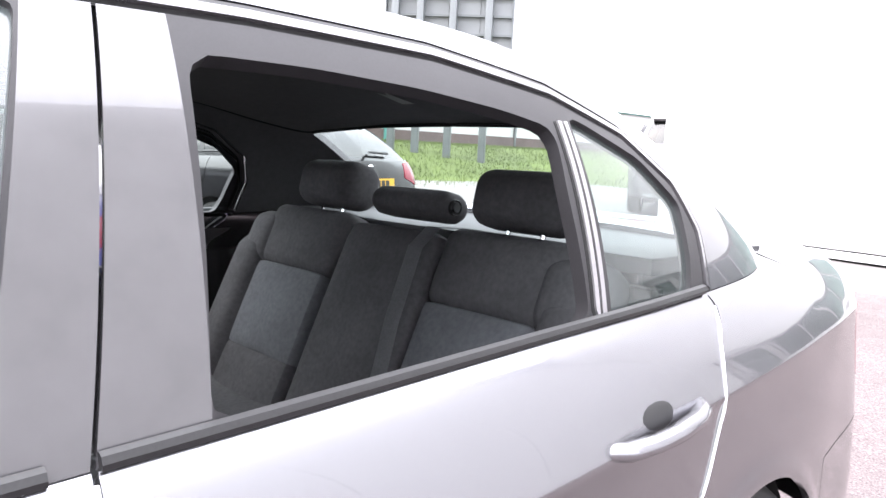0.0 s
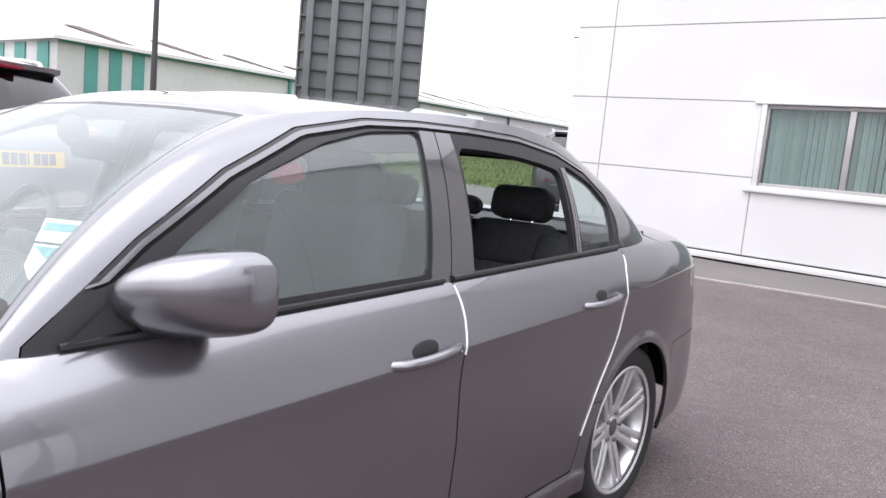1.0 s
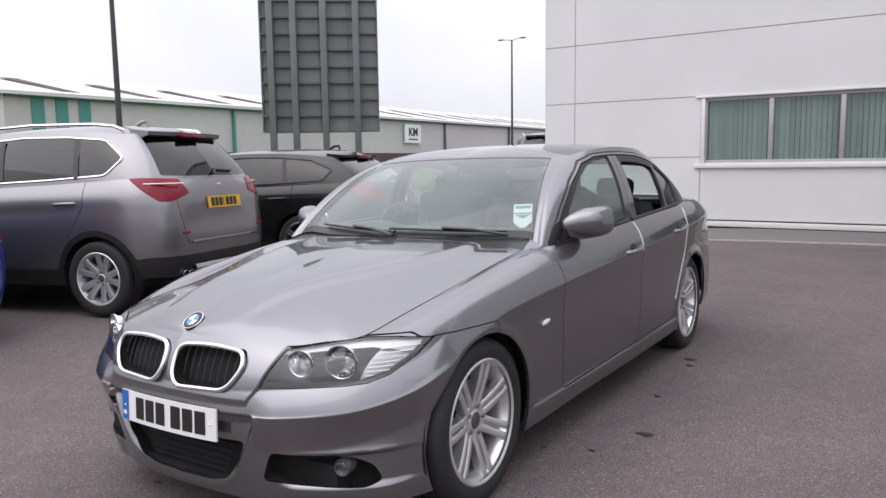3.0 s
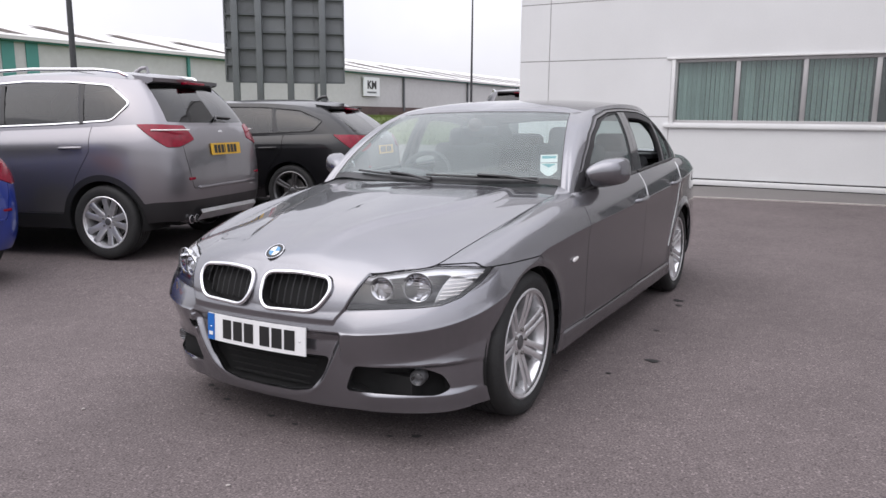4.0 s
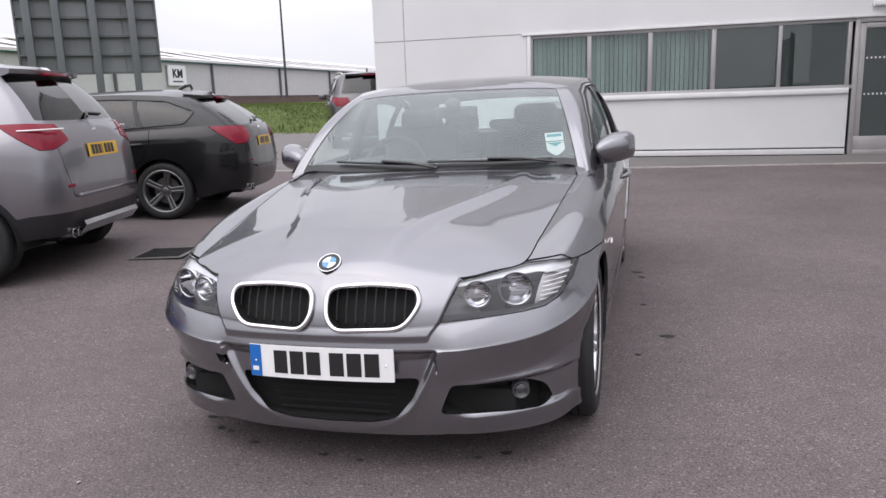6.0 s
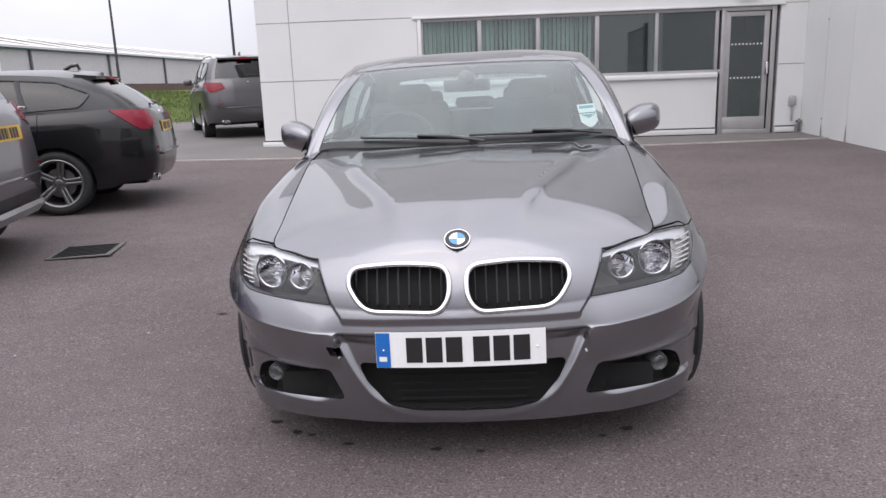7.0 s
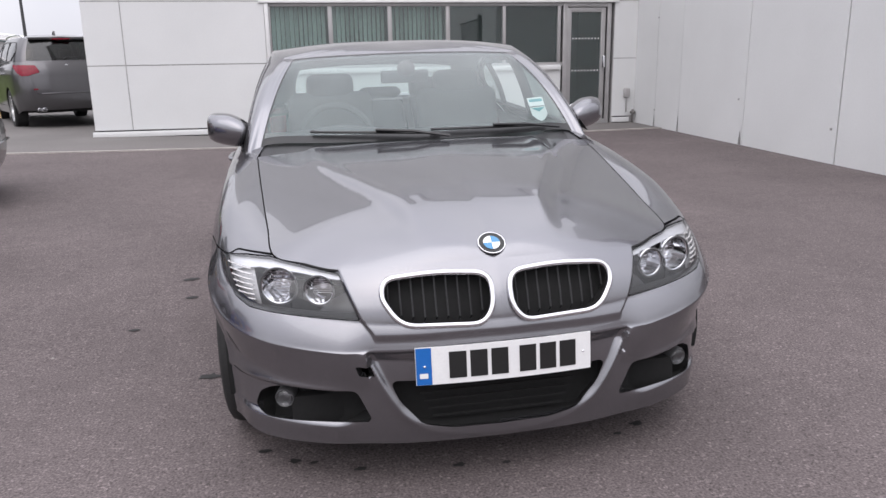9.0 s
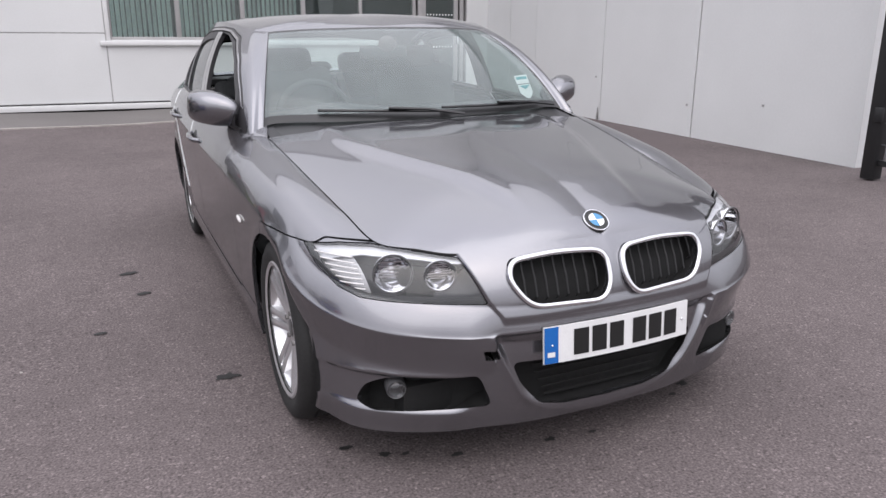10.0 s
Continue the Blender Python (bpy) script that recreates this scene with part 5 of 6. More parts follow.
            # belt seal
            b = bmesh.new()
            y0, y1 = (-0.62, 0.296) if nm == "front_door" else (0.305, 1.27)
            bx = spline(BELT, 200)
            sel = bx[(bx[:, 1] > y0) & (bx[:, 1] < y1) & (bx[:, 0] > 0.7)]
            tube(b, [(s_ * (x + 0.001), y, z + 0.006) for x, y, z in sel], 0.0085, 8)
            part("belt_seal", b, TRIM, d, smooth=True)
            # white tube paints in the bright glint along the trailing edge
            b = bmesh.new()
            edge = [(0.303, 0.945), (0.298, 0.88), (0.286, 0.82), (0.281, 0.79)] if nm == "front_door" else [(1.258, 0.972), (1.213, 0.926), (1.188, 0.865), (1.183, 0.79), (1.168, 0.72), (1.131, 0.652), (1.05, 0.532), (0.99, 0.402)]
            flanks = full.v[full.v[:, 0] > 0.7]
            line = spline([(0, yy, zz) for yy, zz in edge], 24)
            pts = []
            for _, yy, zz in line:
                dd = np.hypot(flanks[:, 1] - yy, flanks[:, 2] - zz)
                i = np.argsort(dd)[:6]
                pts.append((s_ * (float(flanks[i, 0].mean()) + 0.001), yy - 0.003, zz))
            tube(b, pts, 0.0028, 6)
            part("edge_guard", b, PAPER, d, "door edge with its bright glint painted white", smooth=True)
            # handle: bar, and a raised black oval painting in the shaded bowl
            hy, hz = (0.142, 0.806) if nm == "front_door" else (0.995, 0.846)
            xs = float(np.interp(hy, [k[1] for k in CREASE[10:16]], [k[0] for k in CREASE[10:16]]))
            b = bmesh.new()
            tube(b, [(s_ * (xs + 0.0), hy - 0.112, hz - 0.006), (s_ * (xs + 0.022), hy - 0.095, hz - 0.003), (s_ * (xs + 0.031), hy - 0.05, hz - 0.001), (s_ * (xs + 0.034), hy, hz + 0.002), (s_ * (xs + 0.030), hy + 0.06, hz + 0.006), (s_ * (xs + 0.020), hy + 0.095, hz + 0.008), (s_ * (xs - 0.004), hy + 0.118, hz + 0.010)], 0.0145, 12, flat=0.85)
            part("handle", b, PAINT, d, "body-coloured pull handle", smooth=True)
            b = bmesh.new()
            bmesh.ops.create_uvsphere(b, u_segments=24, v_segments=12, radius=1, matrix=Matrix.Translation((s_ * (xs + 0.004), hy + 0.0, hz + 0.008)) @ pose(0, 0, 0, 0, -s_ * 12, 0) @ Matrix.Diagonal((0.006, 0.058, 0.030, 1)))
            part("handle_bowl", b, TRIM, d, smooth=True)

    # nose: kidneys, intakes, lamps
    for s_ in (1, -1):
        pick = (lambda k: k) if s_ > 0 else (lambda k: k.mirrored())
        grille = recess(pick(kid), 0.05, "kidney_grille", DARK, car)
        grille["label"] = "black slatted grille in a chrome frame"
        b = bmesh.new()
        ring = np.array([(s_ * x, surface_y(full, x, z) - 0.009, z) for x, z in KIDNEY])
        step = np.concatenate([[0], np.cumsum(np.linalg.norm(np.roll(ring, -1, 0) - ring, axis=1))])
        at = np.linspace(0, step[-1], 97)[:-1]
        loop = np.stack([np.interp(at, step, np.append(ring[:, k], ring[0, k])) for k in range(3)], 1)
        for _ in range(4):
            loop = (np.roll(loop, 1, 0) + 2 * loop + np.roll(loop, -1, 0)) / 4
        terms = np.stack([np.ones(len(loop)), loop[:, 0], loop[:, 2], loop[:, 0] ** 2], 1)
        loop[:, 1] = terms @ np.linalg.lstsq(terms, loop[:, 1], rcond=None)[0] - 0.002
        tube(b, [tuple(p) for p in loop], 0.0088, 10, True)
        part("chrome_frame", b, CHROME, grille, smooth=True)
        for k in range(9):
            x = 0.052 + k * 0.0335
            zs = np.linspace(0.53, 0.70, 60)
            ins = [z for z in zs if sd_poly(np.array([[x, z]]), KIDNEY)[0] < 0]
            if len(ins) > 2:
                b = bmesh.new()
                za, zb = ins[0], ins[-1]
                ya, yb = surface_y(full, x, za) + 0.008, surface_y(full, x, zb) + 0.008
                tube(b, [(s_ * x, ya + 0.030, za), (s_ * x, ya + 0.02, za + 0.012), (s_ * x, (ya + yb) / 2 + 0.008, (za + zb) / 2), (s_ * x, yb + 0.004, zb - 0.012), (s_ * x, yb + 0.012, zb)], 0.0026, 6)
                part("slat", b, TRIM, grille, smooth=True)
        intake = recess(pick(side_in), 0.07, "side_intake", DARK, car)
        b = bmesh.new()
        lathe(b, [(0.0005, -0.030), (0.012, -0.028), (0.020, -0.014), (0.024, 0.0), (0.027, 0.002), (0.030, -0.006), (0.030, -0.05)], 28)
        fog = part("fog_lamp", b, LAMP_GREY, intake, "round clear fog lamp", smooth=True)
        fog.matrix_local = pose(s_ * 0.640, -1.945, 0.298, 0, 0, -90 + s_ * 12)
        b = bmesh.new()
        bmesh.ops.create_uvsphere(b, u_segments=20, v_segments=10, radius=1, matrix=Matrix.Diagonal((0.008, 0.024, 0.024, 1)))
        part("lens", b, LENS, fog, smooth=True)

        head = recess(pick(lamp), 0.085, "headlamp", LAMP_GREY, car)
        head["label"] = "clear twin-round headlamp with white indicator"
        lens = pick(lamp).build("lens", LENS, head)
        lens.visible_shadow = False
        for cx, cz, r in ((0.628, 0.643, 0.052), (0.512, 0.640, 0.040)):
            cy = surface_y(full, cx, cz) + 0.012
            b = bmesh.new()
            lathe(b, [(r + 0.006, -0.004), (r + 0.004, 0.003), (r, 0.0), (r * 0.95, -0.02), (r * 0.72, -0.05), (r * 0.4, -0.066), (0.012, -0.070), (0.010, -0.045), (0.0005, -0.043)], 36)
            bowl = part("reflector", b, REFLECTOR, head, "round chrome reflector bowl", smooth=True)
            bowl.matrix_local = pose(s_ * cx, cy, cz, 0, 0, -90 + s_ * 16)
            b = bmesh.new()
            for k in range(7):
                zz = -r + 0.02 + k * (2 * r - 0.04) / 6
                ww = math.sqrt(max(r * r - zz * zz, 0)) * 0.72
                boxes(b, [(-0.046, -ww, zz - 0.0015, -0.042, ww, zz + 0.0015)])
            part("flute", b, CHROME, bowl)
            b = bmesh.new()
            tube(b, [(0.004, (r + 0.004) * math.cos(a), (r + 0.004) * math.sin(a)) for a in np.linspace(0, 2 * math.pi, 36)[:-1]], 0.003, 6, True)
            part("bezel_ring", b, LAMP_GREY, bowl, smooth=True)
        # indicator at the outer end: pale panel with fine ribs
        panel, _ = lamp.split(front([(0.694, 0.565), (0.70, 0.60), (0.715, 0.69), (0.95, 0.70), (0.95, 0.50)], 0.0, -1.4), 0.0)
        pick(panel).moved(-0.022).build("indicator", INDICATOR, head, 0.0, "pale ribbed indicator")
        for k in range(7):
            z = 0.600 + k * 0.0128
            xa, xb = 0.702 + 0.002 * k, 0.748 + 0.0072 * k
            b = bmesh.new()
            tube(b, [(s_ * x, surface_y(full, x, z) + 0.012, z) for x in np.linspace(xa, xb, 6)], 0.0032, 6, flat=0.75)
            part("indicator_rib", b, WHITE_LENS, head, smooth=True)
        brow, _ = lamp.split(front([(0.44, 0.672), (0.55, 0.684), (0.62, 0.690), (0.69, 0.692), (0.74, 0.682), (0.785, 0.664), (0.84, 0.66), (0.84, 0.74), (0.44, 0.74)], 0.0, -1.4), 0.0)
        pick(brow).moved(-0.012).build("lamp_brow", BROW, head, 0.004, "pale satin strip along the top of the lamp")
        edge, _ = lamp.split(front([(0.38, 0.50), (0.38, 0.60), (0.425, 0.588), (0.70, 0.592), (0.757, 0.613), (0.787, 0.650), (0.795, 0.70), (0.86, 0.70), (0.86, 0.50)], 0.0, -1.4), 0.0)
        pick(edge).moved(-0.004).build("lamp_seal", TRIM, head, 0.004, "dark border of the lamp")
        # wing repeater
        b = bmesh.new()
        bmesh.ops.create_uvsphere(b, u_segments=20, v_segments=10, radius=1, matrix=Matrix.Translation((s_ * 0.888, -0.905, 0.612)) @ pose(0, 0, 0, 7, 0, 0) @ Matrix.Diagonal((0.008, 0.040, 0.011, 1)))
        part("side_repeater", b, WHITE_LENS, car, "white side indicator", smooth=True)

    recess(low_in.both(), 0.06, "lower_intake", DARK, car)
    b = bmesh.new()
    for j in range(5):
        boxes(b, [(-0.25 + 0.012 * (4 - j), -2.052, 0.235 + j * 0.026, 0.25 - 0.012 * (4 - j), -2.046, 0.240 + j * 0.026)])
    part("intake_mesh", b, DARK, car)
    number_plate(car, pose(0, -2.148, 0.436, -3), PLATE_WHITE, 0.22)
    emblem(car, pose(0, -1.995, 0.744, 36, 0, 0), 0.041)

    # dark tube paints in the shaded shut gap along the bonnet's front edge
    b = bmesh.new()
    tube(b, [(x, y - 0.001, z) for x, y, z in spline([(-k[0], k[1], k[2]) for k in TOP[3:0:-1]] + TOP[:4], 60)], 0.0042, 6)
    part("bonnet_seal", b, DARK, car, smooth=True)

    # cowl, wipers
    b = bmesh.new()
    front_line, back_line = [], []
    for x in np.linspace(-0.72, 0.72, 25):
        front_line.append(b.verts.new((x, -0.925 + 0.16 * (x / 0.72) ** 2 * 1.0, 0.922 - 0.02 * (x / 0.72) ** 2)))
        back_line.append(b.verts.new((x, -0.83 + 0.25 * (abs(x) / 0.72) ** 2, 0.944)))
    for k in range(24):
        b.faces.new((front_line[k], front_line[k + 1], back_line[k + 1], back_line[k]))
    part("cowl_panel", b, TRIM, car, smooth=True)

    def on_screen(x, v_):
        r0, r1 = spline(BELT, 60), spline(ROOF, 60)
        sel = np.array([(r0[k] * (1 - v_) + r1[k] * v_) for k in range(14)])
        y = np.interp(abs(x), sel[:, 0], sel[:, 1])
        z = np.interp(abs(x), sel[:, 0], sel[:, 2])
        return Vector((x, y - 0.028 * v_ * 4 * (1 - v_) - 0.018, z + 0.014))

    for xa, xb, va, vb in ((-0.50, 0.06, 0.085, 0.035), (0.02, 0.60, 0.07, 0.04)):
        b = bmesh.new()
        tube(b, [on_screen(xa + (xb - xa) * t, va + (vb - va) * t) for t in np.linspace(0, 1, 12)], 0.009, 6, flat=0.7)
        wiper = part("wiper", b, TRIM, car, smooth=True)
        b = bmesh.new()
        mid = on_screen((xa + xb) / 2, (va + vb) / 2) + Vector((0, -0.008, 0.012))
        end = on_screen(xb, vb) + Vector((0.03, -0.06, -0.01))
        tube(b, [mid, (mid + end) / 2 + Vector((0, -0.006, 0.008)), end], 0.011, 6, flat=0.6)
        part("wiper_arm", b, TRIM, wiper, smooth=True)

    # door mirrors
    for s_ in (1, -1):
        b = bmesh.new()
        bmesh.ops.create_uvsphere(b, u_segments=40, v_segments=24, radius=1)
        for v in b.verts:
            x, y, z = v.co
            sx, sz = math.copysign(abs(x) ** 0.52, x), math.copysign(abs(z) ** 0.56, z)
            depth = (0.115 if y < 0 else 0.03) * (1 - 0.45 * max(0, -sz - 0.15))
            up = 0.086 * sz * (1 - 0.42 * max(0, -sx) ** 1.3) if sz > 0 else 0.066 * sz * (1 - 0.15 * max(0, sx))
            v.co = (s_ * (0.876 + 0.106 * sx), -0.405 + depth * y + 0.050 * sx, 0.984 + up + 0.010 * sx)
        if s_ < 0:
            bmesh.ops.reverse_faces(b, faces=b.faces)
        mir = part("door_mirror", b, PAINT, car, "grey metallic door mirror", smooth=True)
        b = bmesh.new()
        bmesh.ops.create_uvsphere(b, u_segments=24, v_segments=12, radius=1, matrix=Matrix.Translation((s_ * 0.879, -0.371, 0.988)) @ Matrix.Diagonal((0.085, 0.014, 0.062, 1)))
        part("mirror_glass", b, CHROME, mir, smooth=True)
        b = bmesh.new()
        tube(b, [(s_ * 0.79, -0.47, 0.935), (s_ * 0.825, -0.46, 0.935), (s_ * 0.85, -0.44, 0.937), (s_ * 0.885, -0.415, 0.944)], 0.028, 10, flat=0.5)
        part("mirror_foot", b, TRIM, mir, smooth=True)
        b = bmesh.new()
        tri = [(-0.62, 0.925), (-0.46, 0.942), (-0.47, 1.03)]
        v = [b.verts.new((s_ * (0.825 - (z - 0.93) * 0.3), y, z)) for y, z in tri]
        b.faces.new(v if s_ > 0 else v[::-1])
        part("mirror_sail", b, TRIM, mir)

    # aerial fin
    b = bmesh.new()
    rows = [[b.verts.new((s2 * w, y, z)) for s2 in (-1, 1)] for y, z, w in ((1.12, 1.362, 0.008), (1.24, 1.398, 0.014), (1.30, 1.415, 0.006), (1.315, 1.318, 0.022))]
    for p, q in zip(rows, rows[1:] + rows[:1]):
        b.faces.new((p[0], p[1], q[1], q[0]))
    b.faces.new([r[0] for r in rows]), b.faces.new([r[1] for r in rows][::-1])
    bmesh.ops.recalc_face_normals(b, faces=b.faces)
    part("aerial_fin", b, TRIM, car)

    # underbody and wheel houses
    b = bmesh.new()
    boxes(b, [(-0.62, -1.95, 0.19, 0.62, 2.2, 0.30)])
    part("underbody", b, DARK, car)
    box("floor_tray", (-0.80, -0.98, 0.186, 0.80, 0.98, 0.26), DARK, car)
    # the nose box is added unseen, to block light through the intakes
    box("engine_block", (-0.60, -1.93, 0.30, 0.60, -0.98, 0.64), DARK, car, 0.02)
    box("boot_well", (-0.60, 1.44, 0.30, 0.60, 2.2, 0.60), DARK, car, 0.02)
    for s_ in (1, -1):
        for y0 in (AXLE_F, AXLE_R):
            b = bmesh.new()
            arcs = []
            for a in np.linspace(-0.25, math.pi + 0.25, 26):
                arcs.append([b.verts.new((s_ * x, y0 + 0.352 * math.cos(a), HUB_Z + 0.352 * math.sin(a))) for x in (0.60, 0.825)])
            for p, q in zip(arcs, arcs[1:]):
                b.faces.new((p[0], p[1], q[1], q[0]))
            part("wheel_house", b, DARK, car)
    proto = wheel("wheel", "twin", TYRE_R, 0.236, 0.225, 7, ALLOY)
    place_wheels(proto, car, [(s_ * (0.748 if y0 < 0 else 0.755), y0, HUB_Z) for y0 in (AXLE_F, AXLE_R) for s_ in (1, -1)])
    for k in list(proto.children_recursive) + [proto]:
        bpy.data.objects.remove(k)
    cabin(car)
    return car


def cushion(name, size, at, mat, parent, bevel=0.04, turn=None, label="", puff=0.012):
    """A padded block: rounded edges and gently swelling faces."""
    b = bmesh.new()
    bmesh.ops.create_cube(b, size=2)
    bmesh.ops.subdivide_edges(b, edges=b.edges[:], cuts=11, use_grid_fill=True)
    half = Vector(size) / 2
    r = min(bevel, min(half) * 0.95)
    for v in b.verts:
        u = v.co.copy()
        p = Vector([u[k] * half[k] for k in range(3)])
        q = Vector([max(-half[k] + r, min(half[k] - r, p[k])) for k in range(3)])
        d = (p - q).normalized() if (p - q).length > 1e-6 else Vector()
        swell = puff * (1 - u.x**2 * 0.8) * (1 - u.z**2 * 0.8)
        v.co = q + d * r + Vector((0, math.copysign(swell, u.y) * min(1, abs(u.y)), 0))
    ob = part(name, b, mat, parent, label, smooth=True)
    ob.matrix_local = Matrix.Translation(at) @ (turn or Matrix())
    return ob


def cabin(car):
    # floor, dash, shelf
    box("cabin_floor", (-0.72, -0.75, 0.262, 0.72, 1.0, 0.30), CABIN, car)
    b = bmesh.new()
    prof = [(-0.86, 0.90), (-0.60, 0.955), (-0.45, 0.965), (-0.33, 0.93), (-0.28, 0.86), (-0.33, 0.72), (-0.42, 0.55), (-0.86, 0.45)]
    rows = []
    for x in np.linspace(-0.72, 0.72, 17):
        hump = 0.03 * math.exp(-(((x + 0.36) / 0.16) ** 2))
        rows.append([b.verts.new((x, y + 0.06 * (x / 0.72) ** 2, z + (hump if 0 < k < 4 else 0))) for k, (y, z) in enumerate(prof)])
    for p, q in zip(rows, rows[1:]):
        for k in range(len(prof) - 1):
            b.faces.new((p[k], q[k], q[k + 1], p[k + 1]))
    bmesh.ops.recalc_face_normals(b, faces=b.faces)
    part("dashboard", b, CABIN, car, smooth=True)
    # steering wheel on the right-hand side of the car
    b = bmesh.new()
    tube(b, [(0.185 * math.cos(a), 0.185 * math.sin(a), 0) for a in np.linspace(0, 2 * math.pi, 40)[:-1]], 0.017, 8, True)
    sw = part("steering_wheel", b, CABIN, car, smooth=True)
    sw.matrix_local = pose(-0.37, -0.22, 0.90, 68, 0, 0)
    b = round_box(bmesh.new(), (0.17, 0.13, 0.06), (0, -0.01, -0.02), 0.025)
    boxes(b, [(-0.17, -0.02, -0.02, 0.17, 0.025, -0.005), (-0.02, -0.17, -0.02, 0.02, 0.0, -0.005)])
    part("steering_hub", b, CABIN, sw, smooth=True)
    # inner mirror
    b = round_box(bmesh.new(), (0.25, 0.03, 0.065), (0, 0, 0), 0.014)
    im = part("inner_mirror", b, CABIN, car, smooth=True)
    im.matrix_local = pose(0, -0.17, 1.205, 12)
    b = bmesh.new()
    bmesh.ops.create_uvsphere(b, u_segments=20, v_segments=12, radius=1, matrix=Matrix.Translation((0, -0.05, 0.052)) @ Matrix.Diagonal((0.046, 0.035, 0.040, 1)))
    part("mirror_stem", b, POD, im, "brown sensor pod", smooth=True)
    # front seats
    for x in (0.37, -0.37):
        seat = cushion("front_seat", (0.50, 0.50, 0.16), (x, 0.08, 0.50), CLOTH, car, 0.06, pose(0, 0, 0, 8))
        cushion("backrest", (0.48, 0.13, 0.54), (0, 0.28, 0.32), CLOTH, seat, 0.05, pose(0, 0, 0, -20))
        cushion("headrest", (0.27, 0.10, 0.17), (0, 0.375, 0.595), CLOTH, seat, 0.045, pose(0, 0, 0, -16))
    # rear bench
    bench = cushion("rear_bench", (1.34, 0.56, 0.16), (0, 0.90, 0.45), CLOTH, car, 0.06, pose(0, 0, 0, 8))
    level = (Matrix.Translation((0, 0.90, 0.45)) @ pose(0, 0, 0, 8)).inverted()
    tilt = level.to_3x3().to_4x4() @ pose(0, 0, 0, -24)
    nod = level.to_3x3().to_4x4() @ pose(0, 0, 0, -14)

    def at(x, y, z):
        return level @ Vector((x, y, z))

    def back_panel(name, x, w, z0, z1, mat, lift, bev=0.03):
        h = z1 - z0
        mid = (z0 + z1) / 2
        return cushion(name, (w, 0.13, h / math.cos(math.radians(24))), at(x, 1.09 + 0.445 * (mid - 0.45) - lift, mid), mat, bench, bev, tilt)

    for x in (0.36, -0.36):
        out_ = math.copysign(1, x)
        back_panel("backrest_top", x + 0.01 * out_, 0.37, 0.845, 1.02, CLOTH, 0.0, 0.035)
        back_panel("backrest_middle", x, 0.32, 0.625, 0.855, CLOTH_MID, 0.004, 0.014)
        back_panel("backrest_low", x, 0.32, 0.46, 0.632, CLOTH, 0.004, 0.014)
        back_panel("bolster", x + 0.225 * out_, 0.15, 0.46, 0.93, CLOTH, 0.022, 0.05)
        back_panel("bolster_top", x + 0.20 * out_, 0.16, 0.84, 1.00, CLOTH, 0.008, 0.05)
        cushion("headrest", (0.255, 0.12, 0.132), at(x - 0.008 * out_, 1.365, 1.102), CLOTH, bench, 0.042, nod)
        for dx in (-0.05, 0.05):
            b = bmesh.new()
            tube(b, [at(x + dx, 1.345, 0.98), at(x + dx, 1.36, 1.08)], 0.006, 6)
            part("headrest_post", b, CHROME, bench, smooth=True)
    back_panel("centre_back", 0.0, 0.34, 0.46, 1.0, CLOTH, 0.002, 0.03)
    rest = cushion("centre_headrest", (0.285, 0.10, 0.075), at(0.01, 1.350, 1.074), CLOTH, bench, 0.036, nod)
    b = bmesh.new()
    lathe(b, [(0.0005, 0.006), (0.011, 0.006), (0.013, 0.003), (0.013, 0.0), (0.016, 0.0), (0.018, 0.003), (0.020, 0.0), (0.020, -0.01)], 20)
    knob = part("release_button", b, CABIN, rest, "round black button", smooth=True)
    knob.matrix_local = pose(0.143, -0.01, 0.0)
    # belts lying over the back
    for x in (0.185,):
        b = bmesh.new()
        pts = [(x + 0.005, 1.42, 1.02), (x, 1.278, 1.032), (x - 0.004, 1.228, 0.99), (x + 0.015, 1.152, 0.84), (x + 0.045, 1.08, 0.68), (x + 0.065, 1.01, 0.53)]
        rows = [[b.verts.new((p[0] + d, p[1] - 0.034, p[2] + 0.006)) for d in (-0.024, 0.024)] for p in pts]
        for p, q in zip(rows, rows[1:]):
            b.faces.new((p[0], p[1], q[1], q[0]))
        bmesh.ops.solidify(b, geom=b.faces[:], thickness=0.003)
        part("seat_belt", b, WEBBING, car, "grey webbing seat belt over the bench")
    b = bmesh.new()
    boxes(b, [(-0.66, 1.37, 0.985, 0.66, 1.84, 1.018)])
    part("parcel_shelf", b, CABIN, car)
    b = bmesh.new()
    boxes(b, [(-0.66, 1.38, 0.3, 0.66, 1.42, 0.955)])
    part("bench_backing", b, DARK, car)


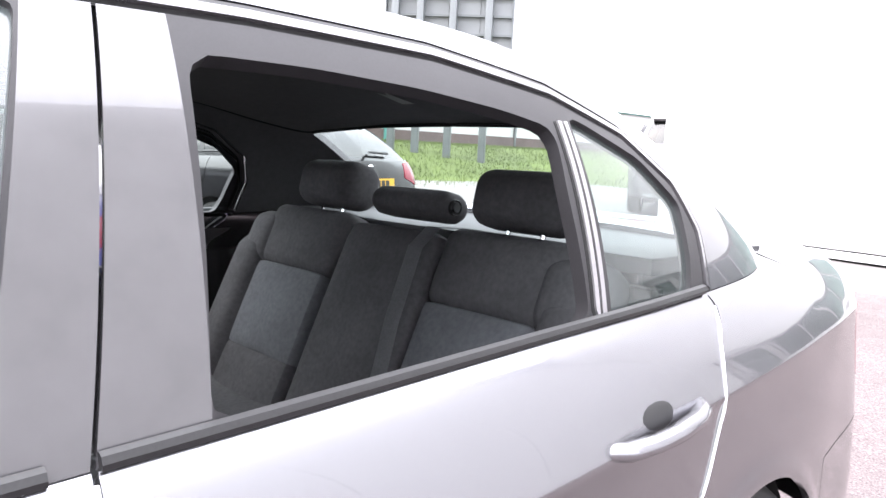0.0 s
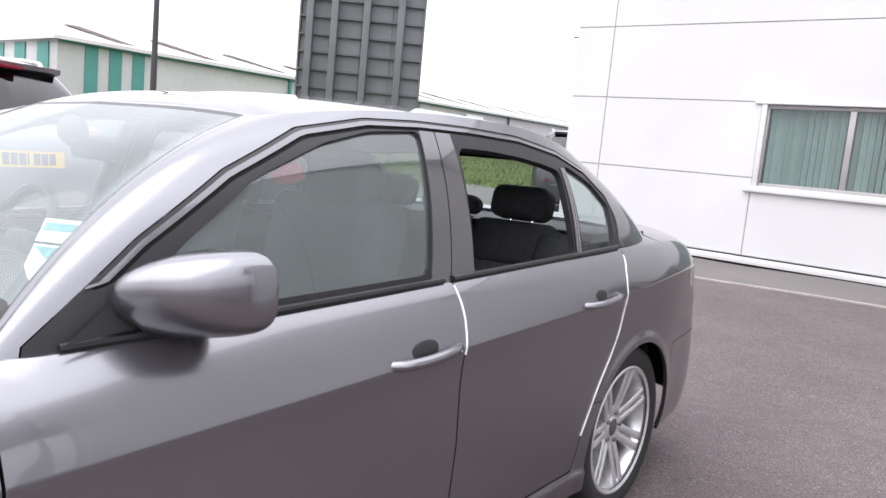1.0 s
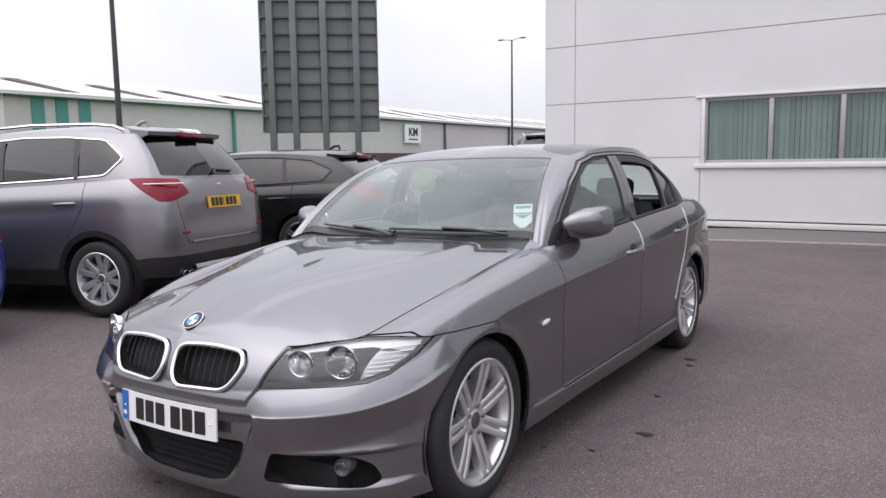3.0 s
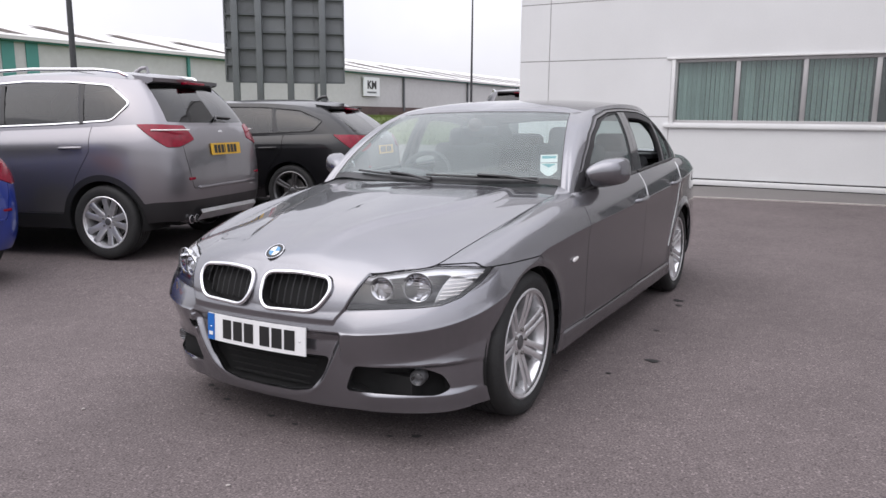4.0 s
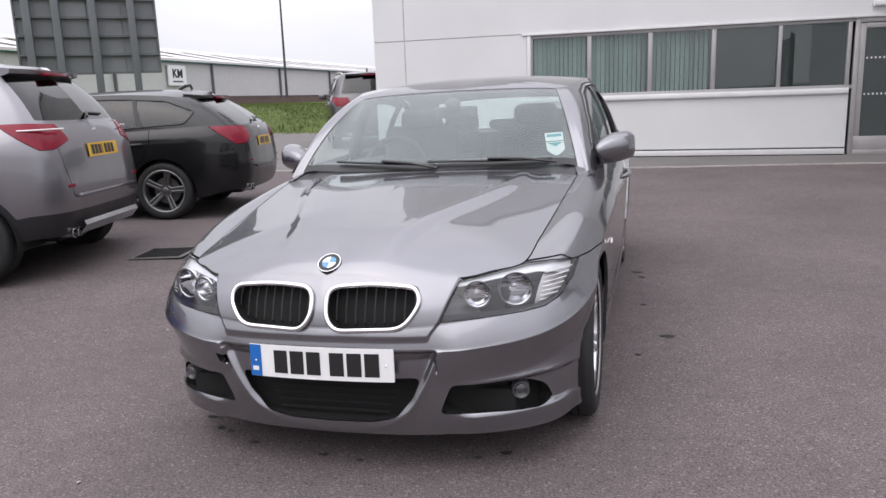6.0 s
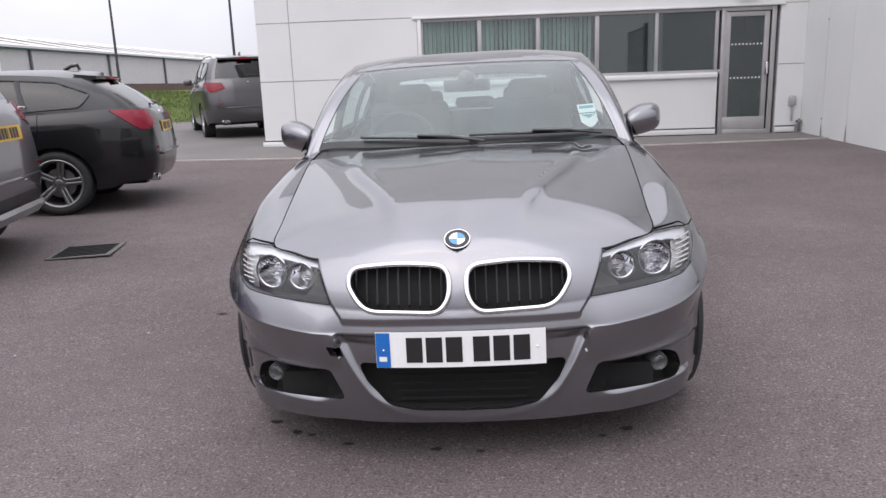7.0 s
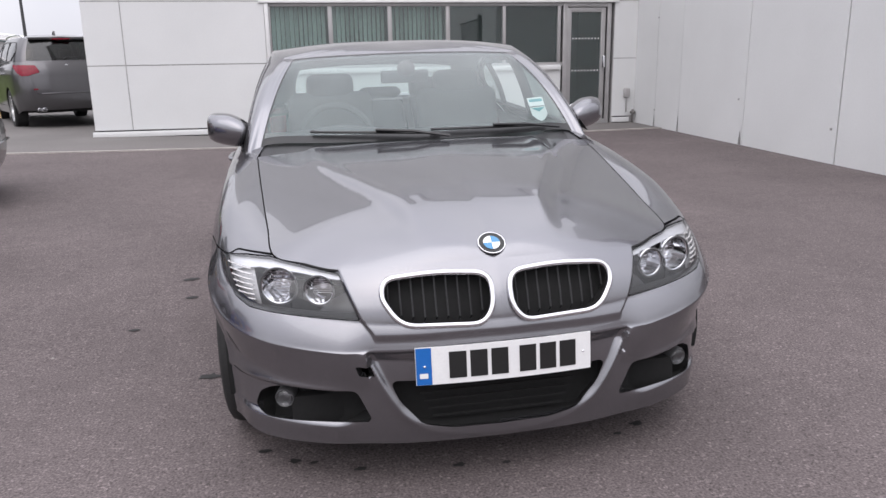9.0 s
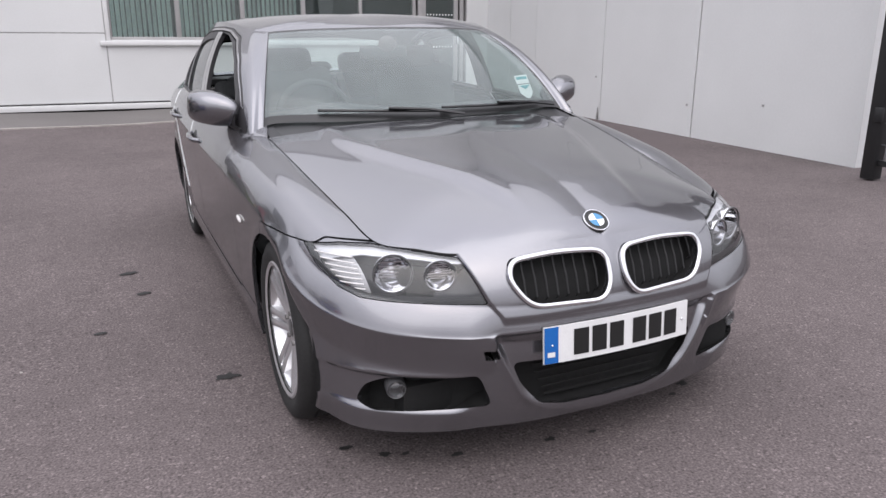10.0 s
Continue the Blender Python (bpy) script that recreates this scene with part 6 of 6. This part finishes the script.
def sticker(car):
    """Two paper permits inside the screen, near its left lower corner."""
    s = new("windscreen_sticker")
    tagged(s, "white and teal paper permits stuck on the windscreen", "sticker")
    eye = Vector((0.60, -0.545, 1.03))
    n = Vector((0.25, -0.84, 0.5)).normalized()
    right = Vector((0.95, 0.30, 0.03)).normalized()
    up = n.cross(right).normalized()
    m = Matrix((right, up, n)).transposed().to_4x4()
    s.matrix_world = Matrix.Translation(eye) @ m
    b = bmesh.new()
    pts = [(-0.045, 0.015), (-0.045, -0.028)] + [(-0.045 + 0.09 * t, -0.028 - 0.032 * math.sin(math.pi * t)) for t in np.linspace(0.1, 0.9, 9)] + [(0.045, -0.028), (0.045, 0.015)]
    b.faces.new([b.verts.new((x, y, 0)) for x, y in pts])
    part("permit", b, PAPER, s)
    box("permit_card", (-0.045, 0.02, -0.001, 0.045, 0.065, 0.001), PAPER, s)
    box("teal_band", (-0.037, 0.042, 0.001, 0.037, 0.057, 0.002), TEAL_INK, s)
    b = bmesh.new()
    b.faces.new([b.verts.new((x, y, 0.002)) for x, y in ((-0.04, 0.01), (0.0, -0.012), (0.04, 0.01))])
    part("teal_mark", b, TEAL_INK, s)


saloon = hero_car()
sticker(saloon)

# ---- parked estates and off-roaders ----
def tall_car(name, label, paint, at, H, w, wb, foh, roh, hub_z, tyre_r, rim_r, style, lamp_z, plate_z, lower=None, rails=False, bright=False, spokes=5, pipes=True, rake=0.0):
    """A five-door car with an upright tail; front towards -y, left side +x."""
    car = thing(name, label, "car", at=at)
    yf, yr = -(wb / 2 + foh), wb / 2 + roh
    top = [(0, yf + 0.10, 0.56 * H), (0.5 * w, yf + 0.14, 0.56 * H), (0.78 * w, yf + 0.42, 0.585 * H), (0.85 * w, yf + 0.95, 0.62 * H), (0.88 * w, yf + 1.25, 0.645 * H), (0.925 * w, -0.35, 0.655 * H), (0.93 * w, 0.3, 0.665 * H), (0.93 * w, 0.9, 0.675 * H), (0.90 * w, yr - 0.60, 0.69 * H), (0.825 * w, yr - 0.30, 0.695 * H), (0.69 * w, yr - 0.17, 0.69 * H), (0.42 * w, yr - 0.115, 0.685 * H), (0, yr - 0.10, 0.685 * H)]
    crease = [(0, yf + 0.02, 0.40 * H), (0.5 * w, yf + 0.07, 0.40 * H), (0.88 * w, yf + 0.30, 0.42 * H), (0.975 * w, yf + 0.80, 0.52 * H), (0.985 * w, yf + 1.25, 0.535 * H), (0.99 * w, -0.35, 0.545 * H), (w, 0.3, 0.55 * H), (w, 0.9, 0.555 * H), (0.975 * w, yr - 0.58, 0.56 * H), (0.905 * w, yr - 0.26, 0.555 * H), (0.74 * w, yr - 0.08, 0.545 * H), (0.46 * w, yr - 0.03, 0.54 * H), (0, yr - 0.02, 0.54 * H)]
    low = [(x * 1.0, y + (0.012 if y > yr - 0.2 else -0.01 if y < yf + 0.2 else 0), 0.33 * H) for x, y, z in crease]
    bottom = [(x * 0.96, y * 0.975, 0.155 * H if y < yr - 0.4 else 0.19 * H) for x, y, z in crease]
    n_s, n_v = 200, 20
    T, C, Lo, B = (spline(k, n_s) for k in (top, crease, low, bottom))
    f = np.linspace(0, 1, n_v)[None, :, None]
    along = np.gradient(C, axis=0)
    out = np.cross(along, T - C)
    out /= np.linalg.norm(out, axis=1, keepdims=True)
    mid = (T + C) / 2 + out * 0.018

    def quad(a, m, b):
        c = 2 * m - (a + b) / 2
        return (1 - f) ** 2 * a[:, None] + 2 * f * (1 - f) * c[:, None] + f**2 * b[:, None]

    g = np.concatenate([quad(B, Lo, C)[:, :-1], quad(C, mid, T)], axis=1)
    g[0, :, 0] = g[-1, :, 0] = 0
    skin = Skin.grid(g)
    n2 = skin.n.reshape(g.shape)
    n2[0, :, 0] = n2[-1, :, 0] = 0
    skin.n = (n2 / np.linalg.norm(n2, axis=2, keepdims=True)).reshape(-1, 3)
    arch_d = lambda s: np.minimum(np.hypot(s.v[:, 1] + wb / 2, s.v[:, 2] - hub_z), np.hypot(s.v[:, 1] - wb / 2, s.v[:, 2] - hub_z))
    R = tyre_r + 0.04
    skin = skin.keep(np.where(skin.v[:, 0] > 0.5, R - arch_d(skin), -1.0))
    rear_line = skin.split(lambda s: np.where(s.v[:, 1] > yr - 0.5, np.maximum(lamp_z - 0.12 + 0.75 * np.clip(yr - 0.14 - s.v[:, 1], 0, 1) - s.v[:, 2], sd_poly(s.v[:, [0, 2]], [(0.50 * w, lamp_z - 0.055), (0.56 * w, lamp_z + 0.075), (1.1 * w, lamp_z + 0.10), (1.1 * w, lamp_z + 0.02), (0.88 * w, lamp_z - 0.13), (0.72 * w, lamp_z - 0.12)])), 1.0) + 5 * (s.v[:, 1] < yr - 0.46), 0.002)
    lampskin, skin = rear_line
    clad = None
    if lower is not None:
        clad, skin = skin.split(lambda s: np.minimum(s.v[:, 2] - 0.235 * H - 0.11 * smooth_step(s.v[:, 1], yr - 0.8, yr - 0.2), np.where(s.v[:, 0] > 0.5, arch_d(s) - R - 0.055, 1.0)), 0.0)
    gate, skin = skin.split(lambda s: np.where(s.v[:, 1] > yr - 0.3, sd_poly(s.v[:, [0, 2]], [(-0.5, 0.36 * H), (0.60 * w, 0.36 * H), (0.66 * w, 0.5 * H), (0.72 * w, 0.8 * H), (-0.5, 0.8 * H)]), 1.0), 0.0025)
    ys = [-0.62, 0.32, wb / 2 - 0.16]
    fdoor, skin = skin.split(side([(ys[0], 0.24 * H), (ys[1], 0.24 * H), (ys[1] - 0.02, 1.0 * H), (ys[0] - 0.06, 1.0 * H)]), 0.003)
    rdoor, skin = skin.split(side([(ys[1], 0.24 * H), (ys[2] - 0.22, 0.24 * H), (ys[2] - 0.1, 0.42 * H), (ys[2] + 0.06, 0.56 * H), (ys[2] + 0.06, 1.0 * H), (ys[1] - 0.02, 1.0 * H)]), 0.003)
    skin.both().build("body", paint, car, 0.015)
    gate.both().build("tailgate", paint, car, 0.012)
    if clad is not None:
        clad.both().build("lower_cladding", lower, car, 0.015, "matt black lower cladding")
    for s_ in (1, -1):
        pick = (lambda k: k) if s_ > 0 else (lambda k: k.mirrored())
        lm = pick(lampskin).moved(0.006).build("tail_lamp", RED_LENS, car, 0.02, "red wraparound tail lamp")
        b = bmesh.new()
        if bright:
            tube(b, [(s_ * x * w, yr - dy, lamp_z + 0.035) for x, dy in ((0.58, 0.055), (0.70, 0.085), (0.80, 0.17), (0.86, 0.27))], 0.011, 6, flat=0.6)
            part("white_strip", b, WHITE_LENS, lm, smooth=True)
        for dskin, nm, hy in ((fdoor, "front_door", ys[1] - 0.16), (rdoor, "rear_door", ys[2] - 0.14)):
            d = pick(dskin).build(nm, paint, car, 0.012)
            b = bmesh.new()
            tube(b, [(s_ * (0.985 * w), hy - 0.12, 0.575 * H), (s_ * (w + 0.022), hy - 0.08, 0.577 * H), (s_ * (w + 0.024), hy + 0.08, 0.579 * H), (s_ * 0.985 * w, hy + 0.12, 0.579 * H)], 0.014, 8)
            part("handle", b, paint, d, smooth=True)
    hood_edge = T[: np.searchsorted(np.linspace(0, 12, n_s), 4.6)]
    t = np.linspace(0, 1, len(hood_edge))
    yc = yf + 0.10 + (1.18) * t
    fan_skin(hood_edge, np.stack([0 * t, yc, 0.56 * H + 0.09 * H * np.sqrt(t)], 1), 2.4).both().build("bonnet", paint, car, 0.01)
    # cabin
    ya, yb = yf + 1.2, yr - 0.14
    belt = [(0, ya - 0.05, 0.64 * H), (0.5 * w, ya, 0.64 * H), (0.80 * w, ya + 0.15, 0.642 * H), (0.90 * w, ya + 0.3, 0.64 * H), (0.925 * w, -0.2, 0.655 * H), (0.93 * w, 0.4, 0.665 * H), (0.93 * w, 0.95, 0.675 * H), (0.90 * w, yr - 0.60, 0.69 * H), (0.815 * w, yr - 0.31, 0.693 * H), (0.69 * w, yr - 0.19, 0.69 * H), (0.42 * w, yb, 0.685 * H), (0, yb + 0.03, 0.685 * H)]
    zr = 0.955 * H
    roof = [(0, ya + 0.72, zr), (0.4 * w, ya + 0.75, zr), (0.60 * w, ya + 0.82, 0.945 * H), (0.68 * w, ya + 0.95, 0.945 * H), (0.71 * w, 0.15, 0.955 * H), (0.72 * w, 0.5, 0.958 * H), (0.715 * w, 0.95, 0.953 * H), (0.69 * w, yr - 0.80 - rake, (0.945 - 0.05 * rake) * H), (0.635 * w, yr - 0.55 - rake, (0.935 - 0.1 * rake) * H), (0.555 * w, yr - 0.45 - rake, (0.935 - 0.1 * rake) * H), (0.33 * w, yr - 0.40 - rake, (0.94 - 0.1 * rake) * H), (0, yr - 0.38 - rake, (0.945 - 0.1 * rake) * H)]
    n_g = 180
    b0, r0 = spline(belt, n_g), spline(roof, n_g)
    fv = np.linspace(0, 1, 22)[None, :, None]
    gg = b0[:, None] * (1 - fv) + r0[:, None] * fv
    o2 = np.cross(np.gradient(b0 + r0, axis=0), r0 - b0)
    o2 /= np.linalg.norm(o2, axis=1, keepdims=True)
    gg = gg + o2[:, None] * 0.03 * 4 * fv * (1 - fv)
    gg[0, :, 0] = gg[-1, :, 0] = 0
    gh = Skin.grid(gg)
    u = lambda s: s.uv[:, 0] * 11
    ws, gh = gh.split(lambda s: np.maximum(u(s) - 2.2, np.maximum(0.05 - s.uv[:, 1], s.uv[:, 1] - 0.95)), 0.0)
    bl, gh = gh.split(lambda s: np.maximum(8.95 - u(s), np.maximum(0.06 - s.uv[:, 1], s.uv[:, 1] - 0.93)), 0.0)
    dlo_poly = [(ya + 0.42, 0.675 * H), (ya + 0.85, 0.865 * H), (ya + 1.15, 0.912 * H), (0.5, 0.925 * H), (1.0, 0.917 * H), (yr - 0.66 - 1.1 * rake, (0.900 - 0.06 * rake) * H), (yr - 0.47 - 0.5 * rake, 0.80 * H), (yr - 0.62 - 0.3 * rake, 0.715 * H), (0.9, 0.698 * H), (0.0, 0.684 * H)]
    dlo, gh = gh.split(side(rounded(dlo_poly, 0.05)), 0.0)
    gh.both().build("cabin_shell", paint, car, 0.02)
    fan_skin(r0, np.stack([0 * r0[:, 0], np.linspace(ya + 0.72, yr - 0.38 - rake, n_g), zr + 0.045 * H * np.sin(np.linspace(0, math.pi, n_g)) ** 0.8 * 0.9], 1), 2.4).both().build("roof", paint, car, 0.01)
    ws.both().build("windscreen", DARK_GLASS, car)
    bl.both().build("rear_window", DARK_GLASS, car)
    all_v = Skin.grid(gg).v
    all_v = all_v[all_v[:, 0] > 0.4]

    def on_side(yy, zz):
        d = np.hypot(all_v[:, 1] - yy, all_v[:, 2] - zz)
        i = np.argsort(d)[:4]
        return float((all_v[i, 0] / (d[i] + 1e-4)).sum() / (1 / (d[i] + 1e-4)).sum())

    for s_ in (1, -1):
        pick = (lambda k: k) if s_ > 0 else (lambda k: k.mirrored())
        pick(dlo).build("side_glass", DARK_GLASS, car)
        b = bmesh.new()
        tube(b, [(s_ * (on_side(yy, zz) + 0.003), yy, zz) for yy, zz in rounded(dlo_poly, 0.05)], 0.011, 6, True)
        part("window_surround", b, CHROME if bright else TRIM, car, smooth=True)
        for yy in (ys[1], ys[2] - 0.05):
            b = bmesh.new()
            tube(b, [(s_ * (on_side(yy - 0.01, 0.70 * H) + 0.006), yy, 0.70 * H), (s_ * (on_side(yy - 0.05, 0.8 * H) + 0.006), yy - 0.03, 0.8 * H), (s_ * (on_side(yy - 0.06, 0.9 * H) + 0.006), yy - 0.07, 0.905 * H)], 0.03, 8, flat=0.2)
            part("pillar_trim", b, TRIM, car, smooth=True)
        if rails:
            b = bmesh.new()
            tube(b, [(s_ * x * w, y, z * H) for x, y, z in ((0.66, ya + 1.0, 0.965), (0.675, ya + 1.1, 0.985), (0.68, 0.5, 0.993), (0.665, yr - 0.95, 0.983), (0.64, yr - 0.72, 0.968), (0.60, yr - 0.65, 0.945))], 0.016, 8)
            part("roof_rail", b, CHROME, car, smooth=True)
        b = round_box(bmesh.new(), (0.2, 0.12, 0.15), (s_ * (w + 0.06), ya + 0.62, 0.70 * H), 0.045)
        part("door_mirror", b, paint, car, smooth=True)
        for y0 in (-wb / 2, wb / 2):
            b = bmesh.new()
            arcs = [[b.verts.new((s_ * x, y0 + (R + 0.015) * math.cos(a), hub_z + (R + 0.015) * math.sin(a))) for x in (0.5, w * 0.965)] for a in np.linspace(-0.2, math.pi + 0.2, 20)]
            for p, q in zip(arcs, arcs[1:]):
                b.faces.new((p[0], p[1], q[1], q[0]))
            part("wheel_house", b, DARK, car)
        box("reflector", (min(s_ * 0.48 * w, s_ * 0.66 * w), yr - 0.095, 0.405 * H, max(s_ * 0.48 * w, s_ * 0.66 * w), yr - 0.022, 0.42 * H), RED_LENS, car, 0.004)
    # tail details
    b = bmesh.new()
    rows = []
    for x in np.linspace(-0.62 * w, 0.62 * w, 13):
        c = 1 - 0.35 * (abs(x) / (0.62 * w)) ** 3
        rows.append([b.verts.new((x * 0.92, y, z)) for y, z in ((yr - 0.56 - rake, (0.962 - 0.1 * rake) * H), (yr - 0.42 + 0.13 * c - rake, (0.945 - 0.1 * rake) * H), (yr - 0.42 + 0.12 * c - rake, (0.925 - 0.1 * rake) * H), (yr - 0.46 - rake, (0.905 - 0.1 * rake) * H))])
    for p, q in zip(rows, rows[1:]):
        for k in range(4):
            b.faces.new((p[k], q[k], q[(k + 1) % 4], p[(k + 1) % 4]))
    b.faces.new(rows[0]), b.faces.new(rows[-1][::-1])
    bmesh.ops.recalc_face_normals(b, faces=b.faces)
    part("roof_spoiler", b, paint, car, smooth=True)
    box("brake_light", (-0.16, yr - 0.30 - rake, (0.918 - 0.1 * rake) * H, 0.16, yr - 0.243 - rake, (0.931 - 0.1 * rake) * H), RED_LENS, car, 0.004)
    b = bmesh.new()
    tube(b, [(0.03, yr - 0.10, 0.715 * H), (-0.05, yr - 0.145, 0.735 * H), (-0.34, yr - 0.16, 0.728 * H)], 0.012, 6)
    part("rear_wiper", b, TRIM, car, smooth=True)
    if plate_z > 0:
        number_plate(car, pose(0, yr - 0.012, plate_z, -6, 0, 180), PLATE_YELLOW, 0.0, False)
    b = bmesh.new()
    bmesh.ops.create_cone(b, cap_ends=True, segments=28, radius1=0.042, radius2=0.038, depth=0.02)
    e = part("badge", b, CHROME, car, "small round badge", smooth=True)
    e.matrix_local = pose(0, yr - 0.075, 0.64 * H, -80)
    box("bumper_shelf", (-0.54 * w, yr - 0.2, 0.355 * H, 0.54 * w, yr + 0.012, 0.372 * H), paint, car, 0.012)
    if lower is not None:
        b = bmesh.new()
        rows = [[b.verts.new((x, yr - dy, z * H)) for dy, z in ((0.015, 0.245), (0.0, 0.225), (0.06, 0.185))] for x in (-0.5, -0.42, 0.42, 0.5)]
        for p, q in zip(rows, rows[1:]):
            for k in range(2):
                b.faces.new((p[k], q[k], q[k + 1], p[k + 1]))
        bmesh.ops.solidify(b, geom=b.faces[:], thickness=0.02)
        part("skid_plate", b, ALLOY, car, "silver rear skid plate")
    if pipes:
        for k in (0, 1):
            b = bmesh.new()
            lathe(b, [(0.030, -0.1), (0.036, 0.0), (0.040, 0.01), (0.034, 0.012), (0.030, -0.08)], 20)
            p = part("exhaust_tip", b, CHROME, car, smooth=True)
            p.matrix_local = pose(0.50 + 0.085 * k, yr - 0.07, 0.185 * H + 0.02, 0, 0, 90)
    b = bmesh.new()
    tube(b, [(0, yr - 1.0, 0.985 * H), (0, yr - 0.92, 1.012 * H), (0, yr - 0.86, 1.015 * H), (0, yr - 0.84, 0.98 * H)], 0.02, 8)
    part("aerial_fin", b, paint, car, smooth=True)
    b = bmesh.new()
    boxes(b, [(-0.6 * w, yf + 0.25, 0.16 * H, 0.6 * w, yr - 0.2, 0.30 * H), (-0.55, yf + 0.3, 0.28 * H, 0.55, yr - 0.25, 0.42 * H), (-0.8 * w, -wb / 2 + R + 0.03, 0.16 * H, 0.8 * w, wb / 2 - R - 0.03, 0.26 * H)])
    part("underbody", b, DARK, car)
    b = bmesh.new()
    for x in (-0.38, 0.38):
        round_box(b, (0.46, 0.16, 0.62), (x, 0.25, 0.58 * H), 0.05)
        round_box(b, (0.26, 0.1, 0.18), (x, 0.3, 0.80 * H), 0.04)
    round_box(b, (1.2, 0.16, 0.55), (0, 1.05, 0.56 * H), 0.05)
    part("seats_row", b, CLOTH, car, smooth=True)
    proto = wheel("wheel", style, tyre_r, rim_r, 0.24, spokes, ALLOY_DARK if paint is BLACK_PAINT else ALLOY)
    place_wheels(proto, car, [(s_ * (w - 0.135), y0, hub_z) for y0 in (-wb / 2, wb / 2) for s_ in (1, -1)])
    for k in list(proto.children_recursive) + [proto]:
        bpy.data.objects.remove(k)
    return car


DARK_GLASS = glass_material("tinted_glass", (0.12, 0.13, 0.13))


def by_rear_wheel(hub, turn, w, wb, z=0.0):
    """Pose of a car whose rear left wheel stands at hub."""
    m = pose(0, 0, 0, 0, 0, turn)
    off = m @ Vector((w - 0.1, wb / 2, 0))
    return pose(hub[0] - off.x, hub[1] - off.y, z, 0, 0, turn)


tall_car("off_roader", "grey metallic off-road estate with bright window surround and roof rails", PAINT_B, by_rear_wheel((-3.95, 0.11), -75, 0.94, 2.81, 0.05), 1.75, 0.94, 2.81, 0.88, 0.74, 0.338, 0.338, 0.236, "fork", 1.13, 0.98, TRIM, True, True, rake=0.07)
tall_car("estate_car", "black estate car with red tail lamps, parked", BLACK_PAINT, by_rear_wheel((-4.27, 2.99), -76, 0.905, 2.81, 0.11), 1.49, 0.905, 2.81, 0.80, 0.98, 0.325, 0.325, 0.24, "twin", 0.93, 0.82, None, False, False, rake=0.22)
tall_car("far_off_roader", "dark grey off-road car parked beyond the office corner", PAINT_C, by_rear_wheel((-6.25, 12.3), 206, 0.97, 2.93, 0.28), 1.82, 0.97, 2.93, 0.9, 1.0, 0.38, 0.38, 0.25, "single", 1.12, 0.0, None, True, False)
tall_car("blue_hatchback", "bright blue hatchback, only its tail in view", BLUE_PAINT, pose(-3.74, -1.38, 0, 0, 0, -78) @ pose(0, -2.05, 0), 1.45, 0.88, 2.6, 0.8, 0.75, 0.315, 0.315, 0.22, "single", 0.92, 0.78)


# ---- small things on the ground ----
def oil_spots():
    rng = random.Random(11)
    spots = [(-0.426, -1.90), (0.04, -1.97), (-0.734, -1.71), (-0.11, -1.95), (-0.574, -1.824), (-0.633, -1.80), (0.464, -1.876), (0.56, -1.825), (0.80, -0.77), (1.0, -0.7), (1.02, 0.2), (1.0, 0.9), (0.97, 1.05), (1.15, -0.4), (-1.3, 0.6), (-1.25, 0.2), (-1.0, -1.0), (-1.45, -0.3)]
    ob = thing("oil_stains", "small dark oil drips on the asphalt", "stain", kind="stuff")
    for k, (x, y) in enumerate(spots):
        r = rng.uniform(0.010, 0.018) if k < 12 else rng.uniform(0.016, 0.034)
        bm = bmesh.new()
        c = bm.verts.new((x, y, ground_z(x, y) + 0.0042))
        pts = []
        for a in np.linspace(0, 2 * math.pi, 15)[:-1]:
            q = r * rng.uniform(0.6, 1.25)
            pts.append(bm.verts.new((x + 1.5 * q * math.cos(a), y + q * math.sin(a), ground_z(x, y) + 0.004)))
        for p, q in zip(pts, pts[1:] + pts[:1]):
            bm.faces.new((c, p, q))
        part("stain", bm, OIL, ob)


def chippings():
    rng = random.Random(21)
    for x, y in ((-1.75, -0.6), (-2.3, -0.9), (0.2, -2.5), (-0.9, -2.3), (1.4, -2.1), (3.4, 7.2)):
        bm = bmesh.new()
        bmesh.ops.create_icosphere(bm, subdivisions=1, radius=0.008)
        for v in bm.verts:
            v.co *= rng.uniform(0.7, 1.2)
            v.co.z *= 0.5
        ob = part("stone_chip", bm, KERB)
        ob.location = (x, y, 0.005)
        tagged(ob, "small pale stone chip lying on the asphalt", "stone", "stone chips")


def drain_cover():
    d = thing("drain_cover", "rusty iron drain cover set in the asphalt", "drain", at=pose(-3.15, 1.35, 0.058, 0, 0, 12))
    box("frame", (-0.24, -0.24, 0.0, 0.24, 0.24, 0.006), DISC, d)
    for k in range(7):
        box("bar", (-0.2, -0.2 + k * 0.06, 0.006, 0.2, -0.17 + k * 0.06, 0.012), DARK, d)


oil_spots()
chippings()
drain_cover()
